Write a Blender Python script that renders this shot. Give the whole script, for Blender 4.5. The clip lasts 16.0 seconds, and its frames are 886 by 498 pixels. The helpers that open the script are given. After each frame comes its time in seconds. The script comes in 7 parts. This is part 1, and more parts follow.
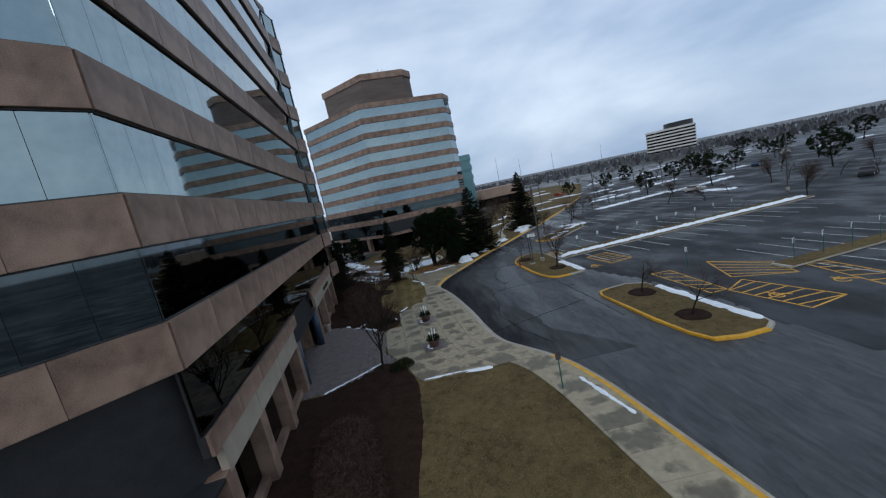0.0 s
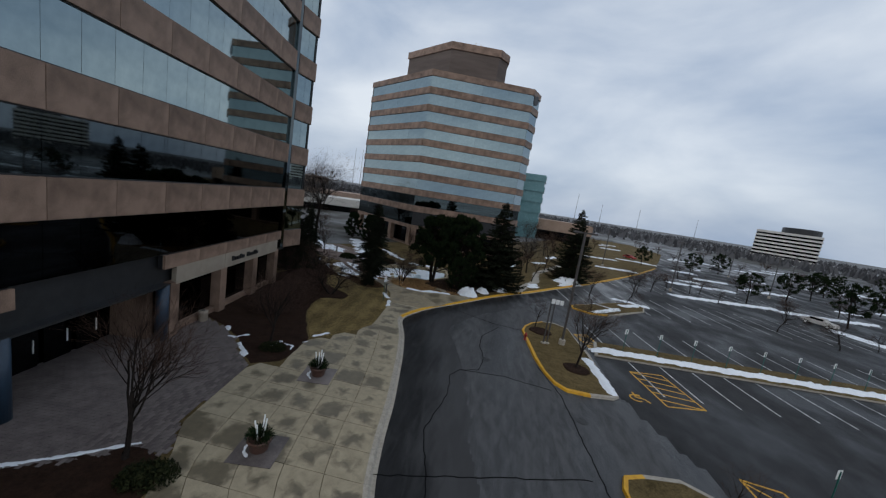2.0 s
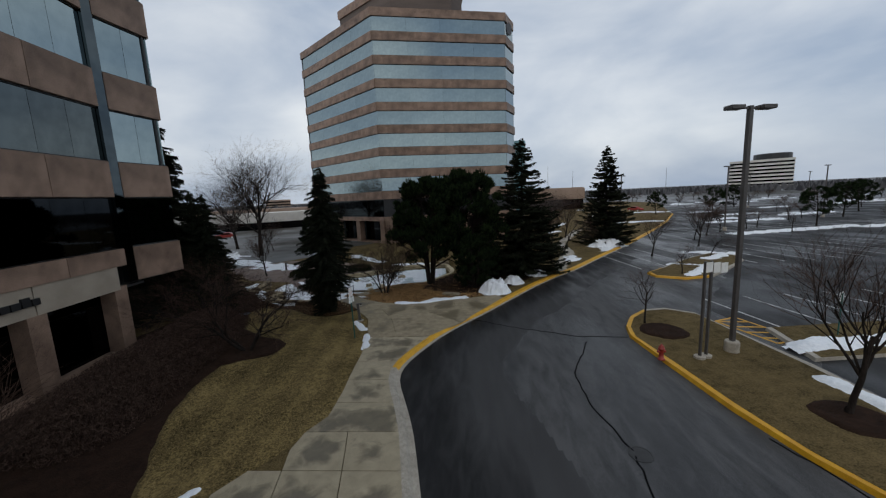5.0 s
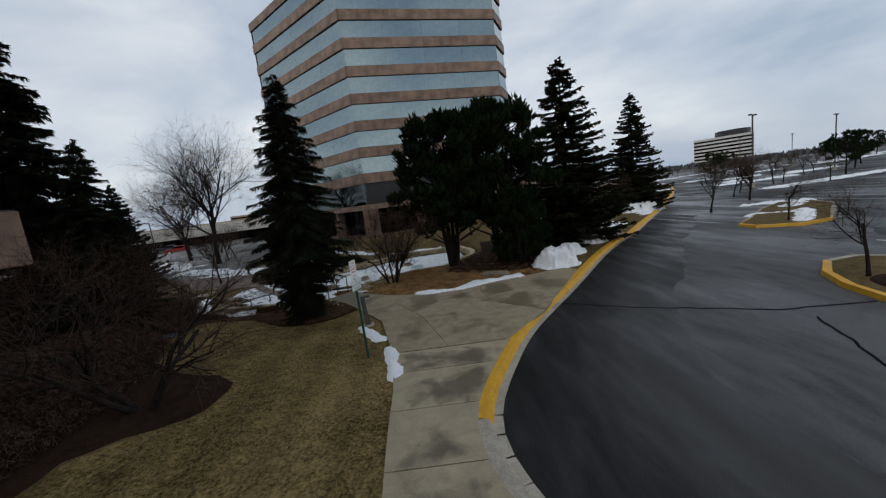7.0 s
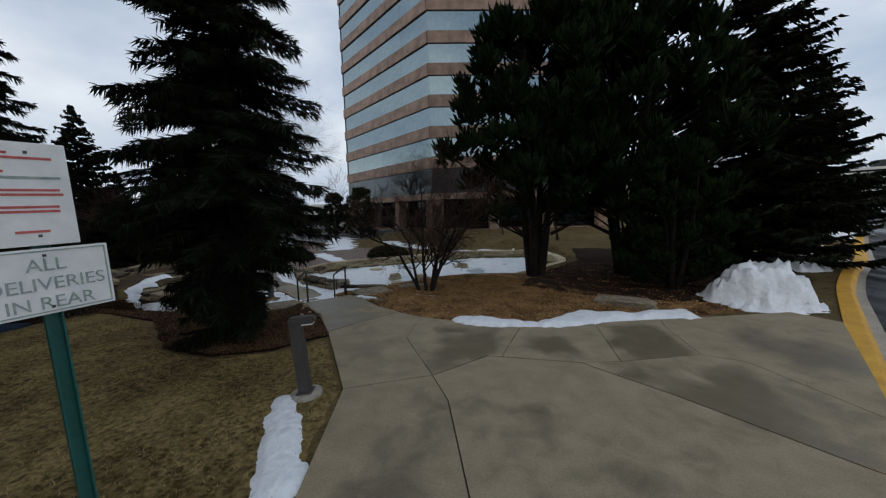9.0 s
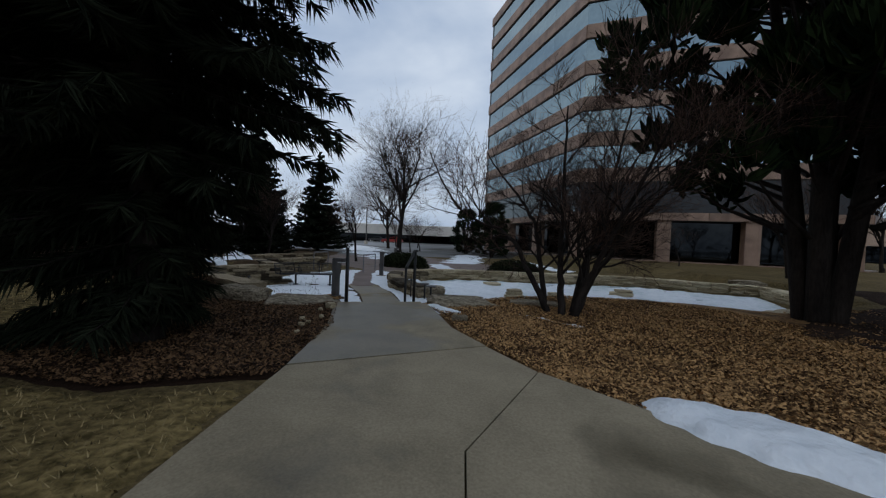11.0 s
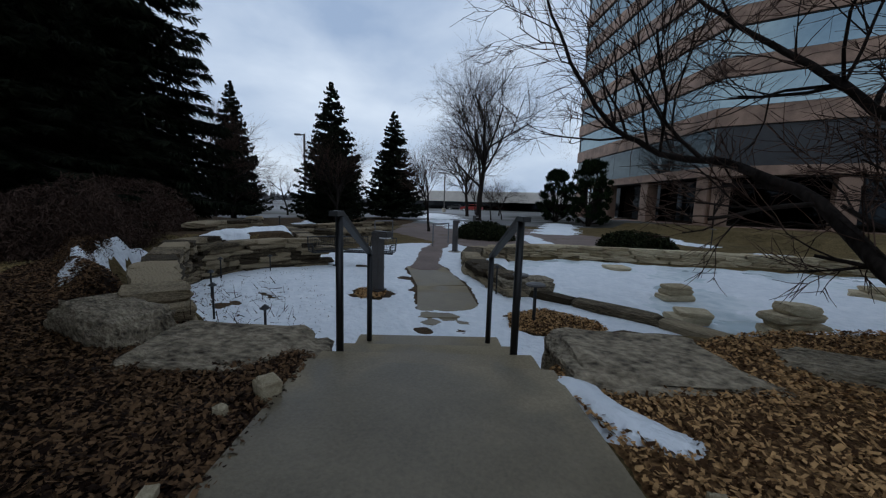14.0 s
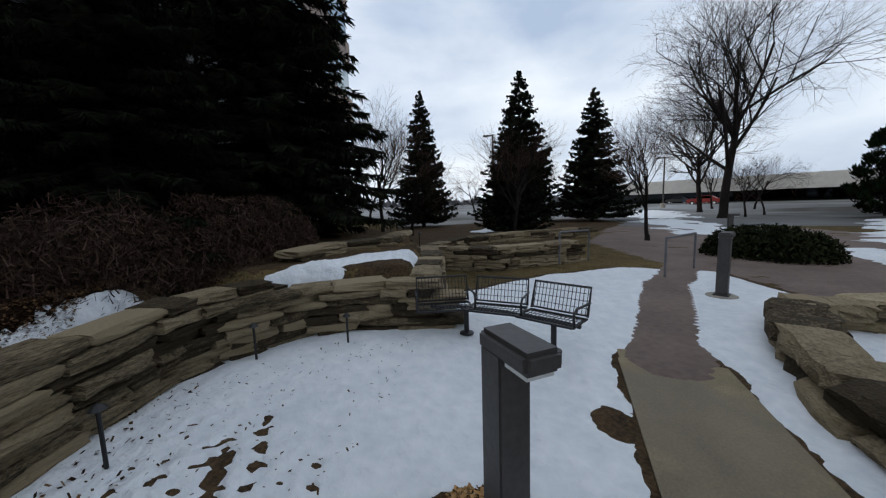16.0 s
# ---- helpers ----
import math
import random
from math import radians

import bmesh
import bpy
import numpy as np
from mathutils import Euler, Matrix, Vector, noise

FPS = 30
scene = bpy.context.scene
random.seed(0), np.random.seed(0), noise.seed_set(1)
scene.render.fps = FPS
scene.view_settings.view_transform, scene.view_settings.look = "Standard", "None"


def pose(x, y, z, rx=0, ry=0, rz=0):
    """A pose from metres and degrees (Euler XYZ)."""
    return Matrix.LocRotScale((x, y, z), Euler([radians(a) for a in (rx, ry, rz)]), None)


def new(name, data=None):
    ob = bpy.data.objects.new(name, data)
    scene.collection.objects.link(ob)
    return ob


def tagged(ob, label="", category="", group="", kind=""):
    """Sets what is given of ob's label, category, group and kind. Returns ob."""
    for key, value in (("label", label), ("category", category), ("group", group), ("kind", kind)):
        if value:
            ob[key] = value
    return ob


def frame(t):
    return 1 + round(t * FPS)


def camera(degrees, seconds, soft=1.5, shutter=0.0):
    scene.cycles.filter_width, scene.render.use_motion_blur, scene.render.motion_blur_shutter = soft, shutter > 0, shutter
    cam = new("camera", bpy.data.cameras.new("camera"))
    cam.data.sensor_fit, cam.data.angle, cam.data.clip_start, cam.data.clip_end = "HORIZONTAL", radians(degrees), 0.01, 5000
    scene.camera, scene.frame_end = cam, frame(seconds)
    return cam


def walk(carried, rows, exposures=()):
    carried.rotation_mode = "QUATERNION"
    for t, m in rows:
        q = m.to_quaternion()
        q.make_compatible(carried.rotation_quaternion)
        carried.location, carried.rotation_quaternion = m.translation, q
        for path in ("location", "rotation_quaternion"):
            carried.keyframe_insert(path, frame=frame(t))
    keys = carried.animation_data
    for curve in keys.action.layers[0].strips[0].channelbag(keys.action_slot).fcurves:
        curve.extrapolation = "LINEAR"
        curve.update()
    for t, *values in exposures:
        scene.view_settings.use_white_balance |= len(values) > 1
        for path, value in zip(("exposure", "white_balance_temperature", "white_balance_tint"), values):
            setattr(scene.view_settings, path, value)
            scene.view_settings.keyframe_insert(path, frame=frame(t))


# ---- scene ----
EXPOSURES = [(0, -0.05, 5950, 8), (1, -0.06, 6050, 8), (2, -0.18, 6450, 10), (4.2, -0.18, 6700, 10), (7, -0.08, 6850, 10), (8.5, 0.0, 6700, 10), (10.2, -0.12, 6450, 10), (12.3, -0.22, 6000, 9), (13.5, -0.2, 6000, 9), (14.5, -0.06, 6100, 9), (15.5, 0.18, 6500, 10), (16, 0.2, 6600, 10)]
cam = camera(102.8, 16.0, soft=1.25)
# seconds, metres, degrees
PATH = [
    (0, -1.313, 1.276, 12.076, 80.66, 11.76, -3.80),
    (0.5, 0.645, 5.072, 12.072, 80.21, 4.50, -2.14),
    (1, 2.542, 8.896, 12.023, 80.53, -3.12, 3.83),
    (1.5, 4.074, 12.715, 11.913, 80.89, -6.68, 7.21),
    (2, 4.994, 16.315, 11.465, 81.44, -8.97, 7.98),
    (2.5, 5.286, 19.659, 10.961, 81.11, -6.29, 7.38),
    (3, 5.093, 22.706, 10.390, 81.91, -6.15, 7.52),
    (3.5, 4.575, 25.547, 9.773, 82.04, -5.25, 7.41),
    (4, 3.860, 28.187, 9.068, 82.29, -4.35, 7.08),
    (4.2, 3.581, 29.185, 8.739, 82.19, -2.73, 6.54),
    (6.3, -1.166, 37.956, 5.129, 80.94, 6.43, -0.30),
    (6.5, -1.387, 38.822, 4.855, 80.99, 6.40, -0.59),
    (7, -1.826, 41.047, 4.170, 81.60, 7.26, -1.17),
    (7.5, -2.099, 43.172, 3.576, 82.08, 8.15, -1.30),
    (8, -2.180, 45.240, 3.131, 82.18, 8.46, -1.18),
    (8.5, -2.131, 47.213, 2.808, 82.63, 5.76, 3.32),
    (9, -2.034, 49.133, 2.438, 83.70, 1.55, 10.96),
    (9.5, -2.132, 50.837, 1.927, 86.98, -0.90, 17.83),
    (10, -2.392, 52.222, 1.383, 90.56, -3.41, 25.63),
    (10.2, -2.587, 52.659, 1.199, 90.13, -3.38, 27.55),
    (12.3, -4.128, 55.058, 0.969, 87.45, 1.74, 39.89),
    (12.5, -4.315, 55.226, 0.927, 87.02, 3.57, 39.79),
    (13, -4.709, 55.688, 0.880, 86.46, 3.21, 40.96),
    (13.5, -5.069, 56.201, 0.902, 84.32, -1.44, 44.71),
    (14, -5.625, 56.780, 0.936, 82.95, -1.78, 46.03),
    (14.5, -6.306, 57.401, 1.002, 82.39, -1.07, 47.44),
    (15, -7.119, 58.047, 1.069, 81.92, 0.02, 53.32),
    (15.5, -8.054, 58.754, 1.054, 82.54, 2.72, 66.50),
    (16, -9.067, 59.400, 1.011, 83.01, 1.78, 76.91),
]
walk(cam, [(t, pose(x, y, z, rx, ry, rz)) for t, x, y, z, rx, ry, rz in PATH], EXPOSURES)
# ---- world and light ----
world = bpy.data.worlds.new("overcast")
scene.world = world
world.use_nodes = True
SUN_EL, SUN_AZ = 38.0, 200.0


def build_world():
    nt = world.node_tree
    nt.nodes.clear()
    out = nt.nodes.new("ShaderNodeOutputWorld")
    bg = nt.nodes.new("ShaderNodeBackground")
    sky = nt.nodes.new("ShaderNodeTexSky")
    sky.sky_type, sky.sun_disc = "NISHITA", False
    sky.sun_elevation, sky.sun_rotation = radians(SUN_EL), radians(SUN_AZ)
    sky.dust_density, sky.air_density = 3.0, 1.2
    skylevel = nt.nodes.new("ShaderNodeMix")
    skylevel.data_type, skylevel.blend_type = "RGBA", "MULTIPLY"
    skylevel.inputs[0].default_value = 1.0
    skylevel.inputs[7].default_value = (0.1, 0.1, 0.1, 1)
    co = nt.nodes.new("ShaderNodeTexCoord")
    mp = nt.nodes.new("ShaderNodeMapping")
    mp.inputs["Scale"].default_value = (1.0, 1.0, 2.3)
    n1 = nt.nodes.new("ShaderNodeTexNoise")
    n1.inputs["Scale"].default_value, n1.inputs["Detail"].default_value = 2.0, 6.0
    n1.inputs["Roughness"].default_value, n1.inputs["Distortion"].default_value = 0.5, 0.25
    ramp = nt.nodes.new("ShaderNodeValToRGB")
    ramp.color_ramp.elements[0].position, ramp.color_ramp.elements[1].position = 0.33, 0.68
    ramp.color_ramp.elements[0].color = (0.32, 0.40, 0.53, 1)
    ramp.color_ramp.elements[1].color = (0.69, 0.74, 0.80, 1)
    mix = nt.nodes.new("ShaderNodeMix")
    mix.data_type = "RGBA"
    mix.inputs[0].default_value = 0.9
    L = nt.links.new
    L(co.outputs["Generated"], mp.inputs[0])
    L(mp.outputs[0], n1.inputs["Vector"])
    L(n1.outputs[0], ramp.inputs[0])
    L(sky.outputs[0], skylevel.inputs[6])
    L(skylevel.outputs[2], mix.inputs[6])
    L(ramp.outputs[0], mix.inputs[7])
    L(mix.outputs[2], bg.inputs[0])
    bg.inputs[1].default_value = SKY_LEVEL
    L(bg.outputs[0], out.inputs[0])


SKY_LEVEL = 1.28
build_world()
sun = new("sun", bpy.data.lights.new("sun", "SUN"))
sun.data.energy, sun.data.angle, sun.data.color = 0.5, radians(25), (1.0, 0.96, 0.9)
sun.matrix_world = pose(0, 0, 60, 90 - SUN_EL, 0, 180 - SUN_AZ)

# ---- materials ----
def mat(name, a, b, rough=0.8, scale=3.0, fine=40.0, bump=0.3, bump_scale=None, metal=0.0, spec=0.5, rvar=0.0, coords="Object", contrast=(0.35, 0.65), island=0.0, rnd=0.0, stretch=None, fw=0.45, mid=0.0):
    """Two colours mixed by coarse and fine noise, with bump from the fine noise."""
    m = bpy.data.materials.new(name)
    m.use_nodes = True
    nt = m.node_tree
    bs = nt.nodes["Principled BSDF"]
    L = nt.links.new
    co = nt.nodes.new("ShaderNodeTexCoord")
    src = co.outputs[coords]
    if stretch:
        mp = nt.nodes.new("ShaderNodeMapping")
        mp.inputs["Scale"].default_value = stretch
        L(src, mp.inputs[0])
        src = mp.outputs[0]
    n1, n2 = nt.nodes.new("ShaderNodeTexNoise"), nt.nodes.new("ShaderNodeTexNoise")
    for n, s, d in ((n1, scale, 4.0), (n2, fine, 3.0)):
        n.inputs["Scale"].default_value, n.inputs["Detail"].default_value = s, d
        L(src, n.inputs["Vector"])
    add = nt.nodes.new("ShaderNodeMath")
    add.operation = "MULTIPLY_ADD"
    add.inputs[1].default_value = fw
    L(n2.outputs[0], add.inputs[0])
    half = nt.nodes.new("ShaderNodeMath")
    half.operation = "MULTIPLY"
    half.inputs[1].default_value = 1 - fw - (0.3 if mid else 0)
    L(n1.outputs[0], half.inputs[0])
    if mid:
        n3 = nt.nodes.new("ShaderNodeTexNoise")
        n3.inputs["Scale"].default_value, n3.inputs["Detail"].default_value, n3.inputs["Distortion"].default_value = mid, 6.0, 0.6
        L(src, n3.inputs["Vector"])
        more3 = nt.nodes.new("ShaderNodeMath")
        more3.operation = "MULTIPLY_ADD"
        more3.inputs[1].default_value = 0.3
        L(n3.outputs[0], more3.inputs[0])
        L(half.outputs[0], more3.inputs[2])
        half = more3
    L(half.outputs[0], add.inputs[2])
    val = add.outputs[0]
    if rnd or island:
        more = nt.nodes.new("ShaderNodeMath")
        more.operation = "MULTIPLY_ADD"
        more.inputs[1].default_value = rnd or island
        if rnd:
            oi = nt.nodes.new("ShaderNodeObjectInfo")
            L(oi.outputs["Random"], more.inputs[0])
        else:
            ge = nt.nodes.new("ShaderNodeNewGeometry")
            L(ge.outputs["Random Per Island"], more.inputs[0])
        less = nt.nodes.new("ShaderNodeMath")
        less.operation = "SUBTRACT"
        less.inputs[1].default_value = (rnd or island) / 2
        L(val, less.inputs[0])
        L(less.outputs[0], more.inputs[2])
        val = more.outputs[0]
    ramp = nt.nodes.new("ShaderNodeValToRGB")
    ramp.color_ramp.elements[0].position, ramp.color_ramp.elements[1].position = contrast
    ramp.color_ramp.elements[0].color, ramp.color_ramp.elements[1].color = (*a, 1), (*b, 1)
    L(val, ramp.inputs[0])
    L(ramp.outputs[0], bs.inputs["Base Color"])
    bs.inputs["Roughness"].default_value, bs.inputs["Metallic"].default_value = rough, metal
    bs.inputs["Specular IOR Level"].default_value = spec
    if rvar:
        rr = nt.nodes.new("ShaderNodeMapRange")
        rr.inputs[1].default_value, rr.inputs[2].default_value = 0.4, 0.62
        rr.inputs[3].default_value, rr.inputs[4].default_value = rough, rough + rvar
        L(n1.outputs[0], rr.inputs[0])
        L(rr.outputs[0], bs.inputs["Roughness"])
    if bump:
        bu = nt.nodes.new("ShaderNodeBump")
        bu.inputs["Strength"].default_value, bu.inputs["Distance"].default_value = bump, bump_scale or 0.02
        L(n2.outputs[0], bu.inputs["Height"])
        L(bu.outputs[0], bs.inputs["Normal"])
    return m


ASPHALT = mat("asphalt", (0.026, 0.0265, 0.028), (0.085, 0.085, 0.086), rough=0.3, scale=0.16, fine=55, bump=0.5, rvar=0.5, contrast=(0.42, 0.58), fw=0.35, mid=1.3, spec=0.26, stretch=(2.0, 0.5, 1.0))
SEALED = mat("fresh_asphalt", (0.007, 0.0075, 0.008), (0.026, 0.026, 0.027), rough=0.35, scale=0.35, fine=60, bump=0.25, rvar=0.45, spec=0.1, fw=0.3, mid=2.0, stretch=(2.5, 0.5, 1.0))
LOT = mat("lot_asphalt", (0.009, 0.0093, 0.01), (0.042, 0.042, 0.043), rough=0.42, scale=0.2, fine=40, bump=0.4, rvar=0.45, contrast=(0.4, 0.62), fw=0.3, mid=0.9, spec=0.2, stretch=(1.0, 0.6, 1.0))
LAND = mat("far_land", (0.04, 0.037, 0.03), (0.30, 0.31, 0.32), rough=0.95, scale=0.012, fine=0.08, bump=0.0, contrast=(0.42, 0.66))
GRASS = mat("winter_grass", (0.05, 0.037, 0.015), (0.165, 0.12, 0.055), rough=0.95, scale=0.35, fine=22, bump=0.9, bump_scale=0.06, contrast=(0.38, 0.6), spec=0.08, mid=2.2)
MULCH = mat("mulch", (0.012, 0.007, 0.005), (0.042, 0.023, 0.015), rough=0.95, scale=1.2, fine=30, bump=0.9, bump_scale=0.05, spec=0.08, mid=5)
CHIPS = mat("wood_chips", (0.06, 0.029, 0.011), (0.52, 0.305, 0.13), rough=0.9, scale=1.5, fine=40, bump=0.5, island=0.6, spec=0.15)
# Chips darkened in colour for the spruce's shade; strewn leaves share it.
CHIPS_DARK = mat("darkened_chips", (0.017, 0.008, 0.004), (0.16, 0.09, 0.043), rough=0.9, scale=1.5, fine=40, bump=0.5, island=0.6, spec=0.15)
SNOW = mat("snow", (0.68, 0.72, 0.76), (0.86, 0.88, 0.90), rough=0.6, scale=1.1, fine=9, bump=0.8, bump_scale=0.06, mid=4)
ICE = mat("ice", (0.50, 0.585, 0.615), (0.76, 0.80, 0.815), rough=0.25, scale=0.45, fine=5, bump=0.1, rvar=0.3, contrast=(0.42, 0.58))
LIMESTONE_PALE = mat("pale_limestone", (0.30, 0.235, 0.14), (0.58, 0.49, 0.33), rough=0.85, scale=2.5, fine=20, bump=0.6, bump_scale=0.03, rnd=0.3, spec=0.15, mid=5)


def damp_slab(name, wet, dry):
    """Concrete slabs, damp in the middle and drying from their edges, in uneven patches."""
    m = bpy.data.materials.new(name)
    m.use_nodes = True
    nt = m.node_tree
    bs = nt.nodes["Principled BSDF"]
    L = nt.links.new

    def math_node(op, a, b):
        n = nt.nodes.new("ShaderNodeMath")
        n.operation = op
        for k, v in enumerate((a, b)):
            if isinstance(v, (int, float)):
                n.inputs[k].default_value = v
            else:
                L(v, n.inputs[k])
        return n.outputs[0]

    def noise_node(scale, detail, distortion=0.0):
        n = nt.nodes.new("ShaderNodeTexNoise")
        n.inputs["Scale"].default_value, n.inputs["Detail"].default_value, n.inputs["Distortion"].default_value = scale, detail, distortion
        L(co.outputs["Object"], n.inputs["Vector"])
        return n.outputs[0]

    co = nt.nodes.new("ShaderNodeTexCoord")
    sep = nt.nodes.new("ShaderNodeSeparateXYZ")
    L(co.outputs["Generated"], sep.inputs[0])
    ex = math_node("ABSOLUTE", math_node("SUBTRACT", sep.outputs[0], 0.5), 0.0)
    ey = math_node("MULTIPLY", math_node("ABSOLUTE", math_node("SUBTRACT", sep.outputs[1], 0.4), 0.0), 0.85)
    edge = math_node("MAXIMUM", ex, ey)
    oi = nt.nodes.new("ShaderNodeObjectInfo")
    coarse, mid, fine = noise_node(0.55, 3.0, 0.3), noise_node(2.6, 5.0, 0.5), noise_node(70.0, 3.0)
    v = math_node("ADD", math_node("MULTIPLY", edge, 0.72), math_node("MULTIPLY", coarse, 0.66))
    v = math_node("ADD", v, math_node("MULTIPLY", mid, 0.30))
    v = math_node("ADD", v, math_node("MULTIPLY", oi.outputs["Random"], 0.24))
    ramp = nt.nodes.new("ShaderNodeValToRGB")
    ramp.color_ramp.elements[0].position, ramp.color_ramp.elements[1].position = 0.71, 0.85
    ramp.color_ramp.elements[0].color, ramp.color_ramp.elements[1].color = (*wet, 1), (*dry, 1)
    L(v, ramp.inputs[0])
    grain = nt.nodes.new("ShaderNodeMix")
    grain.data_type, grain.blend_type = "RGBA", "MULTIPLY"
    grain.inputs[0].default_value = 0.75
    gr = nt.nodes.new("ShaderNodeValToRGB")
    gr.color_ramp.elements[0].position, gr.color_ramp.elements[1].position = 0.3, 0.7
    gr.color_ramp.elements[0].color, gr.color_ramp.elements[1].color = (0.55, 0.54, 0.52, 1), (1.25, 1.25, 1.25, 1)
    L(math_node("ADD", math_node("MULTIPLY", fine, 0.5), math_node("MULTIPLY", mid, 0.5)), gr.inputs[0])
    L(ramp.outputs[0], grain.inputs[6])
    L(gr.outputs[0], grain.inputs[7])
    L(grain.outputs[2], bs.inputs["Base Color"])
    rr = nt.nodes.new("ShaderNodeMapRange")
    rr.inputs[1].default_value, rr.inputs[2].default_value, rr.inputs[3].default_value, rr.inputs[4].default_value = 0.72, 0.84, 0.42, 0.85
    L(v, rr.inputs[0])
    L(rr.outputs[0], bs.inputs["Roughness"])
    bs.inputs["Specular IOR Level"].default_value = 0.3
    bu = nt.nodes.new("ShaderNodeBump")
    bu.inputs["Strength"].default_value, bu.inputs["Distance"].default_value = 0.2, 0.01
    L(fine, bu.inputs["Height"])
    L(bu.outputs[0], bs.inputs["Normal"])
    return m


CONCRETE_DAMP = damp_slab("damp_path_concrete", (0.165, 0.135, 0.086), (0.29, 0.24, 0.16))
CONCRETE_TAN = damp_slab("tan_garden_concrete", (0.19, 0.15, 0.088), (0.29, 0.235, 0.148))
CONCRETE = damp_slab("damp_concrete", (0.145, 0.122, 0.082), (0.345, 0.295, 0.205))
KERB = mat("kerb_concrete", (0.22, 0.195, 0.155), (0.44, 0.40, 0.335), rough=0.75, scale=1.5, fine=40, bump=0.2, mid=6)
YELLOW = mat("yellow_paint", (0.46, 0.22, 0.006), (0.66, 0.36, 0.012), rough=0.6, scale=2.5, fine=30, bump=0.2)
LINE = mat("worn_white_paint", (0.2, 0.2, 0.2), (0.62, 0.62, 0.6), rough=0.7, scale=3, fine=14, bump=0.0, contrast=(0.4, 0.62))
BRICK = mat("brick_paver", (0.085, 0.07, 0.066), (0.18, 0.152, 0.142), rough=0.6, scale=2.0, fine=30, bump=0.2, rnd=0.3)
GRANITE = mat("pink_granite", (0.095, 0.06, 0.043), (0.31, 0.208, 0.152), rough=0.5, scale=0.6, fine=26, bump=0.05, rnd=0.06, contrast=(0.34, 0.6), mid=1.1, fw=0.25, spec=0.3)
GRANITE_PALE = mat("pale_granite", (0.27, 0.225, 0.175), (0.40, 0.34, 0.27), rough=0.5, scale=1.0, fine=30, bump=0.05)
GLASS = mat("reflective_glass", (0.22, 0.28, 0.295), (0.28, 0.345, 0.355), rough=0.03, scale=0.3, fine=2, bump=0.0, metal=1.0, rnd=0.14)
# Two darker copies of GLASS; dark mirrored ground is painted into their colour.
GLASS_MID = mat("dimmed_reflection_glass", (0.07, 0.085, 0.09), (0.10, 0.12, 0.125), rough=0.03, scale=0.5, fine=2, bump=0.0, metal=1.0, rnd=0.15)
GLASS_LOW = mat("dark_reflection_glass", (0.012, 0.014, 0.015), (0.022, 0.024, 0.026), rough=0.03, scale=0.5, fine=2, bump=0.0, metal=1.0, rnd=0.15)
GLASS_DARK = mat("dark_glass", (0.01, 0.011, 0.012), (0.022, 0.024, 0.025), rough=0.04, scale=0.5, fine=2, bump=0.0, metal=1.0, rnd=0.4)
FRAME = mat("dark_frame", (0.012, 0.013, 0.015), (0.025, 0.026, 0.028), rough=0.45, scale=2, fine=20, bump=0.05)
BARK = mat("bark", (0.009, 0.007, 0.006), (0.034, 0.027, 0.023), rough=0.95, scale=6, fine=40, bump=0.8, bump_scale=0.02, stretch=(1, 1, 0.25), spec=0.1)
BARK_PALE = mat("pale_bark", (0.10, 0.085, 0.07), (0.22, 0.19, 0.165), rough=0.95, scale=5, fine=40, bump=0.5, stretch=(1, 1, 0.25))
TWIG = mat("twigs", (0.026, 0.016, 0.0125), (0.105, 0.066, 0.05), rough=0.95, scale=3, fine=20, bump=0.0, island=0.4, spec=0.08)
NEEDLE = mat("spruce_needles", (0.006, 0.0085, 0.005), (0.026, 0.031, 0.018), rough=0.9, scale=1.2, fine=12, bump=0.0, island=0.55, spec=0.06)
NEEDLE_PINE = mat("pine_needles", (0.005, 0.011, 0.006), (0.024, 0.038, 0.014), rough=0.9, scale=1.2, fine=12, bump=0.0, island=0.55, spec=0.06)
LIMESTONE = mat("limestone", (0.05, 0.037, 0.022), (0.31, 0.245, 0.155), rough=0.85, scale=1.8, fine=16, bump=0.7, bump_scale=0.04, rnd=0.45, spec=0.15, mid=5, contrast=(0.36, 0.62))
STEEL_GREEN = mat("green_steel", (0.006, 0.07, 0.055), (0.012, 0.11, 0.09), rough=0.45, scale=3, fine=30, bump=0.05)
BLACK = mat("black_steel", (0.005, 0.005, 0.006), (0.012, 0.012, 0.013), rough=0.5, scale=3, fine=30, bump=0.1)
BRONZE = mat("bronze_steel", (0.045, 0.04, 0.038), (0.075, 0.068, 0.064), rough=0.5, scale=3, fine=30, bump=0.1)
WHITE = mat("white_sheet", (0.68, 0.69, 0.67), (0.82, 0.82, 0.80), rough=0.4, scale=3, fine=20, bump=0.0)
SIGN_GREY = mat("worn_sign_ink", (0.16, 0.24, 0.20), (0.42, 0.46, 0.42), rough=0.5, scale=14, fine=60, bump=0.0)
SIGN_RED = mat("red_ink", (0.40, 0.05, 0.05), (0.6, 0.14, 0.12), rough=0.5, scale=8, fine=40, bump=0.0)
BLUE = mat("blue_cladding", (0.012, 0.028, 0.05), (0.022, 0.045, 0.075), rough=0.4, scale=2, fine=20, bump=0.0)
RED = mat("red_cast_iron", (0.20, 0.015, 0.012), (0.32, 0.03, 0.02), rough=0.5, scale=4, fine=30, bump=0.1)
TERRACOTTA = mat("brown_pot", (0.06, 0.03, 0.022), (0.12, 0.06, 0.042), rough=0.7, scale=4, fine=30, bump=0.2)
OFFICE_WHITE = mat("pale_precast", (0.45, 0.43, 0.40), (0.58, 0.56, 0.52), rough=0.8, scale=0.1, fine=1, bump=0.0)
TAN = mat("tan_brick", (0.26, 0.18, 0.13), (0.36, 0.26, 0.20), rough=0.85, scale=0.3, fine=4, bump=0.1)
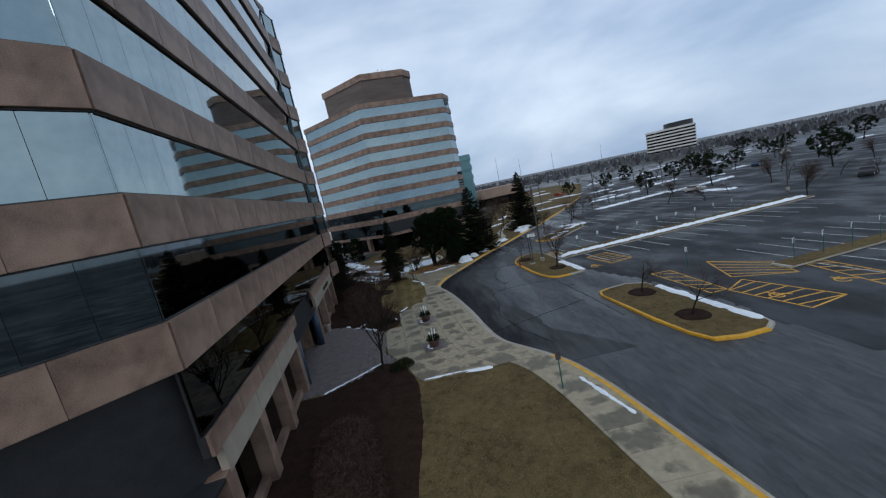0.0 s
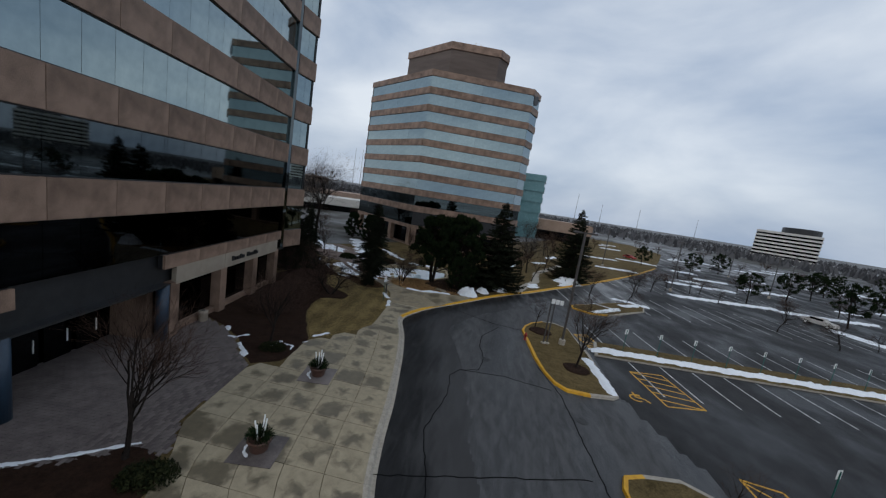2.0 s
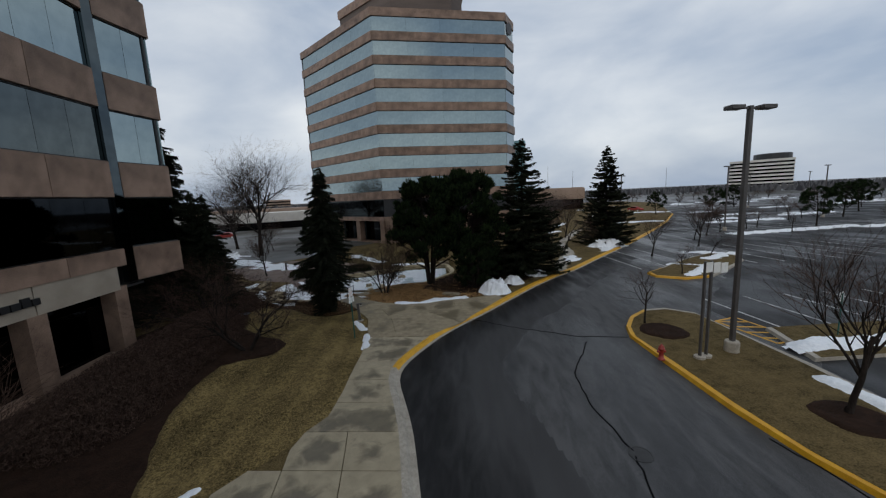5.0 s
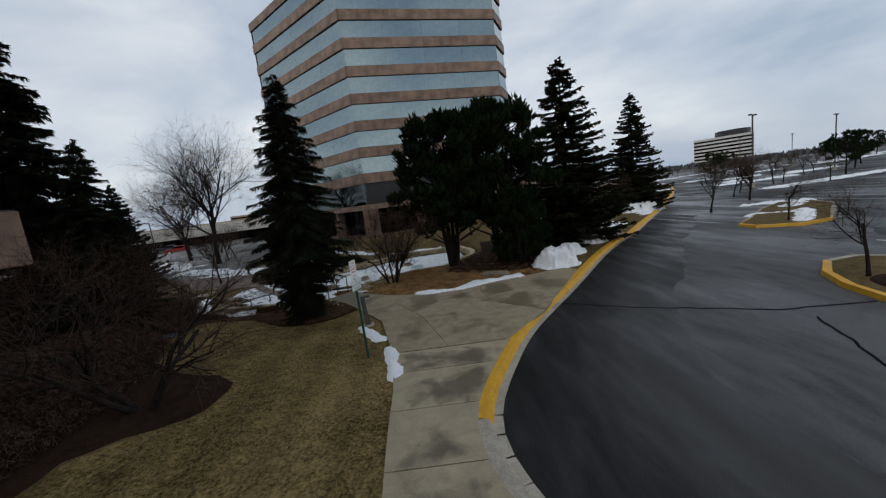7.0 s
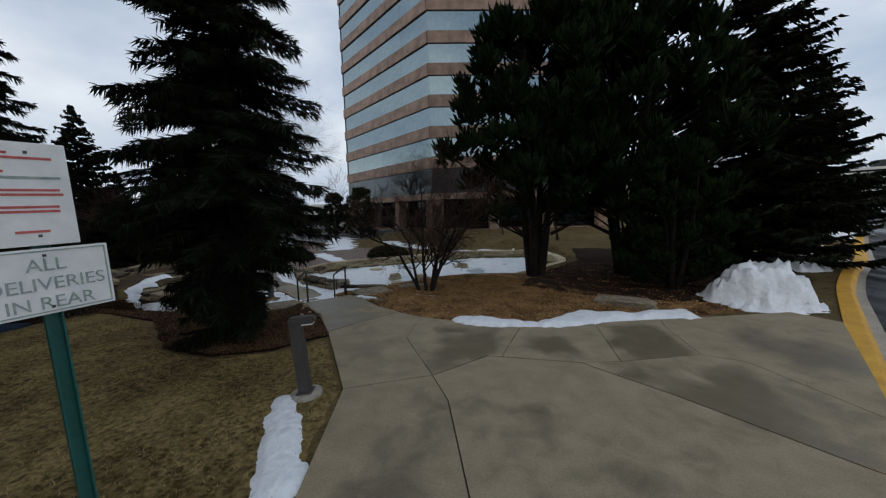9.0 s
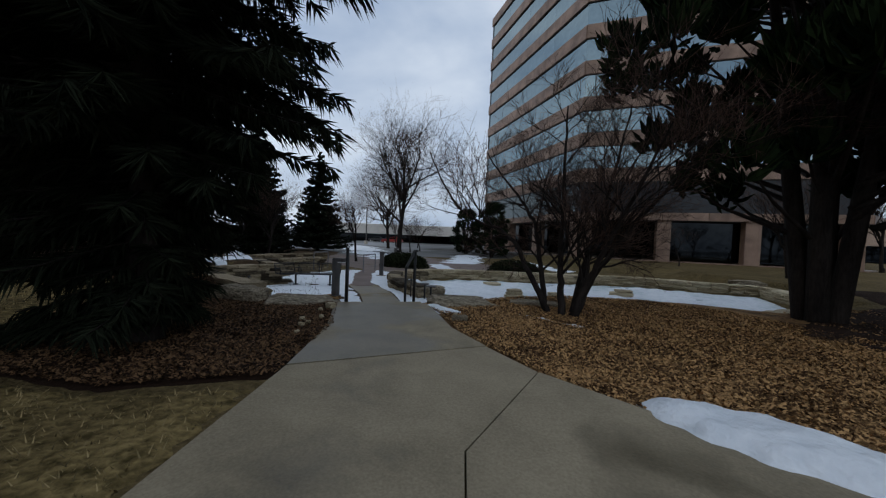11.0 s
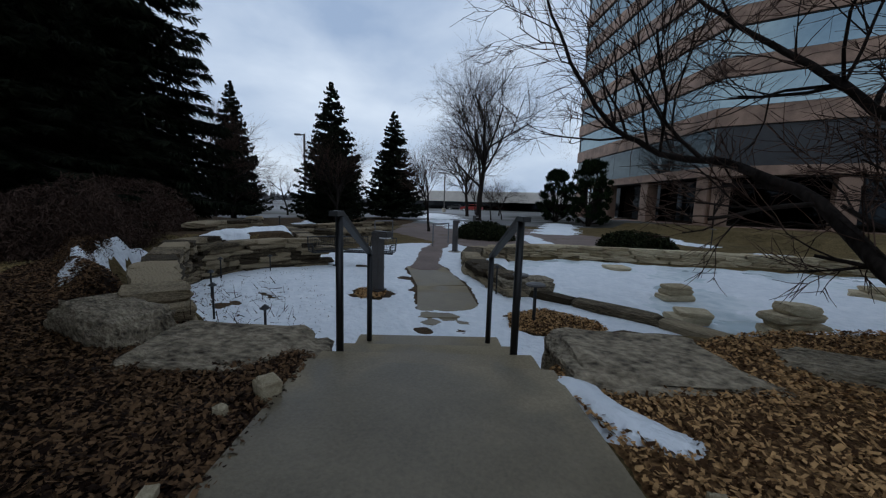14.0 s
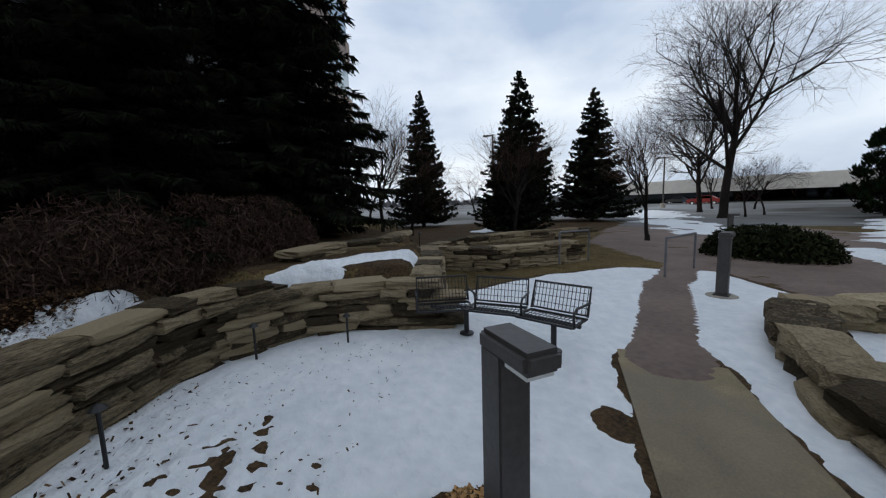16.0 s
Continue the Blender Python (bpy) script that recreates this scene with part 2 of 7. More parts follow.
TEAL = mat("teal_glass", (0.10, 0.21, 0.23), (0.15, 0.28, 0.30), rough=0.3, scale=0.2, fine=1, bump=0.0, metal=0.15)
TAR = mat("crack_tar", (0.003, 0.003, 0.0035), (0.008, 0.008, 0.009), rough=0.85, scale=3, fine=30, bump=0.2, spec=0.05)
IRON = mat("cast_iron", (0.012, 0.012, 0.012), (0.03, 0.03, 0.03), rough=0.6, scale=5, fine=50, bump=0.5)

# ---- mesh helpers ----
class Shape:
    """Collects vertices and faces for one mesh."""

    def __init__(self):
        self.v, self.f = [], []

    def add(self, verts, faces):
        n = len(self.v)
        self.v.extend(verts)
        self.f.extend(tuple(i + n for i in q) for q in faces)

    def box(self, c, s, rz=0.0, m=None):
        x, y, z = s[0] / 2, s[1] / 2, s[2] / 2
        co, si = math.cos(rz), math.sin(rz)
        pts = []
        for a, b, k in ((-x, -y, -z), (x, -y, -z), (x, y, -z), (-x, y, -z), (-x, -y, z), (x, -y, z), (x, y, z), (-x, y, z)):
            p = (a * co - b * si + c[0], a * si + b * co + c[1], k + c[2])
            pts.append(tuple(m @ Vector(p)) if m else p)
        self.add(pts, [(0, 3, 2, 1), (4, 5, 6, 7), (0, 1, 5, 4), (1, 2, 6, 5), (2, 3, 7, 6), (3, 0, 4, 7)])
        return self

    def tube(self, pts, radii, n=8, cap=True):
        rings = []
        pts = [Vector(p) for p in pts]
        for i, p in enumerate(pts):
            d = (pts[min(i + 1, len(pts) - 1)] - pts[max(i - 1, 0)]).normalized()
            a = d.orthogonal().normalized() if i == 0 else (a - d * a.dot(d)).normalized()
            b = d.cross(a)
            r = radii[i] if isinstance(radii, (list, tuple)) else radii
            rings.append([tuple(p + a * (r * math.cos(2 * math.pi * k / n)) + b * (r * math.sin(2 * math.pi * k / n))) for k in range(n)])
        verts = [q for ring in rings for q in ring]
        faces = [(i * n + k, i * n + (k + 1) % n, (i + 1) * n + (k + 1) % n, (i + 1) * n + k) for i in range(len(pts) - 1) for k in range(n)]
        if cap:
            faces += [tuple(reversed(range(n))), tuple(range((len(pts) - 1) * n, len(pts) * n))]
        self.add(verts, faces)
        return self

    def prism(self, poly, z0, z1):
        """A plate over a polygon (counter-clockwise), from z0 to z1."""
        n = len(poly)
        v = [(x, y, z0) for x, y in poly] + [(x, y, z1) for x, y in poly]
        self.add(v, [tuple(range(n, 2 * n)), tuple(reversed(range(n)))] + [(i, (i + 1) % n, n + (i + 1) % n, n + i) for i in range(n)])
        return self

    def lathe(self, profile, n=16, c=(0, 0, 0)):
        v = [(c[0] + r * math.cos(2 * math.pi * k / n), c[1] + r * math.sin(2 * math.pi * k / n), c[2] + z) for r, z in profile for k in range(n)]
        f = [(i * n + k, i * n + (k + 1) % n, (i + 1) * n + (k + 1) % n, (i + 1) * n + k) for i in range(len(profile) - 1) for k in range(n)]
        f += [tuple(reversed(range(n))), tuple(range((len(profile) - 1) * n, len(profile) * n))]
        self.add(v, f)
        return self

    def mesh(self, name, smooth=False, bevel=0.0):
        me = bpy.data.meshes.new(name)
        me.from_pydata(self.v, [], self.f)
        if bevel:
            bm = bmesh.new()
            bm.from_mesh(me)
            bmesh.ops.bevel(bm, geom=[e for e in bm.edges if e.calc_face_angle(0) > 0.5], offset=bevel, segments=2, affect="EDGES")
            bm.to_mesh(me)
            bm.free()
        if smooth:
            me.polygons.foreach_set("use_smooth", [True] * len(me.polygons))
        me.update()
        return me


def put(name, me, material, parent=None, label="", at=None):
    """Links a mesh as one object, under a parent if one is given."""
    if not me.materials:
        me.materials.append(material)
    ob = new(name, me)
    if parent:
        ob.parent = parent
    if at:
        ob.matrix_basis = at
    if label:
        tagged(ob, label)
    return ob


def part(name, shape, material, parent, label="", smooth=False, bevel=0.0, at=None):
    return put(name, shape.mesh(name, smooth, bevel), material, parent, label, at)


def thing(name, label, category, at=None, group="", kind=""):
    e = new(name)
    if at:
        e.matrix_basis = at
    return tagged(e, label, category, group, kind)


def np_mesh(name, verts, faces, smooth=False):
    """A mesh from arrays of vertices and of triangles or quads."""
    verts, faces = np.asarray(verts, np.float32), np.asarray(faces, np.int32)
    me = bpy.data.meshes.new(name)
    n, k = faces.shape
    me.vertices.add(len(verts))
    me.vertices.foreach_set("co", verts.ravel())
    me.loops.add(n * k)
    me.loops.foreach_set("vertex_index", faces.ravel())
    me.polygons.add(n)
    me.polygons.foreach_set("loop_start", np.arange(0, n * k, k, dtype=np.int32))
    if smooth:
        me.polygons.foreach_set("use_smooth", np.ones(n, bool))
    me.update(calc_edges=True)
    me.validate()
    return me


def smoothstep(x):
    x = np.clip(x, 0, 1)
    return x * x * (3 - 2 * x)


def poly_dist(X, Y, poly):
    """Signed distance to a closed polygon, positive inside."""
    d = np.full(X.shape, 1e9)
    inside = np.zeros(X.shape, bool)
    for (x0, y0), (x1, y1) in zip(poly, poly[1:] + poly[:1]):
        dx, dy = x1 - x0, y1 - y0
        t = np.clip(((X - x0) * dx + (Y - y0) * dy) / (dx * dx + dy * dy), 0, 1)
        d = np.minimum(d, np.hypot(X - x0 - t * dx, Y - y0 - t * dy))
        if dy:
            inside ^= ((y0 > Y) != (y1 > Y)) & (X < x0 + (Y - y0) * dx / dy)
    return np.where(inside, d, -d)


def line_dist(X, Y, pts):
    d = np.full(X.shape, 1e9)
    for (x0, y0), (x1, y1) in zip(pts, pts[1:]):
        dx, dy = x1 - x0, y1 - y0
        t = np.clip(((X - x0) * dx + (Y - y0) * dy) / (dx * dx + dy * dy), 0, 1)
        d = np.minimum(d, np.hypot(X - x0 - t * dx, Y - y0 - t * dy))
    return d


def waves(X, Y, seed, size=1.0):
    """Soft value noise on arrays, about -1 to 1."""
    rng = np.random.RandomState(seed)
    out = np.zeros(X.shape)
    for o in range(4):
        for _ in range(3):
            a, p = rng.uniform(0, 2 * np.pi, 2)
            k = 2 ** o * rng.uniform(0.7, 1.3) * 2 * np.pi / size
            out += np.sin((X * np.cos(a) + Y * np.sin(a)) * k + p) / 1.7 ** o
    return out / 4.5
# ---- the lie of the land ----
KERB_LINE = [(-1500, 30), (-100, 30), (-30, 17.5), (-5, 12.0), (9.46, 8.15), (14.2, 7.4), (18.7, 6.7), (21.9, 5.85), (24.3, 4.4), (26.7, 2.6), (28.4, 2.1), (31.1, 1.65), (33.9, 1.35),
             (39.5, 0.4), (43, -0.35), (45, -1.0), (46, -1.4), (47, -1.5), (48, -1.25), (49.3, -0.65), (50.5, -0.1), (51.5, 0.5), (53, 1.6), (54.8, 2.96), (57, 4.5), (60.6, 7.04), (63.7, 9.57),
             (66.3, 12.0), (71.5, 16.03), (80.77, 23.42), (86.75, 27.92), (98.2, 36.3), (109, 43.8), (130, 57), (200, 90), (3000, 90)]
_ys = np.arange(-160, 260, 0.25)
_xs = np.interp(_ys, [p[0] for p in KERB_LINE], [p[1] for p in KERB_LINE])
_ker = np.exp(-0.5 * (np.arange(-6, 7) * 0.25 / 0.6) ** 2)
_xs[6:-6] = np.convolve(_xs, _ker / _ker.sum(), "valid")


def kerb_x(y):
    return np.where((y > -158) & (y < 255), np.interp(y, _ys, _xs), np.interp(y, [p[0] for p in KERB_LINE], [p[1] for p in KERB_LINE]))


FLOOR = -0.5
STEP_D, STEP_C = Vector((-0.735, 0.678, 0)), Vector((0.678, 0.735, 0))
STEP_TOP = Vector((-7.09, 58.1, 0))
SUNKEN = [(-7.27, 58.37), (-7.66, 57.82), (-8.34, 57.71), (-9, 56.99), (-11.62, 56.55), (-12.44, 56.62), (-13.74, 57.5), (-14.18, 58.56), (-13.98, 60.34), (-16.27, 60.81), (-31.89, 61.04), (-62.33, 66.49), (-61.33, 102.85), (-34.69, 105.98), (-16.63, 87.69), (-5.51, 79.48),
          (0.52, 72.12), (0.61, 66.61), (-1.64, 62.74), (-4.33, 62.53), (-6.08, 60.35), (-6.76, 59.79), (-6.72, 58.95), (-6.62, 58.53)]
POND = [(-8.31, 62.03), (-9.41, 62.78), (-10.73, 63.91), (-11.4, 65.0), (-10.6, 66.7), (-7.9, 68.4), (-4.6, 70.7), (-0.45, 71.1), (-0.08, 66.76), (-2.09, 63.33), (-5.04, 61.61)]
ROAD_Z = -0.14


def ground_h(X, Y):
    """Height of the planted ground and the garden."""
    X, Y = np.asarray(X, float), np.asarray(Y, float)
    h = FLOOR * smoothstep(poly_dist(X, Y, SUNKEN) / 0.35 + 0.3)
    h = h - 0.12 * smoothstep(poly_dist(X, Y, POND) / 0.3 + 0.5)
    h = h - 0.03 + 0.02 * waves(X, Y, 3, 6.0) * (np.abs(X) < 70)
    mound = 0.45 * np.exp(-((X + 11.6) ** 2 / 6 + (Y - 48.3) ** 2 / 30))
    bed = 0.27 * smoothstep((poly_dist(X, Y, [(-10.56, 57.5), (-9.49, 56.71), (-11.61, 56.47), (-13.31, 56.31), (-14.43, 56.89), (-15.88, 58.08), (-16.18, 59.5), (-17.45, 60.63), (-23.8, 59.73), (-23.51, 55.3)]) + 0.12) / 0.26)
    bed = np.maximum(bed, 0.2 * smoothstep(poly_dist(X, Y, [(-14.21, 57.18), (-13.98, 58.32), (-13.8, 60.14), (-17.17, 60.84), (-17.35, 59.48), (-15.8, 57.4)]) / 0.25))
    return h + mound + bed


def ground_at(x, y):
    return float(ground_h(np.array([x]), np.array([y]))[0])


def build_ground():
    ys = np.concatenate([[-1500, -700, -300, -150, -80, -40, -20], np.arange(-8, 50, 0.5), np.arange(50, 76, 0.2), np.arange(76, 112, 1.0), [116, 122, 130, 140, 155, 175, 200, 240, 320, 500, 900, 1800, 3000]])
    left = np.concatenate([[0.0, 0.2], np.arange(0.4, 22, 0.2), np.arange(22, 50, 1.0), [55, 65, 80, 110, 160, 260, 500, 1200, 2600]])
    right = np.array([0.35, 1, 3, 6, 10, 15, 22, 30, 45, 65, 90, 130, 180, 240, 320, 600, 1200, 2600], float)
    kx = kerb_x(ys)
    off = np.concatenate([-left[::-1], right])
    nl = len(left)
    X = kx[:, None] + off[None, :]
    Y = np.repeat(ys[:, None], len(off), 1)
    Z = np.where(off[None, :] <= 0, ground_h(X, Y), ROAD_Z)
    Z[:, nl - 1] = ROAD_Z - 0.1
    n, m = X.shape
    idx = np.arange(n * m).reshape(n, m)
    faces = np.stack([idx[:-1, :-1], idx[:-1, 1:], idx[1:, 1:], idx[1:, :-1]], -1).reshape(-1, 4)
    me = np_mesh("ground", np.stack([X, Y, Z], -1).reshape(-1, 3), faces, True)
    for ma in (GRASS, ASPHALT, LAND):
        me.materials.append(ma)
    cx, cy, co = X[:-1, :-1].ravel(), Y[:-1, :-1].ravel(), np.repeat(off[None, :-1], n - 1, 0).ravel()
    ids = np.where(co >= -0.01, 1, 0)
    ids[(cy > 200) | (cy < -80) | (co > 170) | (co < -45)] = 2
    me.polygons.foreach_set("material_index", ids.astype(np.int32))
    tagged(put("ground", me, GRASS), "winter-brown lawns and wet dark asphalt running to the horizon", "ground", kind="structure")


build_ground()


def blanket(name, test, box, res, material, label="", category="", thick=0.03, base=None, parent=None, kind="structure", ramp=0.15):
    """A sheet that lies on the ground where test(X, Y) is positive (metres inside) and dips under it elsewhere."""
    xs, ys = np.arange(box[0], box[1] + res, res), np.arange(box[2], box[3] + res, res)
    X, Y = np.meshgrid(xs, ys)
    d = test(X, Y)
    lift = np.where(d > 0, thick * smoothstep(d / ramp) + 0.004, np.maximum(d, -0.3) * 0.6)
    lift[d > 0] += (thick * 0.35 * waves(X, Y, 11, 0.9))[d > 0] * smoothstep(d[d > 0] / ramp)
    Z = (ground_h(X, Y) if base is None else base) + lift
    n, m = X.shape
    idx = np.arange(n * m).reshape(n, m)
    keep = (np.maximum.reduce([d[:-1, :-1], d[:-1, 1:], d[1:, 1:], d[1:, :-1]]) > -res * 0.2)
    faces = np.stack([idx[:-1, :-1], idx[:-1, 1:], idx[1:, 1:], idx[1:, :-1]], -1)[keep].reshape(-1, 4)
    used = np.unique(faces)
    back = np.full(n * m, -1)
    back[used] = np.arange(len(used))
    me = np_mesh(name, np.stack([X, Y, Z], -1).reshape(-1, 3)[used], back[faces], True)
    ob = put(name, me, material, parent)
    return tagged(ob, label, category, kind=kind)


# ---- kerbs ----
def kerb_run(name, pts, material, width=0.42, z0=ROAD_Z - 0.05, z1=0.012, label="", lip=0.30):
    """A kerb with a sloped face along a line; the road lies to its right."""
    s = Shape()
    P = [Vector((x, y, 0)) for x, y in pts]
    rows = []
    for i, p in enumerate(P):
        d = (P[min(i + 1, len(P) - 1)] - P[max(i - 1, 0)]).normalized()
        r = Vector((d.y, -d.x, 0))
        rows.append([p + r * 0.16 + Vector((0, 0, z0)), p + r * 0.12 + Vector((0, 0, ROAD_Z + 0.006)), p + r * 0.02 + Vector((0, 0, z1 - 0.012)), p + Vector((0, 0, z1)), p - r * (width - 0.16) + Vector((0, 0, z1)), p - r * (width - 0.16) + Vector((0, 0, z0))])
    for a, b in zip(rows, rows[1:]):
        q = [tuple(v) for v in a + b]
        s.add(q, [(k, k + 1, k + 7, k + 6) for k in range(5)])
    return tagged(part(name, s, material, None), label, "kerb", kind="structure")


def kerb_pts(y0, y1, step=0.6):
    ys = np.arange(y0, y1 + 1e-6, step)
    return [(float(kerb_x(y)), float(y)) for y in ys]


kerb_run("kerb", kerb_pts(23.1, 47.2), KERB, label="plain concrete kerb along the drop-off drive")
kerb_run("kerb", kerb_pts(-29.7, 23.1), YELLOW, label="yellow-painted kerb beside the lawn")
kerb_run("kerb", kerb_pts(47.1, 130, 0.6), YELLOW, label="yellow-painted fire-lane kerb along the drive")


def gutter(pts, label):
    """The flat concrete pan between the kerb's face and the asphalt."""
    s = Shape()
    P = [Vector((x, y, 0)) for x, y in pts]
    for i, p in enumerate(P[:-1]):
        d = (P[i + 1] - p).normalized()
        r = Vector((d.y, -d.x, 0))
        a, b, gap = p, P[i + 1], d * (0.008 if i % 5 == 4 else 0.0)
        q = [a + r * 0.08, a + r * 0.29, b + r * 0.29 - gap, b + r * 0.08 - gap]
        s.add([tuple(v + Vector((0, 0, ROAD_Z + 0.011))) for v in q] + [tuple(v + Vector((0, 0, ROAD_Z - 0.05))) for v in q], [(0, 1, 2, 3), (1, 5, 6, 2), (0, 4, 5, 1), (3, 2, 6, 7)])
    tagged(part("gutter", s, KERB, None), label, "kerb", kind="structure")


gutter(kerb_pts(-30, 80), "pale concrete gutter along the foot of the kerb")

# ---- paving ----
def area(poly):
    return 0.5 * sum(p[0] * q[1] - q[0] * p[1] for p, q in zip(poly, poly[1:] + poly[:1]))


def strip_slabs(parent, y0, y1, step, inner, outer, material, top=0.02):
    """Slabs of a walk between two lines that run along y."""
    y = y0
    while y < y1 - 0.05:
        b = min(y + step, y1) - 0.012
        ys = [y + (b - y) * k / 3 for k in range(4)]
        poly = [(outer(v), v) for v in ys] + [(inner(v), v) for v in reversed(ys)]
        part("slab", Shape().prism(poly, top - 0.09, top + random.uniform(-0.003, 0.003)), material, parent)
        y += step


# ---- near office building ----
STOREY, SPAN, S1 = 4.3, 1.75, 3.45
NB_A, NB_B = Vector((-10.4, 13.1)), Vector((-15.5, 49.5))
STOREYS = 8


def wall_frame(p, q):
    """A matrix whose x runs from p to q, y inwards (left of the way) and z up."""
    d = (q - p).normalized()
    return Matrix(((d.x, -d.y, 0, p.x), (d.y, d.x, 0, p.y), (0, 0, 1, 0), (0, 0, 0, 1))), (q - p).length


def facade(building, p, q, levels, z_first, storey, span, pane=1.52, panel=3.04, depth=0.35, granite=None, glazed=None, dim=0):
    """Bands of granite panels and of glass panes on one side of a building."""
    m, length = wall_frame(p, q)
    npan = max(1, round(length / panel))
    ngl = max(1, round(length / pane))
    pw, gw = length / npan, length / ngl
    pm = Shape().box((0, 0, 0), (pw - 0.012, 0.16, span - 0.02)).mesh("granite_panel", bevel=0.012)
    gm = Shape().box((0, 0, 0), (gw - 0.016, 0.03, storey - span - 0.10)).mesh("pane")
    gd = Shape().box((0, 0, 0), (gw - 0.016, 0.03, storey - span - 0.10)).mesh("pane")
    g2 = Shape().box((0, 0, 0), (gw - 0.016, 0.03, storey - span - 0.10)).mesh("pane")
    for k in levels:
        zb = z_first + storey * k
        band = part("spandrel", Shape().box((length / 2, 0.20, zb + span / 2), (length, 0.22, span - 0.03)), FRAME, building, at=m)
        for i in range(npan):
            put("granite_panel", pm, granite or GRANITE, band, at=Matrix.Translation(((i + 0.5) * pw, 0.0, zb + span / 2)))
        win = part("window", Shape().box((length / 2, 0.26, zb + span + (storey - span) / 2), (length, 0.1, storey - span)), FRAME, building, at=m)
        for z in (zb + span + 0.025, zb + storey - 0.025):
            part("window_frame", Shape().box((length / 2, 0.10, z), (length, 0.10, 0.05)), FRAME, win)
        for i in range(ngl):
            # levels up to dim carry the dark reflection in the pane colour
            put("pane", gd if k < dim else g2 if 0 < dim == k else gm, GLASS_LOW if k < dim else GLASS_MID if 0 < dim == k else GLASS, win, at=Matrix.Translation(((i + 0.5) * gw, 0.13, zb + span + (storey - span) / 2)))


def near_building():
    b = thing("office_building", "pink granite office block with bands of mirrored ribbon windows", "building")
    body = [(-10.9, 13.8), (-16.0, 49.3), (-15.85, 52.3), (-40, 58.6), (-50, 4), (-18, 5.6)]
    top = S1 + STOREY * STOREYS + SPAN
    part("wall", Shape().prism(body if area(body) > 0 else body[::-1], S1 + 0.1, top - 0.4), FRAME, b)
    part("roof", Shape().prism(body if area(body) > 0 else body[::-1], top - 0.4, top), GRANITE, b)
    lev = range(1, STOREYS)
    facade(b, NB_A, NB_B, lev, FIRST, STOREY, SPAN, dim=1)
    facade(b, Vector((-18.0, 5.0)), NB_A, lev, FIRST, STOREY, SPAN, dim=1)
    facade(b, Vector((-15.5, 50.0)), Vector((-15.2, 52.7)), range(0, STOREYS), FIRST, STOREY, SPAN)
    facade(b, Vector((-15.2, 52.7)), Vector((-40, 59.2)), lev, FIRST, STOREY, SPAN, pane=3.1, panel=6.2)
    part("corner_glass", Shape().box((-15.6, 49.75, FIRST + 16), (0.3, 0.5, 32.0)), GLASS_MID, b)
    # the lowest band runs only over the two wings, left and right of the entrance recess
    m, length = wall_frame(NB_A, NB_B)
    for x0, x1 in ((0.0, RECESS[0]), (RECESS[1], length)):
        n = max(1, round((x1 - x0) / 3.0))
        w = (x1 - x0) / n
        band = part("spandrel", Shape().box(((x0 + x1) / 2, 0.22, S1 + 1.57), (x1 - x0, 0.26, 0.82)), FRAME, b, at=m)
        me = Shape().box((0, 0, 0), (w - 0.012, 0.16, 0.84)).mesh("granite_panel", bevel=0.012)
        for i in range(n):
            put("granite_panel", me, GRANITE, band, at=Matrix.Translation((x0 + (i + 0.5) * w, 0.0, S1 + 1.57)))
    win = part("window", Shape().box((length / 2, 0.27, FIRST + SPAN + 1.27), (length, 0.1, STOREY - SPAN)), FRAME, b, at=m)
    n = round(length / 1.52)
    me = Shape().box((0, 0, 0), (length / n - 0.016, 0.03, STOREY - SPAN - 0.1)).mesh("pane")
    # this lowest ribbon has its near-black reflection painted in
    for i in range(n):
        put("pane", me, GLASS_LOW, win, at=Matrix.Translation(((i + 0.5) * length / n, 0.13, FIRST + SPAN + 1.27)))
    for x0, x1 in ((RECESS[0], RECESS[1]),):
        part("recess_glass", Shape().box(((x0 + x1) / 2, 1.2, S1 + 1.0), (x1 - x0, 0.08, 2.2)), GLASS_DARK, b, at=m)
    return b


FIRST, RECESS = S1 + 0.25, (14.2, 21.6)
NEAR = near_building()


PENTHOUSE = mat("brown_louvre", (0.075, 0.055, 0.045), (0.14, 0.105, 0.088), rough=0.7, scale=0.15, fine=6, bump=0.1, stretch=(1, 1, 6))


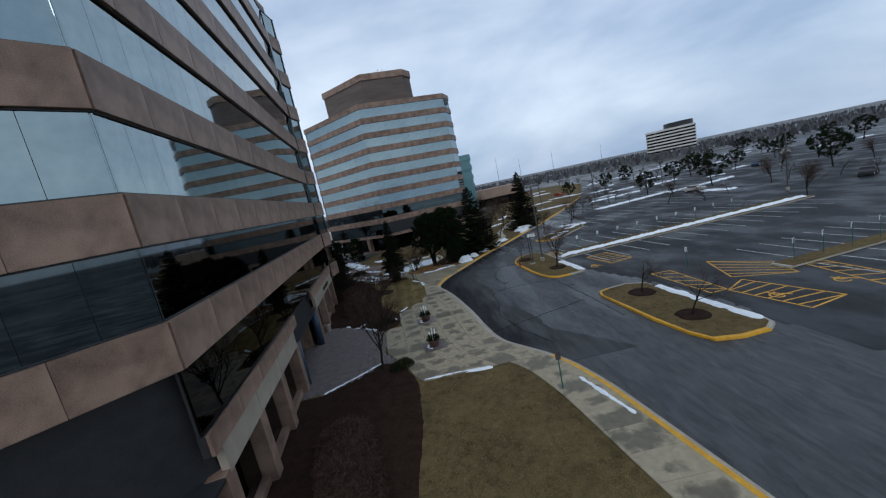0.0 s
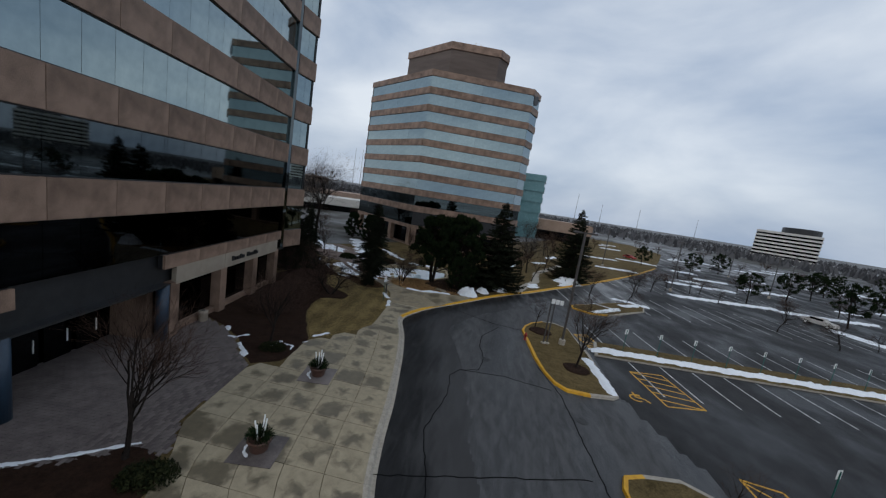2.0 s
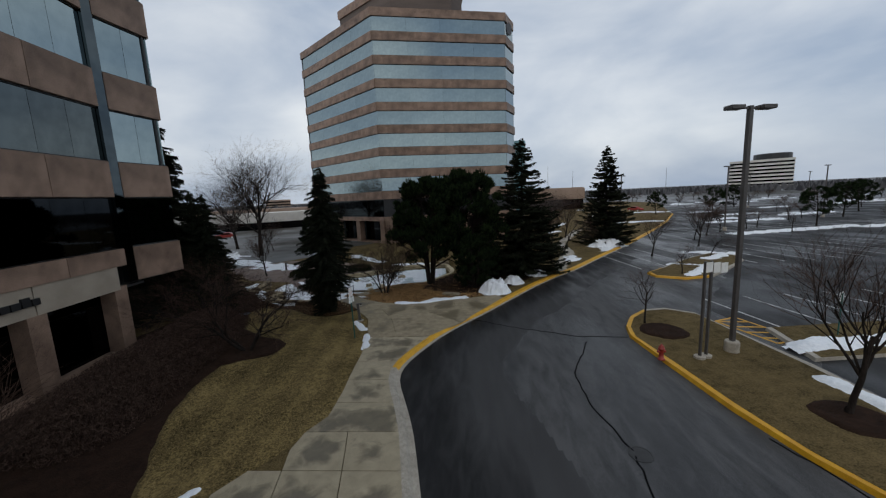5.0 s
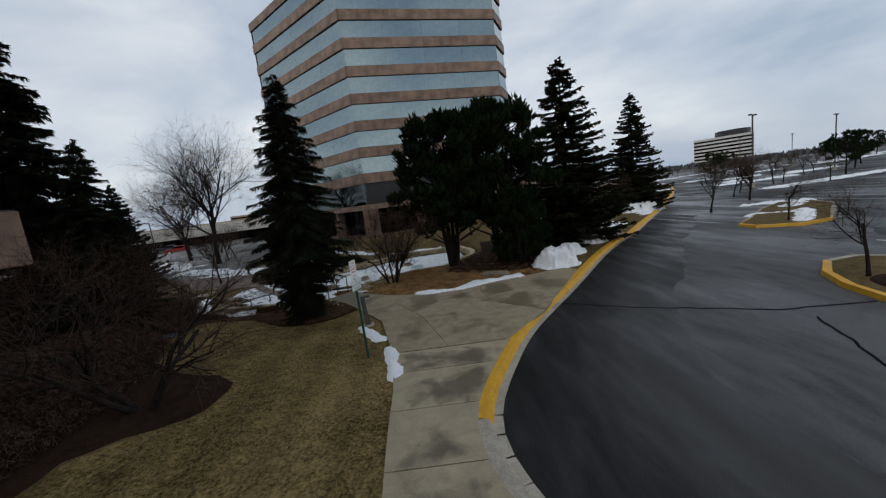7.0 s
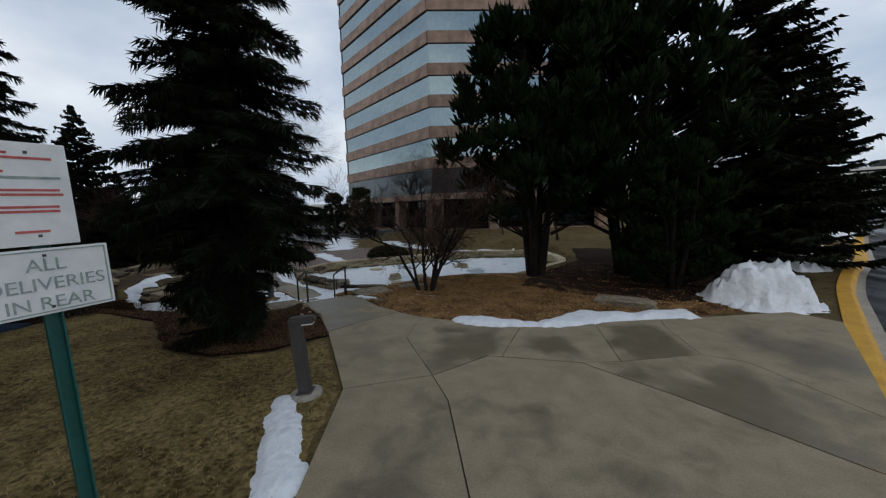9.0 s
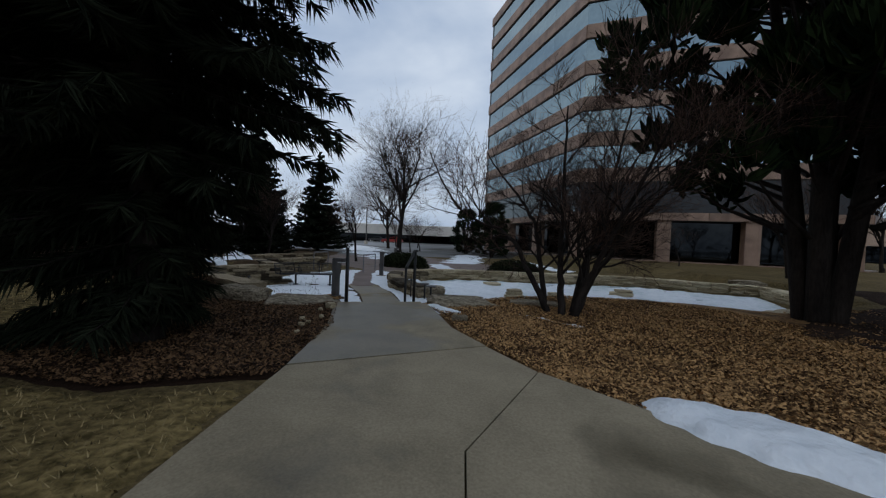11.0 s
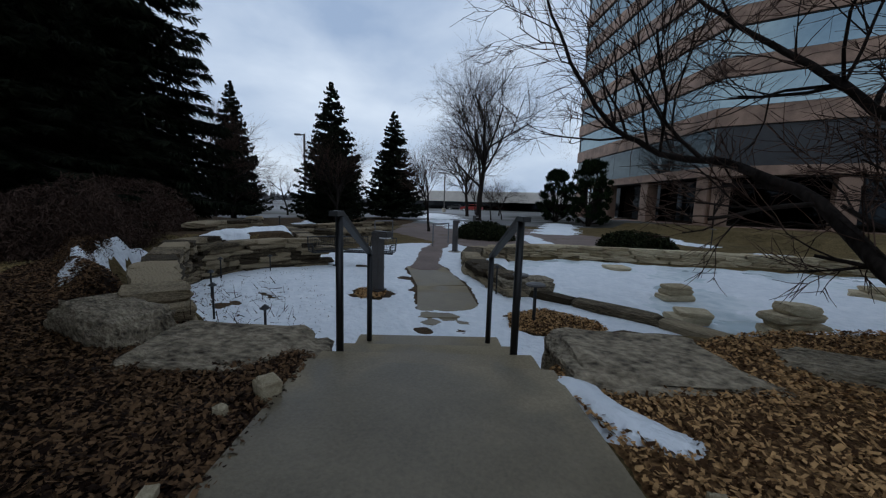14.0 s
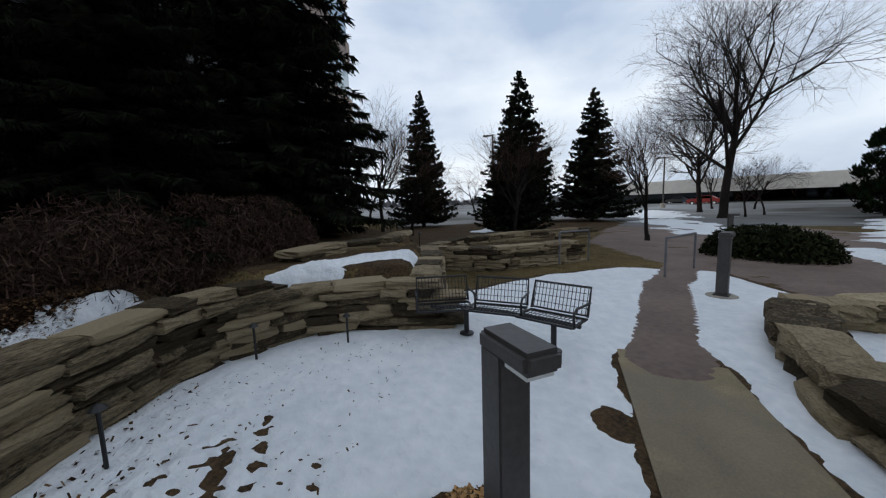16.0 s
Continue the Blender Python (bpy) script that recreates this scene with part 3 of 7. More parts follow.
def far_building():
    b = thing("office_tower", "tall pink granite office tower with pale ribbon windows and brown penthouse", "building")
    C, D, TL = Vector((-11.2, 89.8)), Vector((9.5, 94.8)), Vector((-28.6, 104.3))
    D2 = Vector((11.3, 98.6))
    back = [Vector((8, 122)), Vector((-17, 126))]
    z0, st, sp, n = 7.25, 3.43, 1.3, 8
    z1 = 4.35
    ring = [TL, C, D, D2] + back
    body = [(v.x, v.y) for v in ring]
    ctr = Vector((sum(v.x for v in ring) / 6, sum(v.y for v in ring) / 6))
    inner = [tuple(ctr + (v - ctr) * 0.985) for v in ring]
    part("wall", Shape().prism(inner if area(inner) > 0 else inner[::-1], z0, z0 + st * n), FRAME, b)
    for p, q in ((TL, C), (C, D), (D, D2), (D2, back[0]), (back[1], TL)):
        facade(b, p, q, range(n), z0, st, sp, pane=6.0, panel=12.0)
    # low storey of ribbon glass, mirrored dark trees put into its colour, over a deep arcade with granite piers
    low = [tuple(ctr + (v - ctr) * 0.9) for v in ring]
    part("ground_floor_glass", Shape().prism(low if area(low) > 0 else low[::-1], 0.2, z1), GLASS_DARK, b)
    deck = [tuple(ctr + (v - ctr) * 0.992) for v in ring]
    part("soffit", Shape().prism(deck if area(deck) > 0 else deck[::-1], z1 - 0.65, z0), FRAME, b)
    part("plinth", Shape().prism([tuple(ctr + (v - ctr) * 0.99) for v in ring], -0.8, 0.05), GRANITE, b)
    for p, q in ((TL, C), (C, D), (D, D2)):
        m, length = wall_frame(p, q)
        band = part("spandrel", Shape().box((length / 2, 0.2, z1 - 0.3), (length, 0.22, 0.64)), FRAME, b, at=m)
        k = max(1, round(length / 5.0))
        me = Shape().box((0, 0, 0), (length / k - 0.02, 0.16, 0.7)).mesh("granite_panel", bevel=0.012)
        for i in range(k):
            put("granite_panel", me, GRANITE, band, at=Matrix.Translation(((i + 0.5) * length / k, 0, z1 - 0.3)))
        win = part("window", Shape().box((length / 2, 0.26, (z0 + z1) / 2), (length, 0.1, z0 - z1)), FRAME, b, at=m)
        me = Shape().box((0, 0, 0), (length / k - 0.05, 0.03, z0 - z1 - 0.16)).mesh("pane")
        for i in range(k):
            put("pane", me, GLASS_MID, win, at=Matrix.Translation(((i + 0.5) * length / k, 0.13, (z0 + z1) / 2)))
        if length > 6:
            for i in range(4):
                part("pier", Shape().box((0.8 + i * (length - 1.6) / 3, 0.62, (z1 - 0.65) / 2), (1.1, 1.0, z1 - 0.65)), GRANITE, b, at=m)
    zt = z0 + st * n
    for p, q in ((TL, C), (C, D), (D, D2), (D2, back[0])):
        m, length = wall_frame(p, q)
        part("parapet", Shape().box((length / 2, 0.2, zt + 0.6), (length + 0.2, 0.5, 1.2)), GRANITE, b, at=m)
    part("roof", Shape().prism(inner if area(inner) > 0 else inner[::-1], zt, zt + 0.4), TAN, b)
    pent = [(-22.7, 112), (-10.3, 102.5), (0.8, 104.5), (2.8, 107.5), (1.5, 118), (-15, 121)]
    if area(pent) < 0:
        pent = pent[::-1]
    part("penthouse", Shape().prism(pent, zt + 0.4, zt + 10.2), PENTHOUSE, b, "brown penthouse")
    part("coping", Shape().prism([(x + (x + 9) * 0.03, y + (y - 111) * 0.03) for x, y in pent], zt + 10.2, zt + 11.8), GRANITE, b)
    for i in range(5):
        part("antenna", Shape().tube([(-6 + i * 0.6, 106 + i * 0.3, zt + 11.8), (-6 + i * 0.6, 106 + i * 0.3, zt + 13.0 + 0.5 * (i % 2))], 0.12, 6), WHITE, b)
    part("emblem", Shape().lathe([(0.05, 0), (1.0, 0), (1.0, 0.1), (0.05, 0.1)], 16), FRAME, b, at=Matrix.Translation((10.25, 96.4, zt - 0.6)) @ pose(0, 0, 0, 90, 0, 56))


far_building()
# ---- ground floor of the near building ----
def ground_floor():
    m, length = wall_frame(NB_A, NB_B)
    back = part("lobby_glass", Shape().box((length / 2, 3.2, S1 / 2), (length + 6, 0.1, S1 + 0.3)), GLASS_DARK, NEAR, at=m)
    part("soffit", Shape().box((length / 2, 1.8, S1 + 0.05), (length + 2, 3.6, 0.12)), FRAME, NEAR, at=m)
    d0, d1 = 13.5, 24.8
    # storefront bays between granite piers, each side of the entrance recess
    xs = [0.6, 4.6, 8.6, 13.0] + [22.6, 27.6, 32.2, 36.2]
    for i, x in enumerate(xs):
        part("pier", Shape().box((x, 0.35, S1 / 2), (0.75, 0.72, S1 + 0.3)), GRANITE, NEAR, at=m)
        if i not in (3, 7):
            w = xs[i + 1] - x - 0.75
            part("beam", Shape().box((x + 0.375 + w / 2, 0.12, S1 + 0.57), (w + 0.7, 0.3, 1.14)), GRANITE_PALE, NEAR, "pale stone fascia", at=m)
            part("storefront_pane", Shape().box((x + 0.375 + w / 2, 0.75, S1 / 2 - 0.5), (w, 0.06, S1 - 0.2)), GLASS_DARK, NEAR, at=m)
            part("plinth", Shape().box((x + 0.375 + w / 2, 0.55, 0.15), (w, 0.4, 0.5)), GRANITE, NEAR, at=m)
    part("wall", Shape().box((-3.5, 2.0, S1 / 2), (7.5, 2.0, S1 + 0.2)), GRANITE, NEAR, at=m)
    for x, y in ((13.9, 0.3), (22.0, 0.3)):
        part("column", Shape().lathe([(0.34, 0), (0.34, S1 + 0.1)], 20), BLUE, NEAR, "dark blue round column", smooth=True, at=m @ Matrix.Translation((x, y, -0.05)))
    part("entrance_wall", Shape().box((21.9, 2.1, S1 / 2), (0.5, 2.2, S1)), GRANITE, NEAR, at=m)
    part("entrance_wall", Shape().box((13.9, 2.1, S1 / 2), (0.5, 2.2, S1)), GRANITE, NEAR, at=m)
    # raised lettering on the fascia, too small to read
    for i, w in enumerate((0.28, 0.22, 0.3, 0.2, 0.26, 0.0, 0.34, 0.3, 0.32, 0.3, 0.28)):
        if w:
            part("letter", Shape().box((28.6 + i * 0.36, -0.07, S1 + 0.55 + (0.06 if i % 3 == 0 else 0)), (w, 0.1, 0.26 + 0.1 * (i % 3 == 0))), BLACK, NEAR, at=m)
    for x in (15.4, 17.0, 18.6, 20.2):
        d = part("door", Shape().box((x, 3.05, 1.2), (1.3, 0.06, 2.5)), GLASS_DARK, NEAR, at=m)
        part("door_handle", Shape().box((x + 0.45, 3.0, 1.1), (0.05, 0.06, 0.7)), WHITE, d)
    return back


ground_floor()

# ---- walks and plaza ----
walks = thing("pavement", "broad walk of wet concrete slabs with damp patches along the drive", "pavement", kind="structure")
WEST = ([23.4, 24.8, 27.2, 28.96, 34.4, 35.36, 36.9, 38.6, 40.2, 41.4, 43.6, 45.0, 46.8, 48.8, 50.4, 51.6], [-3.9, -4.4, -5.4, -6.6, -7.33, -6.06, -5.96, -6.2, -5.05, -4.3, -3.1, -3.1, -3.25, -3.35, -3.6, -3.9])


def west(y):
    return float(np.interp(y, *WEST))


strip_slabs(walks, -14, 23.4, 1.55, lambda y: float(kerb_x(y)) - 2.65, lambda y: float(kerb_x(y)) - 0.28, CONCRETE)
COLS = [0.18, 1.8, 3.5, 5.2, 6.9, 8.6, 10.4]
for a, b in zip(COLS, COLS[1:]):
    y = 23.4
    while y < 50.4:
        y1 = min(y + 1.62, 50.5)
        pts = [y + (y1 - 0.026 - y) * k / 2 for k in range(3)]
        ou = [float(kerb_x(v)) - a - (0.026 if a > 0.3 else 0) for v in pts]
        inn = [west(v) if y > 42.4 else max(float(kerb_x(v)) - b, west(v)) for v in pts]
        if min(o - i for o, i in zip(ou, inn)) > 0.12 and not (y < 23.8 and a > 8) and not (y > 42.4 and a > 0.3):
            part("slab", Shape().prism(list(zip(ou, pts)) + list(zip(inn, pts))[::-1], -0.07, 0.02 + random.uniform(-0.003, 0.003)), CONCRETE, walks)
        y += 1.62
FAN = [[(-3.6, 50.52), (-2.0, 50.52), (-2.85, 53.33), (-3.2, 53.98), (-3.86, 53.66), (-4.34, 53.42)],
       [(-4.34, 53.42), (-3.86, 53.66), (-3.2, 53.98), (-4.04, 55.44), (-4.1, 56.76), (-4.75, 57.12), (-5.76, 55.58)],
       [(-3.2, 53.98), (-2.46, 54.78), (-2.21, 54.78), (-1.86, 56.35), (-3.13, 56.51), (-4.1, 56.76), (-4.04, 55.44)],
       [(-2.0, 50.52), (-0.25, 50.52), (1.38, 52.48), (0.04, 53.82), (-0.99, 54.71), (-2.21, 54.78), (-2.46, 54.78), (-3.2, 53.98), (-2.85, 53.33)],
       [(-2.21, 54.78), (-0.99, 54.71), (-0.38, 54.83), (-0.37, 56.75), (-1.72, 56.41), (-1.86, 56.35)],
       [(-0.99, 54.71), (0.04, 53.82), (1.38, 52.48), (2.05, 53.56), (1.46, 55.06), (0.93, 55.26), (-0.38, 54.83)],
       [(-0.38, 54.83), (0.93, 55.26), (0.93, 56.59), (1.03, 57.13), (-0.37, 56.75)],
       [(1.46, 55.06), (2.05, 53.56), (2.82, 54.77), (4.39, 57.29), (3.93, 57.96), (2.13, 57.43), (1.03, 57.13), (0.93, 56.59), (0.93, 55.26)],
       [(-5.76, 55.58), (-4.75, 57.12), (-5.4, 57.52), (-6.41, 56.43)], [(-6.41, 56.43), (-5.4, 57.52), (-5.98, 58.08), (-6.55, 58.6), (-7.6, 57.6), (-6.68, 56.73)]]
for poly in FAN:
    c = (sum(p[0] for p in poly) / len(poly), sum(p[1] for p in poly) / len(poly))
    inset = [(c[0] + (x - c[0]) * 0.992, c[1] + (y - c[1]) * 0.992) for x, y in poly]
    part("slab", Shape().prism(inset if area(inset) > 0 else inset[::-1], -0.07, 0.02 + random.uniform(-0.003, 0.003)), CONCRETE_DAMP, walks)

# brick forecourt at the entrance
BRICKS = [(-5.5, 27.4), (-6.65, 28.96), (-7.38, 34.4), (-8.4, 35.0), (-10.1, 36.85), (-12.3, 38.2), (-17.2, 40.2), (-16.81, 32.05), (-16.25, 24.38), (-10.82, 24.67)]


def brick_court():
    court = thing("forecourt", "brick-paved forecourt at the office entrance", "pavement", kind="structure")
    ang, w, l = radians(98), 0.34, 0.17
    ux, uy = math.cos(ang), math.sin(ang)
    me = Shape().box((0, 0, 0), (w - 0.012, l - 0.012, 0.06)).mesh("brick")
    rest, n = Shape(), 0
    rng = random.Random(4)
    cells = []
    for i in range(-60, 60):
        for j in range(-90, 90):
            u, v = (i + 0.5 * (j % 2)) * w, j * l
            cells.append((-9.5 + u * ux - v * uy, 33 + u * uy + v * ux))
    pts = np.array(cells)
    ins = poly_dist(pts[:, 0], pts[:, 1], BRICKS) > 0.06
    pts = pts[ins]
    pts = pts[np.argsort(-pts[:, 0])]
    for x, y in pts:
        z = -0.012 + rng.uniform(-0.004, 0.004)
        if n < 290:
            put("brick", me, BRICK, court, at=Matrix.Translation((x, y, z)) @ pose(0, 0, 0, 0, 0, 98))
        else:
            rest.box((x, y, z), (w - 0.012, l - 0.012, 0.06), ang)
        n += 1
    ob = part("brick_field", rest, BRICK, court)
    tagged(ob, kind="stuff")


brick_court()

# ---- planted ground ----
WEST_EDGE = [(-7.3, 40.8), (-8.8, 43.4), (-9.4, 45.5), (-9.4, 47.2), (-8.8, 47.9), (-7.9, 48.5), (-7.8, 49.5), (-8.6, 50.4), (-9.8, 50.8), (-11.0, 51.5), (-12.2, 53.0), (-13.1, 54.8), (-12.9, 56.3)]
LAWN_EDGE = [(-6.0, 38.4), (-6.35, 39.3)] + WEST_EDGE + [(-17.25, 56.6), (-18.27, 40.6), (-12.3, 38.35), (-10.1, 37.0), (-8.4, 35.15), (-7.4, 34.55), (-6.1, 35.4), (-5.95, 36.9)]
blanket("planting_bed", lambda X, Y: poly_dist(X, Y, LAWN_EDGE) + 0.08 * waves(X, Y, 5, 2.0), (-20, -3, 34, 58), 0.12, MULCH, "dark mulched bed beside the lawn", "planting bed", 0.05)
blanket("planting_bed", lambda X, Y: poly_dist(X, Y, [(-4.03, 23.33), (-3.72, 18.52), (-4.55, 7.54), (-6, -4), (-12, -4), (-12.94, 24.64), (-10.82, 24.56), (-6.89, 27.59), (-5.33, 26.99)]) + 0.1 * waves(X, Y, 6, 2.0), (-16, -1, -6, 31), 0.15, MULCH, "reddish mulched bed along the building front", "planting bed", 0.05)
SPRUCE_BED = [(-5.64, 55.43), (-6.3, 54.6), (-7.2, 54.2), (-8.5, 54.4), (-10.3, 55.7), (-14.09, 56.45), (-14.51, 56.84), (-9.09, 57.06), (-7.62, 57.71), (-6.53, 56.72)]
# the gloom under the boughs is put into the chip colour
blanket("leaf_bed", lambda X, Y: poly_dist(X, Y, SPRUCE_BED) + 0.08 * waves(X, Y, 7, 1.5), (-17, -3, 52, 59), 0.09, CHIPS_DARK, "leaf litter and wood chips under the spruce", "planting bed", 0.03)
CHIP_BED = [(-6.71, 58.66), (-6.0, 58.12), (-5.42, 57.56), (-4.77, 57.16), (-4.08, 56.8), (-3.14, 56.47), (-1.73, 56.36), (1.93, 57.61), (3.75, 58.33), (4.98, 59.99), (2.91, 64.35), (0.73, 65.49), (-1.52, 62.79), (-4.23, 62.33), (-5.84, 60.54)]
blanket("leaf_bed", lambda X, Y: poly_dist(X, Y, CHIP_BED) + 0.06 * waves(X, Y, 8, 1.5), (-8, 7, 53, 68), 0.09, CHIPS, "brown wood-chip bed round the multi-stemmed tree", "planting bed", 0.03)


def scatter_flakes(name, poly, count, material, label, seed, size=(0.022, 0.062), z=0.035, parent=None):
    """Loose chips and leaves: small tilted plates lying on the ground."""
    rng = np.random.RandomState(seed)
    xs, ys = [p[0] for p in poly], [p[1] for p in poly]
    P = np.stack([rng.uniform(min(xs), max(xs), count * 3), rng.uniform(min(ys), max(ys), count * 3)], 1)
    P = P[poly_dist(P[:, 0], P[:, 1], poly) > 0.03][:count]
    n = len(P)
    a = rng.uniform(0, 2 * np.pi, n)
    L, W = rng.uniform(*size, n), rng.uniform(size[0] * 0.5, size[1] * 0.5, n)
    ux, uy = np.cos(a), np.sin(a)
    zz = ground_h(P[:, 0], P[:, 1]) + z + rng.uniform(0, 0.02, n)
    t1, t2 = rng.uniform(-0.35, 0.35, n) * L, rng.uniform(-0.35, 0.35, n) * W
    V = np.stack([np.stack([P[:, 0] + s * L / 2 * ux - q * W / 2 * uy, P[:, 1] + s * L / 2 * uy + q * W / 2 * ux, zz + s * t1 + q * t2], 1) for s, q in ((-1, -1), (1, -1), (1, 1), (-1, 1))], 1)
    ob = put(name, np_mesh(name, V.reshape(-1, 3), np.arange(4 * n).reshape(n, 4)), material, parent)
    return tagged(ob, label, "leaf litter", kind="stuff")


scatter_flakes("wood_chips", [(-6.71, 58.66), (-6.0, 58.12), (-5.42, 57.56), (-4.77, 57.16), (-4.08, 56.8), (-3.14, 56.47), (-1.73, 56.36), (1.6, 57.53), (0.79, 59.18), (-2.32, 61.85), (-4.34, 62.37), (-5.84, 60.54)], 110000, CHIPS, "loose brown wood chips and fallen leaves", 21, (0.012, 0.036))
scatter_flakes("wood_chips", [(0.83, 57.31), (1.93, 57.61), (3.75, 58.33), (4.98, 59.99), (2.91, 64.35), (0.73, 65.49), (-1.52, 62.79), (-1.42, 61.43), (0.79, 59.18)], 9000, CHIPS, "loose brown wood chips under the pines", 26)
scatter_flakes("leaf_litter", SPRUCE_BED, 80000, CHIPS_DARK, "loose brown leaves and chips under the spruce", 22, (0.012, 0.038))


def grass_blades(name, poly, count, seed, label):
    rng = np.random.RandomState(seed)
    xs, ys = [p[0] for p in poly], [p[1] for p in poly]
    P = np.stack([rng.uniform(min(xs), max(xs), count * 2), rng.uniform(min(ys), max(ys), count * 2)], 1)
    P = P[poly_dist(P[:, 0], P[:, 1], poly) > 0.02][:count]
    n = len(P)
    a, lean, h = rng.uniform(0, 2 * np.pi, n), rng.uniform(0.02, 0.07, n), rng.uniform(0.02, 0.06, n)
    z = ground_h(P[:, 0], P[:, 1]) - 0.005
    w = 0.006
    b = np.stack([P[:, 0], P[:, 1], z], 1)
    side = np.stack([-np.sin(a) * w, np.cos(a) * w, 0 * a], 1)
    tip = b + np.stack([np.cos(a) * lean, np.sin(a) * lean, h], 1)
    V = np.stack([b - side, b + side, tip], 1).reshape(-1, 3)
    tagged(put(name, np_mesh(name, V, np.arange(3 * n).reshape(n, 3)), BLADES), label, "grass", kind="stuff")


BLADES = mat("dry_blades", (0.08, 0.06, 0.022), (0.36, 0.265, 0.12), rough=0.95, scale=0.6, fine=9, bump=0.0, island=0.5)
LAWN = [(-6.2, 39.2), (-5.0, 40.3), (-4.2, 41.5), (-2.9, 43.8), (-2.6, 44.6), (-2.41, 45.23), (-3.01, 46.97), (-3.25, 49.02), (-4.03, 51.75), (-4.45, 53.48), (-5.6, 55.2), (-6.3, 54.5), (-7.2, 54.1), (-8.5, 54.3), (-10.5, 55.6)] + [(x + 0.1, y) for x, y in reversed(WEST_EDGE)]
STRIPED = mat("mown_grass", (0.055, 0.041, 0.015), (0.27, 0.195, 0.085), rough=0.95, scale=0.5, fine=16, bump=1.0, bump_scale=0.06, contrast=(0.4, 0.6), spec=0.08, mid=5.0)


def mow_stripes():
    """Light and dark bands that the mower left."""
    nt = STRIPED.node_tree
    ramp = [n for n in nt.nodes if n.bl_idname == "ShaderNodeValToRGB"][0]
    co = nt.nodes.new("ShaderNodeTexCoord")
    mp = nt.nodes.new("ShaderNodeMapping")
    mp.inputs["Rotation"].default_value = (0, 0, radians(-5))
    wv = nt.nodes.new("ShaderNodeTexWave")
    wv.inputs["Scale"].default_value, wv.inputs["Distortion"].default_value, wv.inputs["Detail Scale"].default_value = 0.24, 1.8, 1.5
    lo = nt.nodes.new("ShaderNodeValToRGB")
    lo.color_ramp.elements[0].color, lo.color_ramp.elements[1].color = (0.82, 0.82, 0.8, 1), (1.08, 1.08, 1.04, 1)
    mix = nt.nodes.new("ShaderNodeMix")
    mix.data_type, mix.blend_type = "RGBA", "MULTIPLY"
    mix.inputs[0].default_value = 1.0
    L = nt.links.new
    L(co.outputs["Object"], mp.inputs[0])
    L(mp.outputs[0], wv.inputs["Vector"])
    L(wv.outputs[0], lo.inputs[0])
    L(ramp.outputs[0], mix.inputs[6])
    L(lo.outputs[0], mix.inputs[7])
    L(mix.outputs[2], nt.nodes["Principled BSDF"].inputs["Base Color"])


mow_stripes()
blanket("lawn", lambda X, Y: poly_dist(X, Y, LAWN) + 0.05, (-14, 0, 39, 58), 0.15, STRIPED, "striped winter-brown lawn beside the walk", "lawn", 0.012)
grass_blades("grass", LAWN, 60000, 31, "short winter-brown grass blades of the mown lawn")
grass_blades("grass", [(4.47, 11.49), (3.68, 18.14), (1.33, 22.43), (-3.3, 23.02), (-3.44, 16.6), (-4.15, 7.53), (6.77, 3.47)], 30000, 32, "short brown-green grass beside the walk")

blanket("planting_bed", lambda X, Y: poly_dist(X, Y, [(-2, 60.37), (0.32, 58.73), (2.64, 58.64), (4.98, 59.99), (7.75, 63.54), (8.48, 67.38), (3.9, 70.36), (1.38, 70.86), (1.02, 66.38), (-1.06, 62.79)]) + 0.15 * waves(X, Y, 9, 1.5), (-4, 10, 55, 75), 0.15, MULCH, "dark mulch under the pines", "planting bed", 0.05)

# ---- snow ----
SOIL = mat("leafy_soil", (0.025, 0.017, 0.011), (0.12, 0.078, 0.042), rough=0.95, scale=3, fine=35, bump=0.9, bump_scale=0.03, spec=0.1, mid=9)
PATH_MID = [(-9.32, 60.48), (-10.1, 61.13), (-11.65, 62.12), (-12.3, 62.75), (-14.2, 64.6), (-15.74, 66.81)]
GARDEN_SNOW = [(-7.59, 58.3), (-8.19, 57.86), (-9.11, 57.43), (-10.93, 57.23), (-12.5, 57.39), (-13.63, 58.23), (-13.77, 58.98), (-13.6, 60.36), (-14.86, 60.85), (-15.75, 63.11), (-15.94, 65.03), (-14.75, 66.51), (-12.43, 65.72), (-11.09, 64.7), (-9.26, 62.01), (-8.19, 62.15), (-5.73, 61.62), (-5.09, 61.11), (-6.32, 60.35), (-6.85, 59.48), (-6.87, 58.85)]
GARDEN_CHIPS = [(-8.38, 60.7), (-8.16, 61.35), (-7.38, 61.36), (-6.84, 60.84), (-7.33, 60.34), (-8, 60.19)]


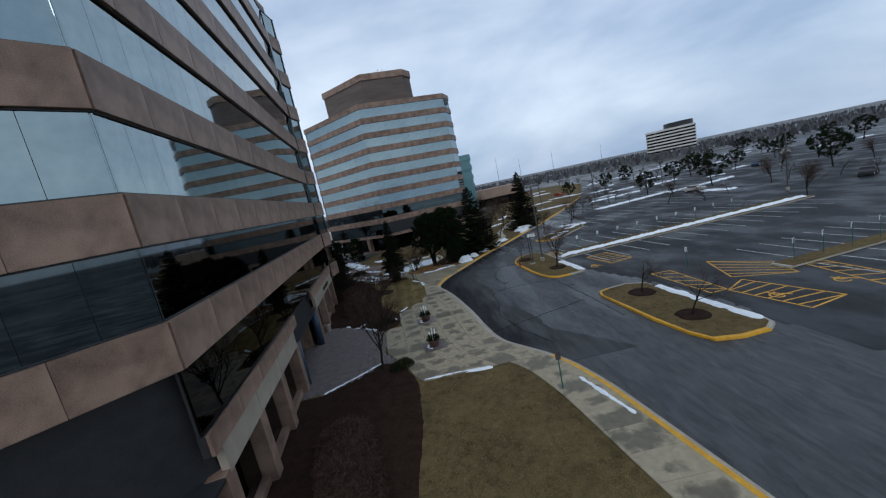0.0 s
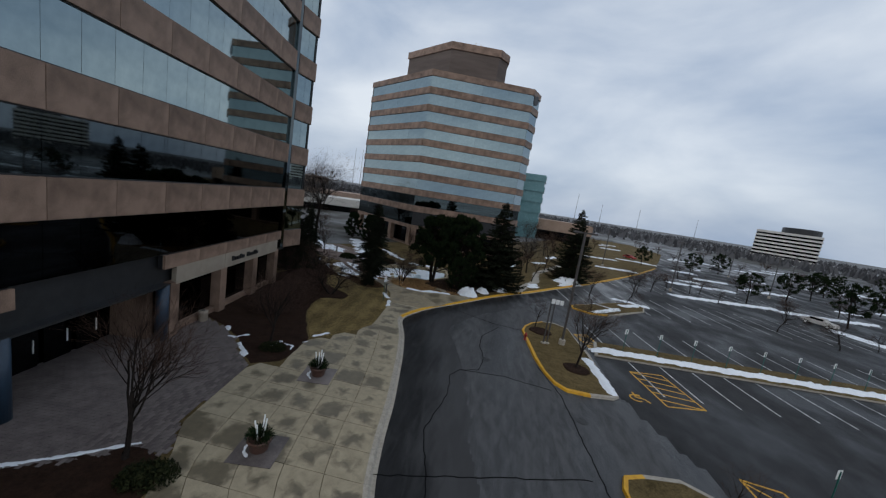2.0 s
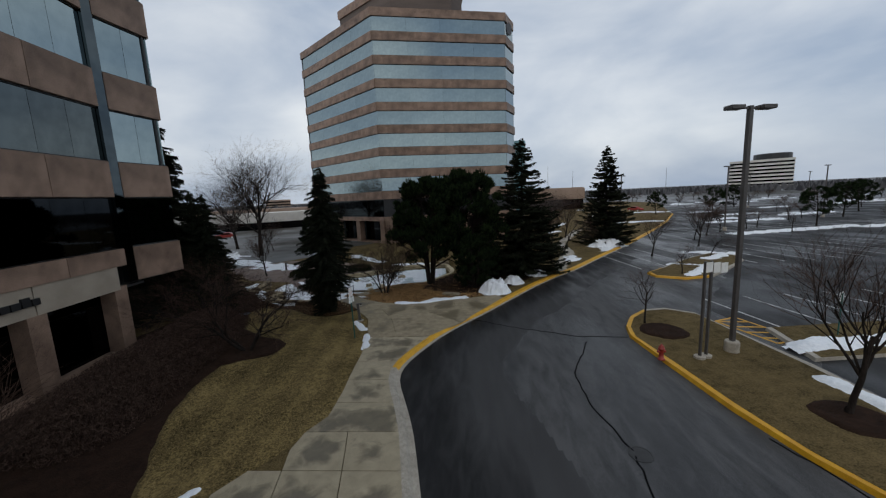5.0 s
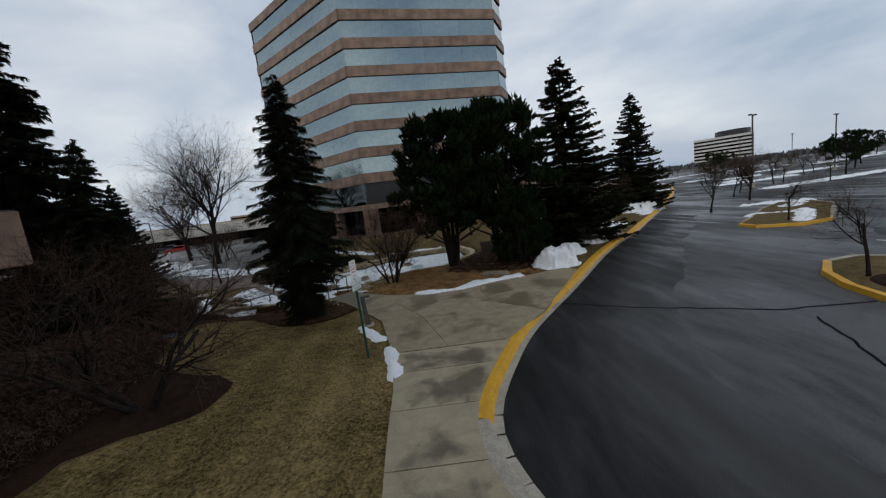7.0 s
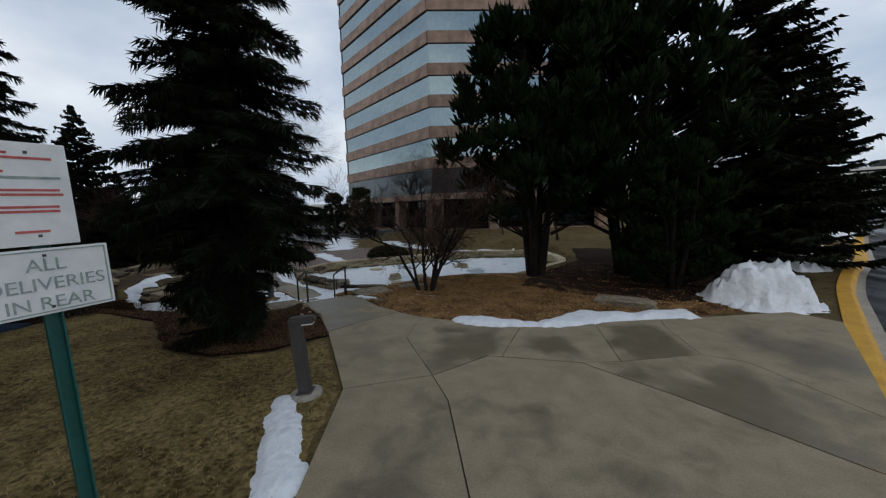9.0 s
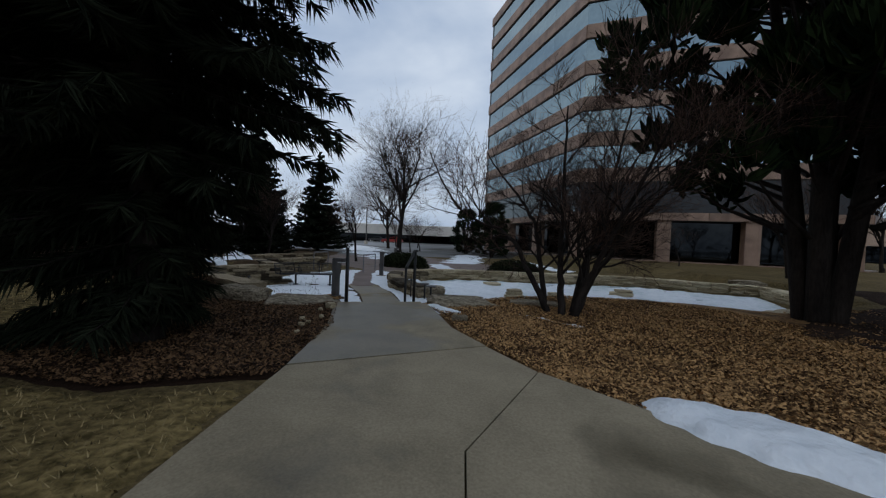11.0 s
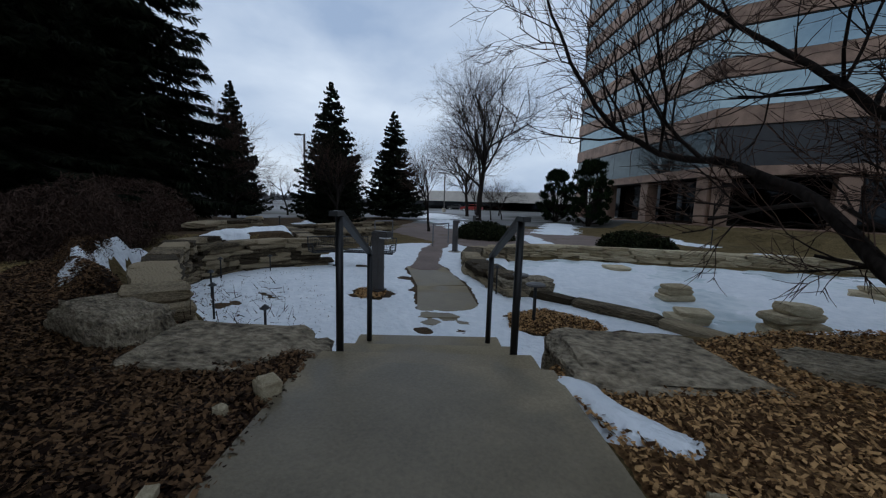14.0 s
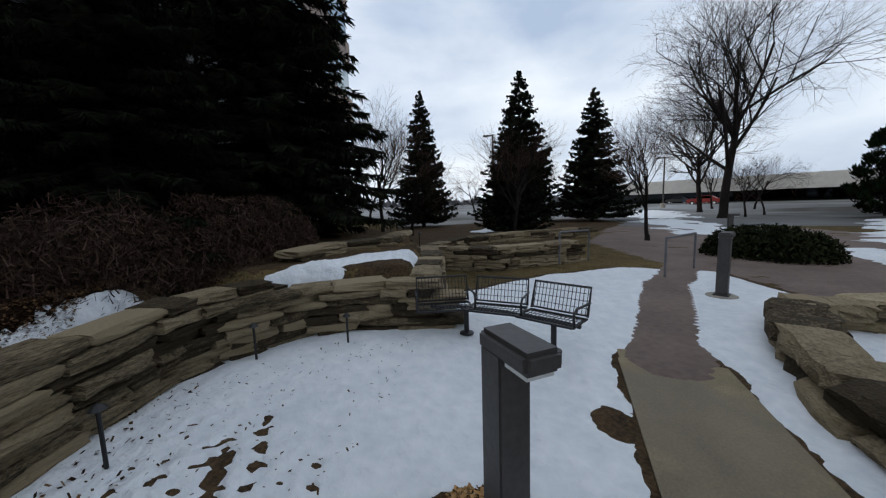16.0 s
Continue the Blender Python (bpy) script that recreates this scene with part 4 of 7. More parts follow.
def garden_snow(X, Y):
    d = poly_dist(X, Y, GARDEN_SNOW) + 0.05 * waves(X, Y, 41, 1.2)
    d = np.minimum(d, line_dist(X, Y, PATH_MID[:3]) - 0.44 + 0.07 * waves(X, Y, 42, 0.7))
    d = np.minimum(d, line_dist(X, Y, PATH_MID[2:]) - 0.2 + 0.12 * waves(X, Y, 47, 0.9))
    d = np.minimum(d, 0.1 - poly_dist(X, Y, GARDEN_CHIPS) + 0.16 * waves(X, Y, 45, 0.5))
    d = np.minimum(d, 0.8 * np.hypot(X + 11.2, (Y - 58.5) * 1.6) / 2.6 + 0.05 + 0.45 * waves(X, Y, 46, 0.22))
    for x, y, r in ((-10.97, 57.91, 0.1), (-10.37, 59.83, 0.3), (-8.5, 59.9, 0.02), (-8.3, 59.75, 0.015), (-8.75, 59.65, 0.02), (-12.69, 61.01, 0.12), (-11.04, 61.02, 0.10)):
        d = np.minimum(d, np.hypot(X - x, Y - y) - r + 0.13 * waves(X, Y, 43, 0.5))
    for k in range(14):
        fx, fy = -8.6 - 0.26 * k + 0.12 * (k % 2), 59.75 + 0.19 * k + 0.35 * ((k * 7) % 3 - 1)
        d = np.minimum(d, np.hypot((X - fx) * 0.8, Y - fy) - 0.055 + 0.03 * waves(X, Y, 44 + k, 0.3))
    return d


blanket("planting_bed", lambda X, Y: poly_dist(X, Y, [(-18.06, 61.11), (-23.81, 59.94), (-36.06, 62.2), (-37.92, 80.1), (-28.9, 76.19), (-22.26, 68.25), (-18.03, 65.32)]) + 0.3 * waves(X, Y, 10, 3.0), (-40, -13, 57, 82), 0.3, SOIL, "brown mulched beds above the garden terraces", "planting bed", 0.02)
blanket("planting_bed", lambda X, Y: poly_dist(X, Y, GARDEN_SNOW) + 0.15, (-18, -3, 56, 69), 0.12, SOIL, "dark leaf-strewn soil of the sunken garden", "planting bed", 0.012)
blanket("planting_bed", lambda X, Y: poly_dist(X, Y, [(-10.04, 57.4), (-9.23, 56.83), (-11.62, 56.48), (-13.28, 56.49), (-14.58, 57.12), (-14, 60.01), (-16.68, 60.6), (-23.66, 60.25), (-23.51, 55.3), (-13.99, 56.39)]) + 0.05 * waves(X, Y, 13, 1.0), (-26, -8, 54, 62), 0.12, SOIL, "leaf-strewn bed above the garden wall", "planting bed", 0.015)
scatter_flakes("wood_chips", GARDEN_CHIPS, 7000, CHIPS, "loose wood chips on the garden floor", 23, (0.016, 0.045))
scatter_flakes("wood_chips", [(-10.75, 59.74), (-10.43, 59.53), (-10.1, 59.46), (-10.02, 59.74), (-10.17, 60.03), (-10.43, 60.17), (-10.73, 60.09)], 1500, CHIPS, "wood chips round the garden path light", 24, (0.014, 0.04))
scatter_flakes("leaf_litter", [(-12.24, 57.43), (-9.53, 57.44), (-9.56, 57.87), (-11.05, 58.07), (-12.55, 57.96)], 200, CHIPS_DARK, "fallen leaves showing through the snow", 25, (0.014, 0.04))
blanket("snow", garden_snow, (-18, -3, 56, 69), 0.045, SNOW, "thin snow over the sunken garden with worn patches", "snow", 0.035, ramp=0.12)
scatter_flakes("leaf_litter", [(-8.32, 58.29), (-9.23, 57.47), (-12.27, 57.72), (-13.12, 58.81), (-12.99, 60.08), (-11.19, 59.34), (-9.62, 58.9)], 420, SOIL, "dead leaves strewn over the snow", 27, (0.008, 0.026), 0.05)
blanket("pond_ice", lambda X, Y: poly_dist(X, Y, POND) + 0.05 * waves(X, Y, 51, 1.5), (-12, 2, 60, 73), 0.12, ICE, "frozen snow-dusted garden pond", "pond", 0.10, kind="structure")


def pond_snow(X, Y):
    return np.minimum(poly_dist(X, Y, POND) - 0.1, 0.45 * waves(X, Y, 52, 4.0) + 0.42)


blanket("snow", pond_snow, (-12, 2, 60, 73), 0.1, SNOW, "drifted snow lying on the pond ice", "snow", 0.13, ramp=0.5)


def snow_strip(pts, width, thick, seed, label, z=None, res=0.08, rough=0.5):
    xs, ys = [p[0] for p in pts], [p[1] for p in pts]
    pad = width + 0.5

    def test(X, Y):
        return width * (1 + rough * waves(X, Y, seed, 2.2)) - line_dist(X, Y, pts) + 0.05 * waves(X, Y, seed + 1, 0.5)
    blanket("snow", test, (min(xs) - pad, max(xs) + pad, min(ys) - pad, max(ys) + pad), res, SNOW, label, "snow", thick, ramp=max(0.12, width * 0.8), base=z)


snow_strip([(-3.3, 49.2), (-3.5, 50.1), (-3.72, 50.97)], 0.24, 0.06, 61, "strip of melting snow beside the walk", res=0.05)
snow_strip([(-4.15, 51.75), (-4.6, 52.4), (-4.85, 52.75), (-4.98, 53.05)], 0.24, 0.06, 62, "strip of melting snow beside the path light", res=0.05)
snow_strip([(-2.95, 56.56), (-2.54, 56.48), (-1.43, 56.42), (-0.63, 56.98), (0.23, 57.21), (0.96, 57.52), (1.61, 57.58)], 0.4, 0.12, 63, "bank of snow along the chip bed", res=0.05)
snow_strip([(-3.58, 23.6), (-1.35, 23.59), (0.89, 23.32)], 0.16, 0.08, 64, "line of snow at the lawn's edge", res=0.06)
snow_strip([(-10.69, 24.78), (-8.64, 26.21), (-7.02, 27.49)], 0.16, 0.08, 65, "line of snow between bed and forecourt", res=0.06)
for k, (pts, w) in enumerate((([(-11.85, 38.15), (-11.6, 37.95)], 0.26), ([(-10.75, 37.0), (-10.3, 37.15), (-9.95, 37.6)], 0.2), ([(-9.6, 36.45), (-8.9, 35.9), (-8.3, 35.35)], 0.24), ([(-7.62, 36.9), (-7.5, 37.7)], 0.2), ([(-7.1, 37.55), (-6.5, 37.5), (-6.35, 37.0)], 0.17), ([(-6.2, 38.3), (-6.0, 38.5)], 0.1))):
    snow_strip(pts, w, 0.08, 170 + k, "patch of old snow in the planted bed", res=0.05, rough=0.6)
snow_strip([(-6.1, 39.6), (-5.45, 40.55)], 0.16, 0.06, 68, "sliver of snow on the lawn's edge", res=0.06, rough=0.3)
blanket("walk", lambda X, Y: 0.7 - line_dist(X, Y, [(10.6, 66.0), (11.9, 69.8), (14.2, 75.2), (15.2, 83.0), (23.0, 100.0)]), (9, 25, 65, 101), 0.3, KERB, "pale concrete walk curving over the far lawn", "path", 0.0)
for k, pts in enumerate(([(18.6, 76.0), (20.4, 79.2)], [(13.0, 70.4), (13.6, 72.6)], [(16.6, 96.0), (19.0, 98.6)], [(10.0, 84.0), (11.4, 89.0)], [(21.0, 108.0), (24.0, 114.0)])):
    snow_strip(pts, 0.7, 0.1, 180 + k, "old snow lying on the far lawn", res=0.2, rough=0.8)
snow_strip([(5.56, 19.88), (6.5, 16.19)], 0.12, 0.05, 69, "thin snow along the yellow kerb", res=0.08, z=0.02)
snow_strip([(-6.42, 58.55), (-6.15, 58.42), (-5.92, 58.42)], 0.17, 0.08, 70, "heap of snow beside the stone slab", res=0.05)
snow_strip([(-5.1, 59.0), (-4.73, 58.92), (-4.4, 58.84), (-4.1, 58.7)], 0.11, 0.05, 71, "strip of snow by the tree", res=0.06)
snow_strip([(-14.11, 58.57), (-14.86, 59.56), (-15.03, 60.26)], 0.34, 0.1, 72, "snow on top of the garden wall", res=0.07)
snow_strip([(-10.6, 56.55), (-11.37, 56.5), (-12.0, 56.65), (-12.8, 56.9), (-13.5, 57.2)], 0.2, 0.05, 73, "snow behind the garden wall", res=0.05, rough=0.3)
snow_strip([(-13.75, 58.1), (-13.9, 58.8), (-13.7, 59.5)], 0.24, 0.07, 74, "snow on top of the garden wall", res=0.05, rough=0.4)
for i, (x0, y0, x1, y1, w) in enumerate(((-20, 74, -30, 80, 1.6), (-16, 76, -22, 88, 1.2), (-9, 76, -14, 82, 0.7), (-28, 66, -36, 72, 0.8), (-17.5, 62, -19, 66, 0.6), (-12.5, 69, -15.5, 72.5, 0.5), (-34, 84, -50, 98, 2.2), (-6.5, 74, -2.5, 74, 0.6))):
    snow_strip([(x0, y0), (x1, y1)], w, 0.07, 80 + i, "patch of old snow on the far lawn", res=0.25, rough=0.9)


def snow_heap(x, y, sx, sy, h, seed, label):
    def test(X, Y):
        return 0.5 * (1 - ((X - x) / sx) ** 2 - ((Y - y) / sy) ** 2) + 0.15 * waves(X, Y, seed, 0.5) + 0.05 * waves(X, Y, seed + 3, 0.25)
    blanket("snow_pile", test, (x - sx * 1.4, x + sx * 1.4, y - sy * 1.4, y + sy * 1.4), 0.07, SNOW, label, "snow pile", h, kind="stuff", ramp=0.5)


snow_heap(3.9, 58.94, 1.25, 1.0, 0.85, 91, "lumpy pile of ploughed snow beside the kerb")
snow_heap(5.69, 61.6, 0.9, 0.9, 0.5, 92, "small pile of ploughed snow by the kerb")
snow_heap(7.97, 64.09, 1.2, 0.8, 0.4, 93, "low snow bank beside the fire lane")
snow_heap(20.13, 79.25, 2.4, 1.4, 0.8, 94, "snow bank under the far spruce")

# ---- drive and parking lot ----
LOT_AREA = [(18.98, 20.51), (19.66, 13.86), (26.25, 5.6), (57.64, -9.56), (165.36, 17.43), (163.18, 145.94), (43.63, 154.68), (30.74, 71.6), (15.96, 54.08), (16.01, 49.17), (15.54, 40.84), (18.25, 31.81), (19.12, 25.03)]
blanket("parking_lot", lambda X, Y: poly_dist(X, Y, LOT_AREA) + 0.25 * waves(X, Y, 12, 3.0), (10, 172, -41, 189), 0.45, LOT, "dark wet asphalt of the parking lot", "asphalt", 0.0, base=ROAD_Z + 0.001, ramp=1.0)
def island(name, pts, label, yellow=(), bed=GRASS):
    """A kerbed planting island."""
    t = thing(name, label, "traffic island", kind="structure")
    poly = pts if area(pts) > 0 else pts[::-1]
    c = Vector((sum(p[0] for p in poly) / len(poly), sum(p[1] for p in poly) / len(poly)))
    inner = [tuple(Vector(p) + (c - Vector(p)).normalized() * 0.32) for p in poly]
    part("soil", Shape().prism(inner, ROAD_Z - 0.05, 0.03), bed, t)
    n = len(poly)
    for i in range(n):
        a, b, ia, ib = poly[i], poly[(i + 1) % n], inner[i], inner[(i + 1) % n]
        s = Shape()
        lo, hi = ROAD_Z - 0.03, 0.02
        oa, ob = Vector(a) + (c - Vector(a)).normalized() * 0.05, Vector(b) + (c - Vector(b)).normalized() * 0.05
        s.add([(*a, lo), (*b, lo), (*ob, hi), (*oa, hi), (*ib, hi), (*ia, hi), (*ib, lo), (*ia, lo)], [(0, 1, 2, 3), (3, 2, 4, 5), (5, 4, 6, 7)])
        mid = ((a[0] + b[0]) / 2, (a[1] + b[1]) / 2)
        part("kerb_stone", s, YELLOW if yellow and poly_dist(np.array([mid[0]]), np.array([mid[1]]), list(yellow))[0] > 0 else KERB, t)
    return t


ISL1 = [(9.9, 50.17), (10.09, 47.18), (10.39, 43.99), (10.84, 41.67), (11.34, 40.28), (12.06, 39.56), (13.64, 39.52), (15.22, 39.83), (15.7, 40.27), (15.65, 41.36), (15.5, 44.23), (15.53, 46.78), (15.15, 50.06), (14.91, 53.2), (13.72, 54.16), (12.39, 53.97), (11.1, 52.83), (10.28, 51.48)]
island("traffic_island", ISL1, "kerbed grass island with bare tree and lamp post", [(5.76, 37.92), (12.78, 35.25), (13.11, 40.26), (11.91, 42.56), (12.03, 55.96), (6.43, 58)])
ISL2 = [(12.88, 31.6), (13.05, 28.48), (13.33, 24.62), (13.83, 21.9), (14.41, 20.57), (15.98, 20.2), (17.76, 20.33), (18.62, 20.92), (18.9, 22.22), (18.51, 25.86), (18.12, 29.46), (17.45, 32.21), (16, 33.07), (14.16, 32.8), (13.2, 32.44)]
island("traffic_island", ISL2, "kerbed grass island with two bare trees in mulch rings", [(8.9, 18.41), (16.82, 14.37), (17.02, 20.51), (14.56, 23.22), (14.51, 34.48), (10.44, 36.25)])
ISL3 = [(15.55, 13), (15.76, 10.55), (16.97, 9.03), (21.34, 5.2), (25.24, 8.51), (23.66, 13.07), (21.79, 14.38), (18.74, 13.65), (16.52, 13.37)]
island("traffic_island", ISL3, "kerbed grass island at the lot's corner", [(8.74, 7.29), (20.36, 3.56), (18.81, 12.15), (18.29, 15.82), (9.04, 20.46)])
island("traffic_island", [(17.41, 62.28), (19.28, 61.23), (21.58, 61.7), (24.92, 64.48), (28.46, 67.71), (29.43, 70.22), (27.86, 71.65), (23.93, 69.13), (19.32, 65.08), (17.42, 63.6)], "kerbed island with young trees and snow", [(11.23, 54.51), (22.03, 49.75), (22.75, 63.94), (16.33, 69.73)])
snow_strip([(14.92, 45.56), (15.17, 42.96), (15.25, 40.59)], 0.35, 0.1, 101, "tongue of snow on the kerbed island", z=0.03)
snow_strip([(17.71, 30.46), (18.06, 26.09), (18.42, 21.84)], 0.35, 0.1, 102, "tongue of snow on the kerbed island", z=0.03)
snow_strip([(20.19, 62.17), (24.15, 65.84)], 0.5, 0.12, 103, "snow on the kerbed island", z=0.03)
snow_strip([(25.58, 68.58), (28.18, 70.11)], 0.6, 0.12, 104, "snow on the kerbed island", z=0.03)
U = Vector((40.1, 3.9)).normalized() * 0.73
NRM = Vector((-U.y, U.x)).normalized()


def lot_pt(o, a, b):
    return (o.x + U.x * a + NRM.x * b, o.y + U.y * a + NRM.y * b)


STRIP = Vector((16.01, 47.3))
strip_poly = [lot_pt(STRIP, 0, 0), lot_pt(STRIP, 56, 0), lot_pt(STRIP, 56, 3.3), lot_pt(STRIP, 1.5, 3.3)]
island("median", strip_poly, "long grass median between the parking rows")
snow_strip([lot_pt(STRIP, 0.8, 1.1), lot_pt(STRIP, 20, 1.1), lot_pt(STRIP, 55, 1.2)], 0.55, 0.22, 105, "long ridge of ploughed snow on the median", z=0.03, res=0.12)
STRIP2 = Vector((27.76, 28.37))
island("median", [lot_pt(STRIP2, 0, 0), lot_pt(STRIP2, 50, 0), lot_pt(STRIP2, 50, 1.6), lot_pt(STRIP2, 0, 1.6)], "narrow grass median between the parking rows")
for k, (pts, w) in enumerate((([(41.4, 86.6), (52, 88.8), (62.3, 91.3)], 0.95), ([(62.5, 89.6), (72, 91), (82.1, 93.4)], 0.95), ([(62.8, 79.5), (64.6, 74.5)], 1.1), ([(71.5, 114.1), (84, 117)], 1.2), ([(26.4, 73.4), (29.9, 71.2)], 0.55), ([(21.4, 66.9), (23.9, 65.1)], 0.5), ([(34.0, 110.0), (43.6, 110.4)], 0.9), ([(36, 131), (42, 132)], 1.4))):
    snow_strip(pts, w, 0.25, 110 + k, "low bank of ploughed snow on the lot", z=ROAD_Z, res=0.3, rough=0.8)
rng_snow = random.Random(31)
for k in range(44):
    x, y = rng_snow.uniform(36, 175), 103 + 110 * rng_snow.random() ** 1.2
    n = rng_snow.uniform(3, 13)
    snow_strip([(x, y), (x + U.x * n, y + U.y * n)], rng_snow.uniform(0.5, 1.3), 0.28, 200 + k, "small bank of ploughed snow on the lot", z=ROAD_Z, res=0.45, rough=0.9)


def paint(name, quads, material, label):
    s = Shape()
    for q in quads:
        s.prism(q if area(q) > 0 else q[::-1], ROAD_Z - 0.01, ROAD_Z + 0.012)
    tagged(part(name, s, material, None), label, "road marking", kind="structure")


def stroke(p, q, w=0.1):
    p, q = Vector(p), Vector(q)
    d = (q - p).normalized()
    n = Vector((-d.y, d.x)) * w / 2
    return [tuple(p - n), tuple(q - n), tuple(q + n), tuple(p + n)]


def hatch(corners, n, label):
    """A yellow outline with slanting bars, between two long sides a-b and d-c."""
    a, b, c, d = [Vector(p) for p in corners]
    quads = [stroke(a, b, 0.12), stroke(b, c, 0.12), stroke(c, d, 0.12), stroke(d, a, 0.12)]
    for i in range(n):
        t0, t1 = (i + 0.1) / n, min((i + 0.95) / n, 1)
        quads.append(stroke(a.lerp(b, t0), d.lerp(c, t1), 0.12))
    paint("hatching", quads, YELLOW, label)


hatch([(19.55, 34.33), (19.75, 27.18), (21.13, 27.25), (21.36, 34.05)], 5, "yellow hatched aisle beside accessible stalls")
hatch([(25.34, 34.3), (23.42, 29.33), (27.39, 27.39), (28.56, 30.74)], 5, "yellow hatched aisle beside accessible stalls")
hatch([(29.43, 28.95), (28.24, 22.48), (30.57, 22.75), (30.88, 28.51)], 5, "yellow hatched aisle beside accessible stalls")
hatch([(21.03, 27), (22.07, 21.81), (25.26, 22.45), (23.47, 28.39)], 6, "yellow hatched aisle beside accessible stalls")
hatch([(18.28, 45.39), (19, 40.61), (21.82, 41.23), (21, 45.93)], 5, "yellow hatched aisle beside accessible stalls")
hatch([(15.33, 52.11), (16.1, 49.13), (17.47, 49.46), (16.72, 52.65)], 4, "yellow hatched aisle beside accessible stalls")


def stalls():
    q = []
    for o, a0, a1, b0, b1 in ((STRIP, 4, 55, -5.6, -0.15), (STRIP, 3, 55, 3.45, 8.8), (STRIP2, 4, 50, 1.75, 7.2), (STRIP2, 3, 50, -5.5, -0.15), (STRIP, 5, 70, 18, 28.5), (STRIP, 10, 90, 36, 47), (STRIP, 10, 100, 56, 66), (STRIP2, 6, 60, -24, -13)):
        a = a0
        while a < a1:
            q.append(stroke(lot_pt(o, a, b0), lot_pt(o, a, b1), 0.13))
            a += 3.77
    paint("parking_lines", q, LINE, "worn white parking stall lines")


stalls()
for k, (x, y) in enumerate(((17.1, 40.92), (22.43, 24.46), (27.61, 24.57))):
    # wheelchair emblem of an accessible stall: ring, back and legs
    s = Shape()
    for i in range(10):
        a0, a1 = 0.4 + i * 0.5, 0.4 + (i + 1) * 0.5
        s.prism(stroke((x + 0.42 * math.cos(a0), y + 0.42 * math.sin(a0)), (x + 0.42 * math.cos(a1), y + 0.42 * math.sin(a1)), 0.12), ROAD_Z - 0.01, ROAD_Z + 0.013)
    for p, q in (((0.0, 0.8), (0.0, 0.1)), ((0.0, 0.1), (0.55, 0.05)), ((0.55, 0.05), (0.8, -0.35)), ((0.0, 0.5), (0.4, 0.5))):
        s.prism(stroke((x + p[0], y + p[1]), (x + q[0], y + q[1]), 0.13), ROAD_Z - 0.01, ROAD_Z + 0.013)
    tagged(part("wheelchair_emblem", s, YELLOW, None), "yellow wheelchair emblem painted on the stall", "road marking", kind="structure")

# sealed band of darker asphalt along the kerb, cracks, manhole
def sealcoat():
    """Black sealer worn thin towards its edge, so that the grey asphalt shows through in streaks."""
    nt = SEALED.node_tree
    L = nt.links.new
    bs = nt.nodes["Principled BSDF"]
    ramp = [n for n in nt.nodes if n.bl_idname == "ShaderNodeValToRGB"][0]
    at = nt.nodes.new("ShaderNodeAttribute")
    at.attribute_name = "worn"
    co, mp, no = nt.nodes.new("ShaderNodeTexCoord"), nt.nodes.new("ShaderNodeMapping"), nt.nodes.new("ShaderNodeTexNoise")
    mp.inputs["Scale"].default_value = (1.7, 0.4, 1.0)
    no.inputs["Scale"].default_value, no.inputs["Detail"].default_value, no.inputs["Distortion"].default_value = 1.0, 9.0, 0.8
    L(co.outputs["Object"], mp.inputs[0])
    L(mp.outputs[0], no.inputs["Vector"])
    mr = nt.nodes.new("ShaderNodeMath")
    mr.operation = "MULTIPLY_ADD"
    mr.inputs[1].default_value, mr.inputs[2].default_value = 1.8, -0.9
    L(no.outputs[0], mr.inputs[0])
    ad = nt.nodes.new("ShaderNodeMath")
    ad.operation, ad.use_clamp = "ADD", True
    L(at.outputs["Fac"], ad.inputs[0])
    L(mr.outputs[0], ad.inputs[1])
    mix = nt.nodes.new("ShaderNodeMix")
    mix.data_type = "RGBA"
    mix.inputs[7].default_value = (0.05, 0.05, 0.051, 1)
    L(ad.outputs[0], mix.inputs[0])
    L(ramp.outputs[0], mix.inputs[6])
    L(mix.outputs[2], bs.inputs["Base Color"])


sealcoat()


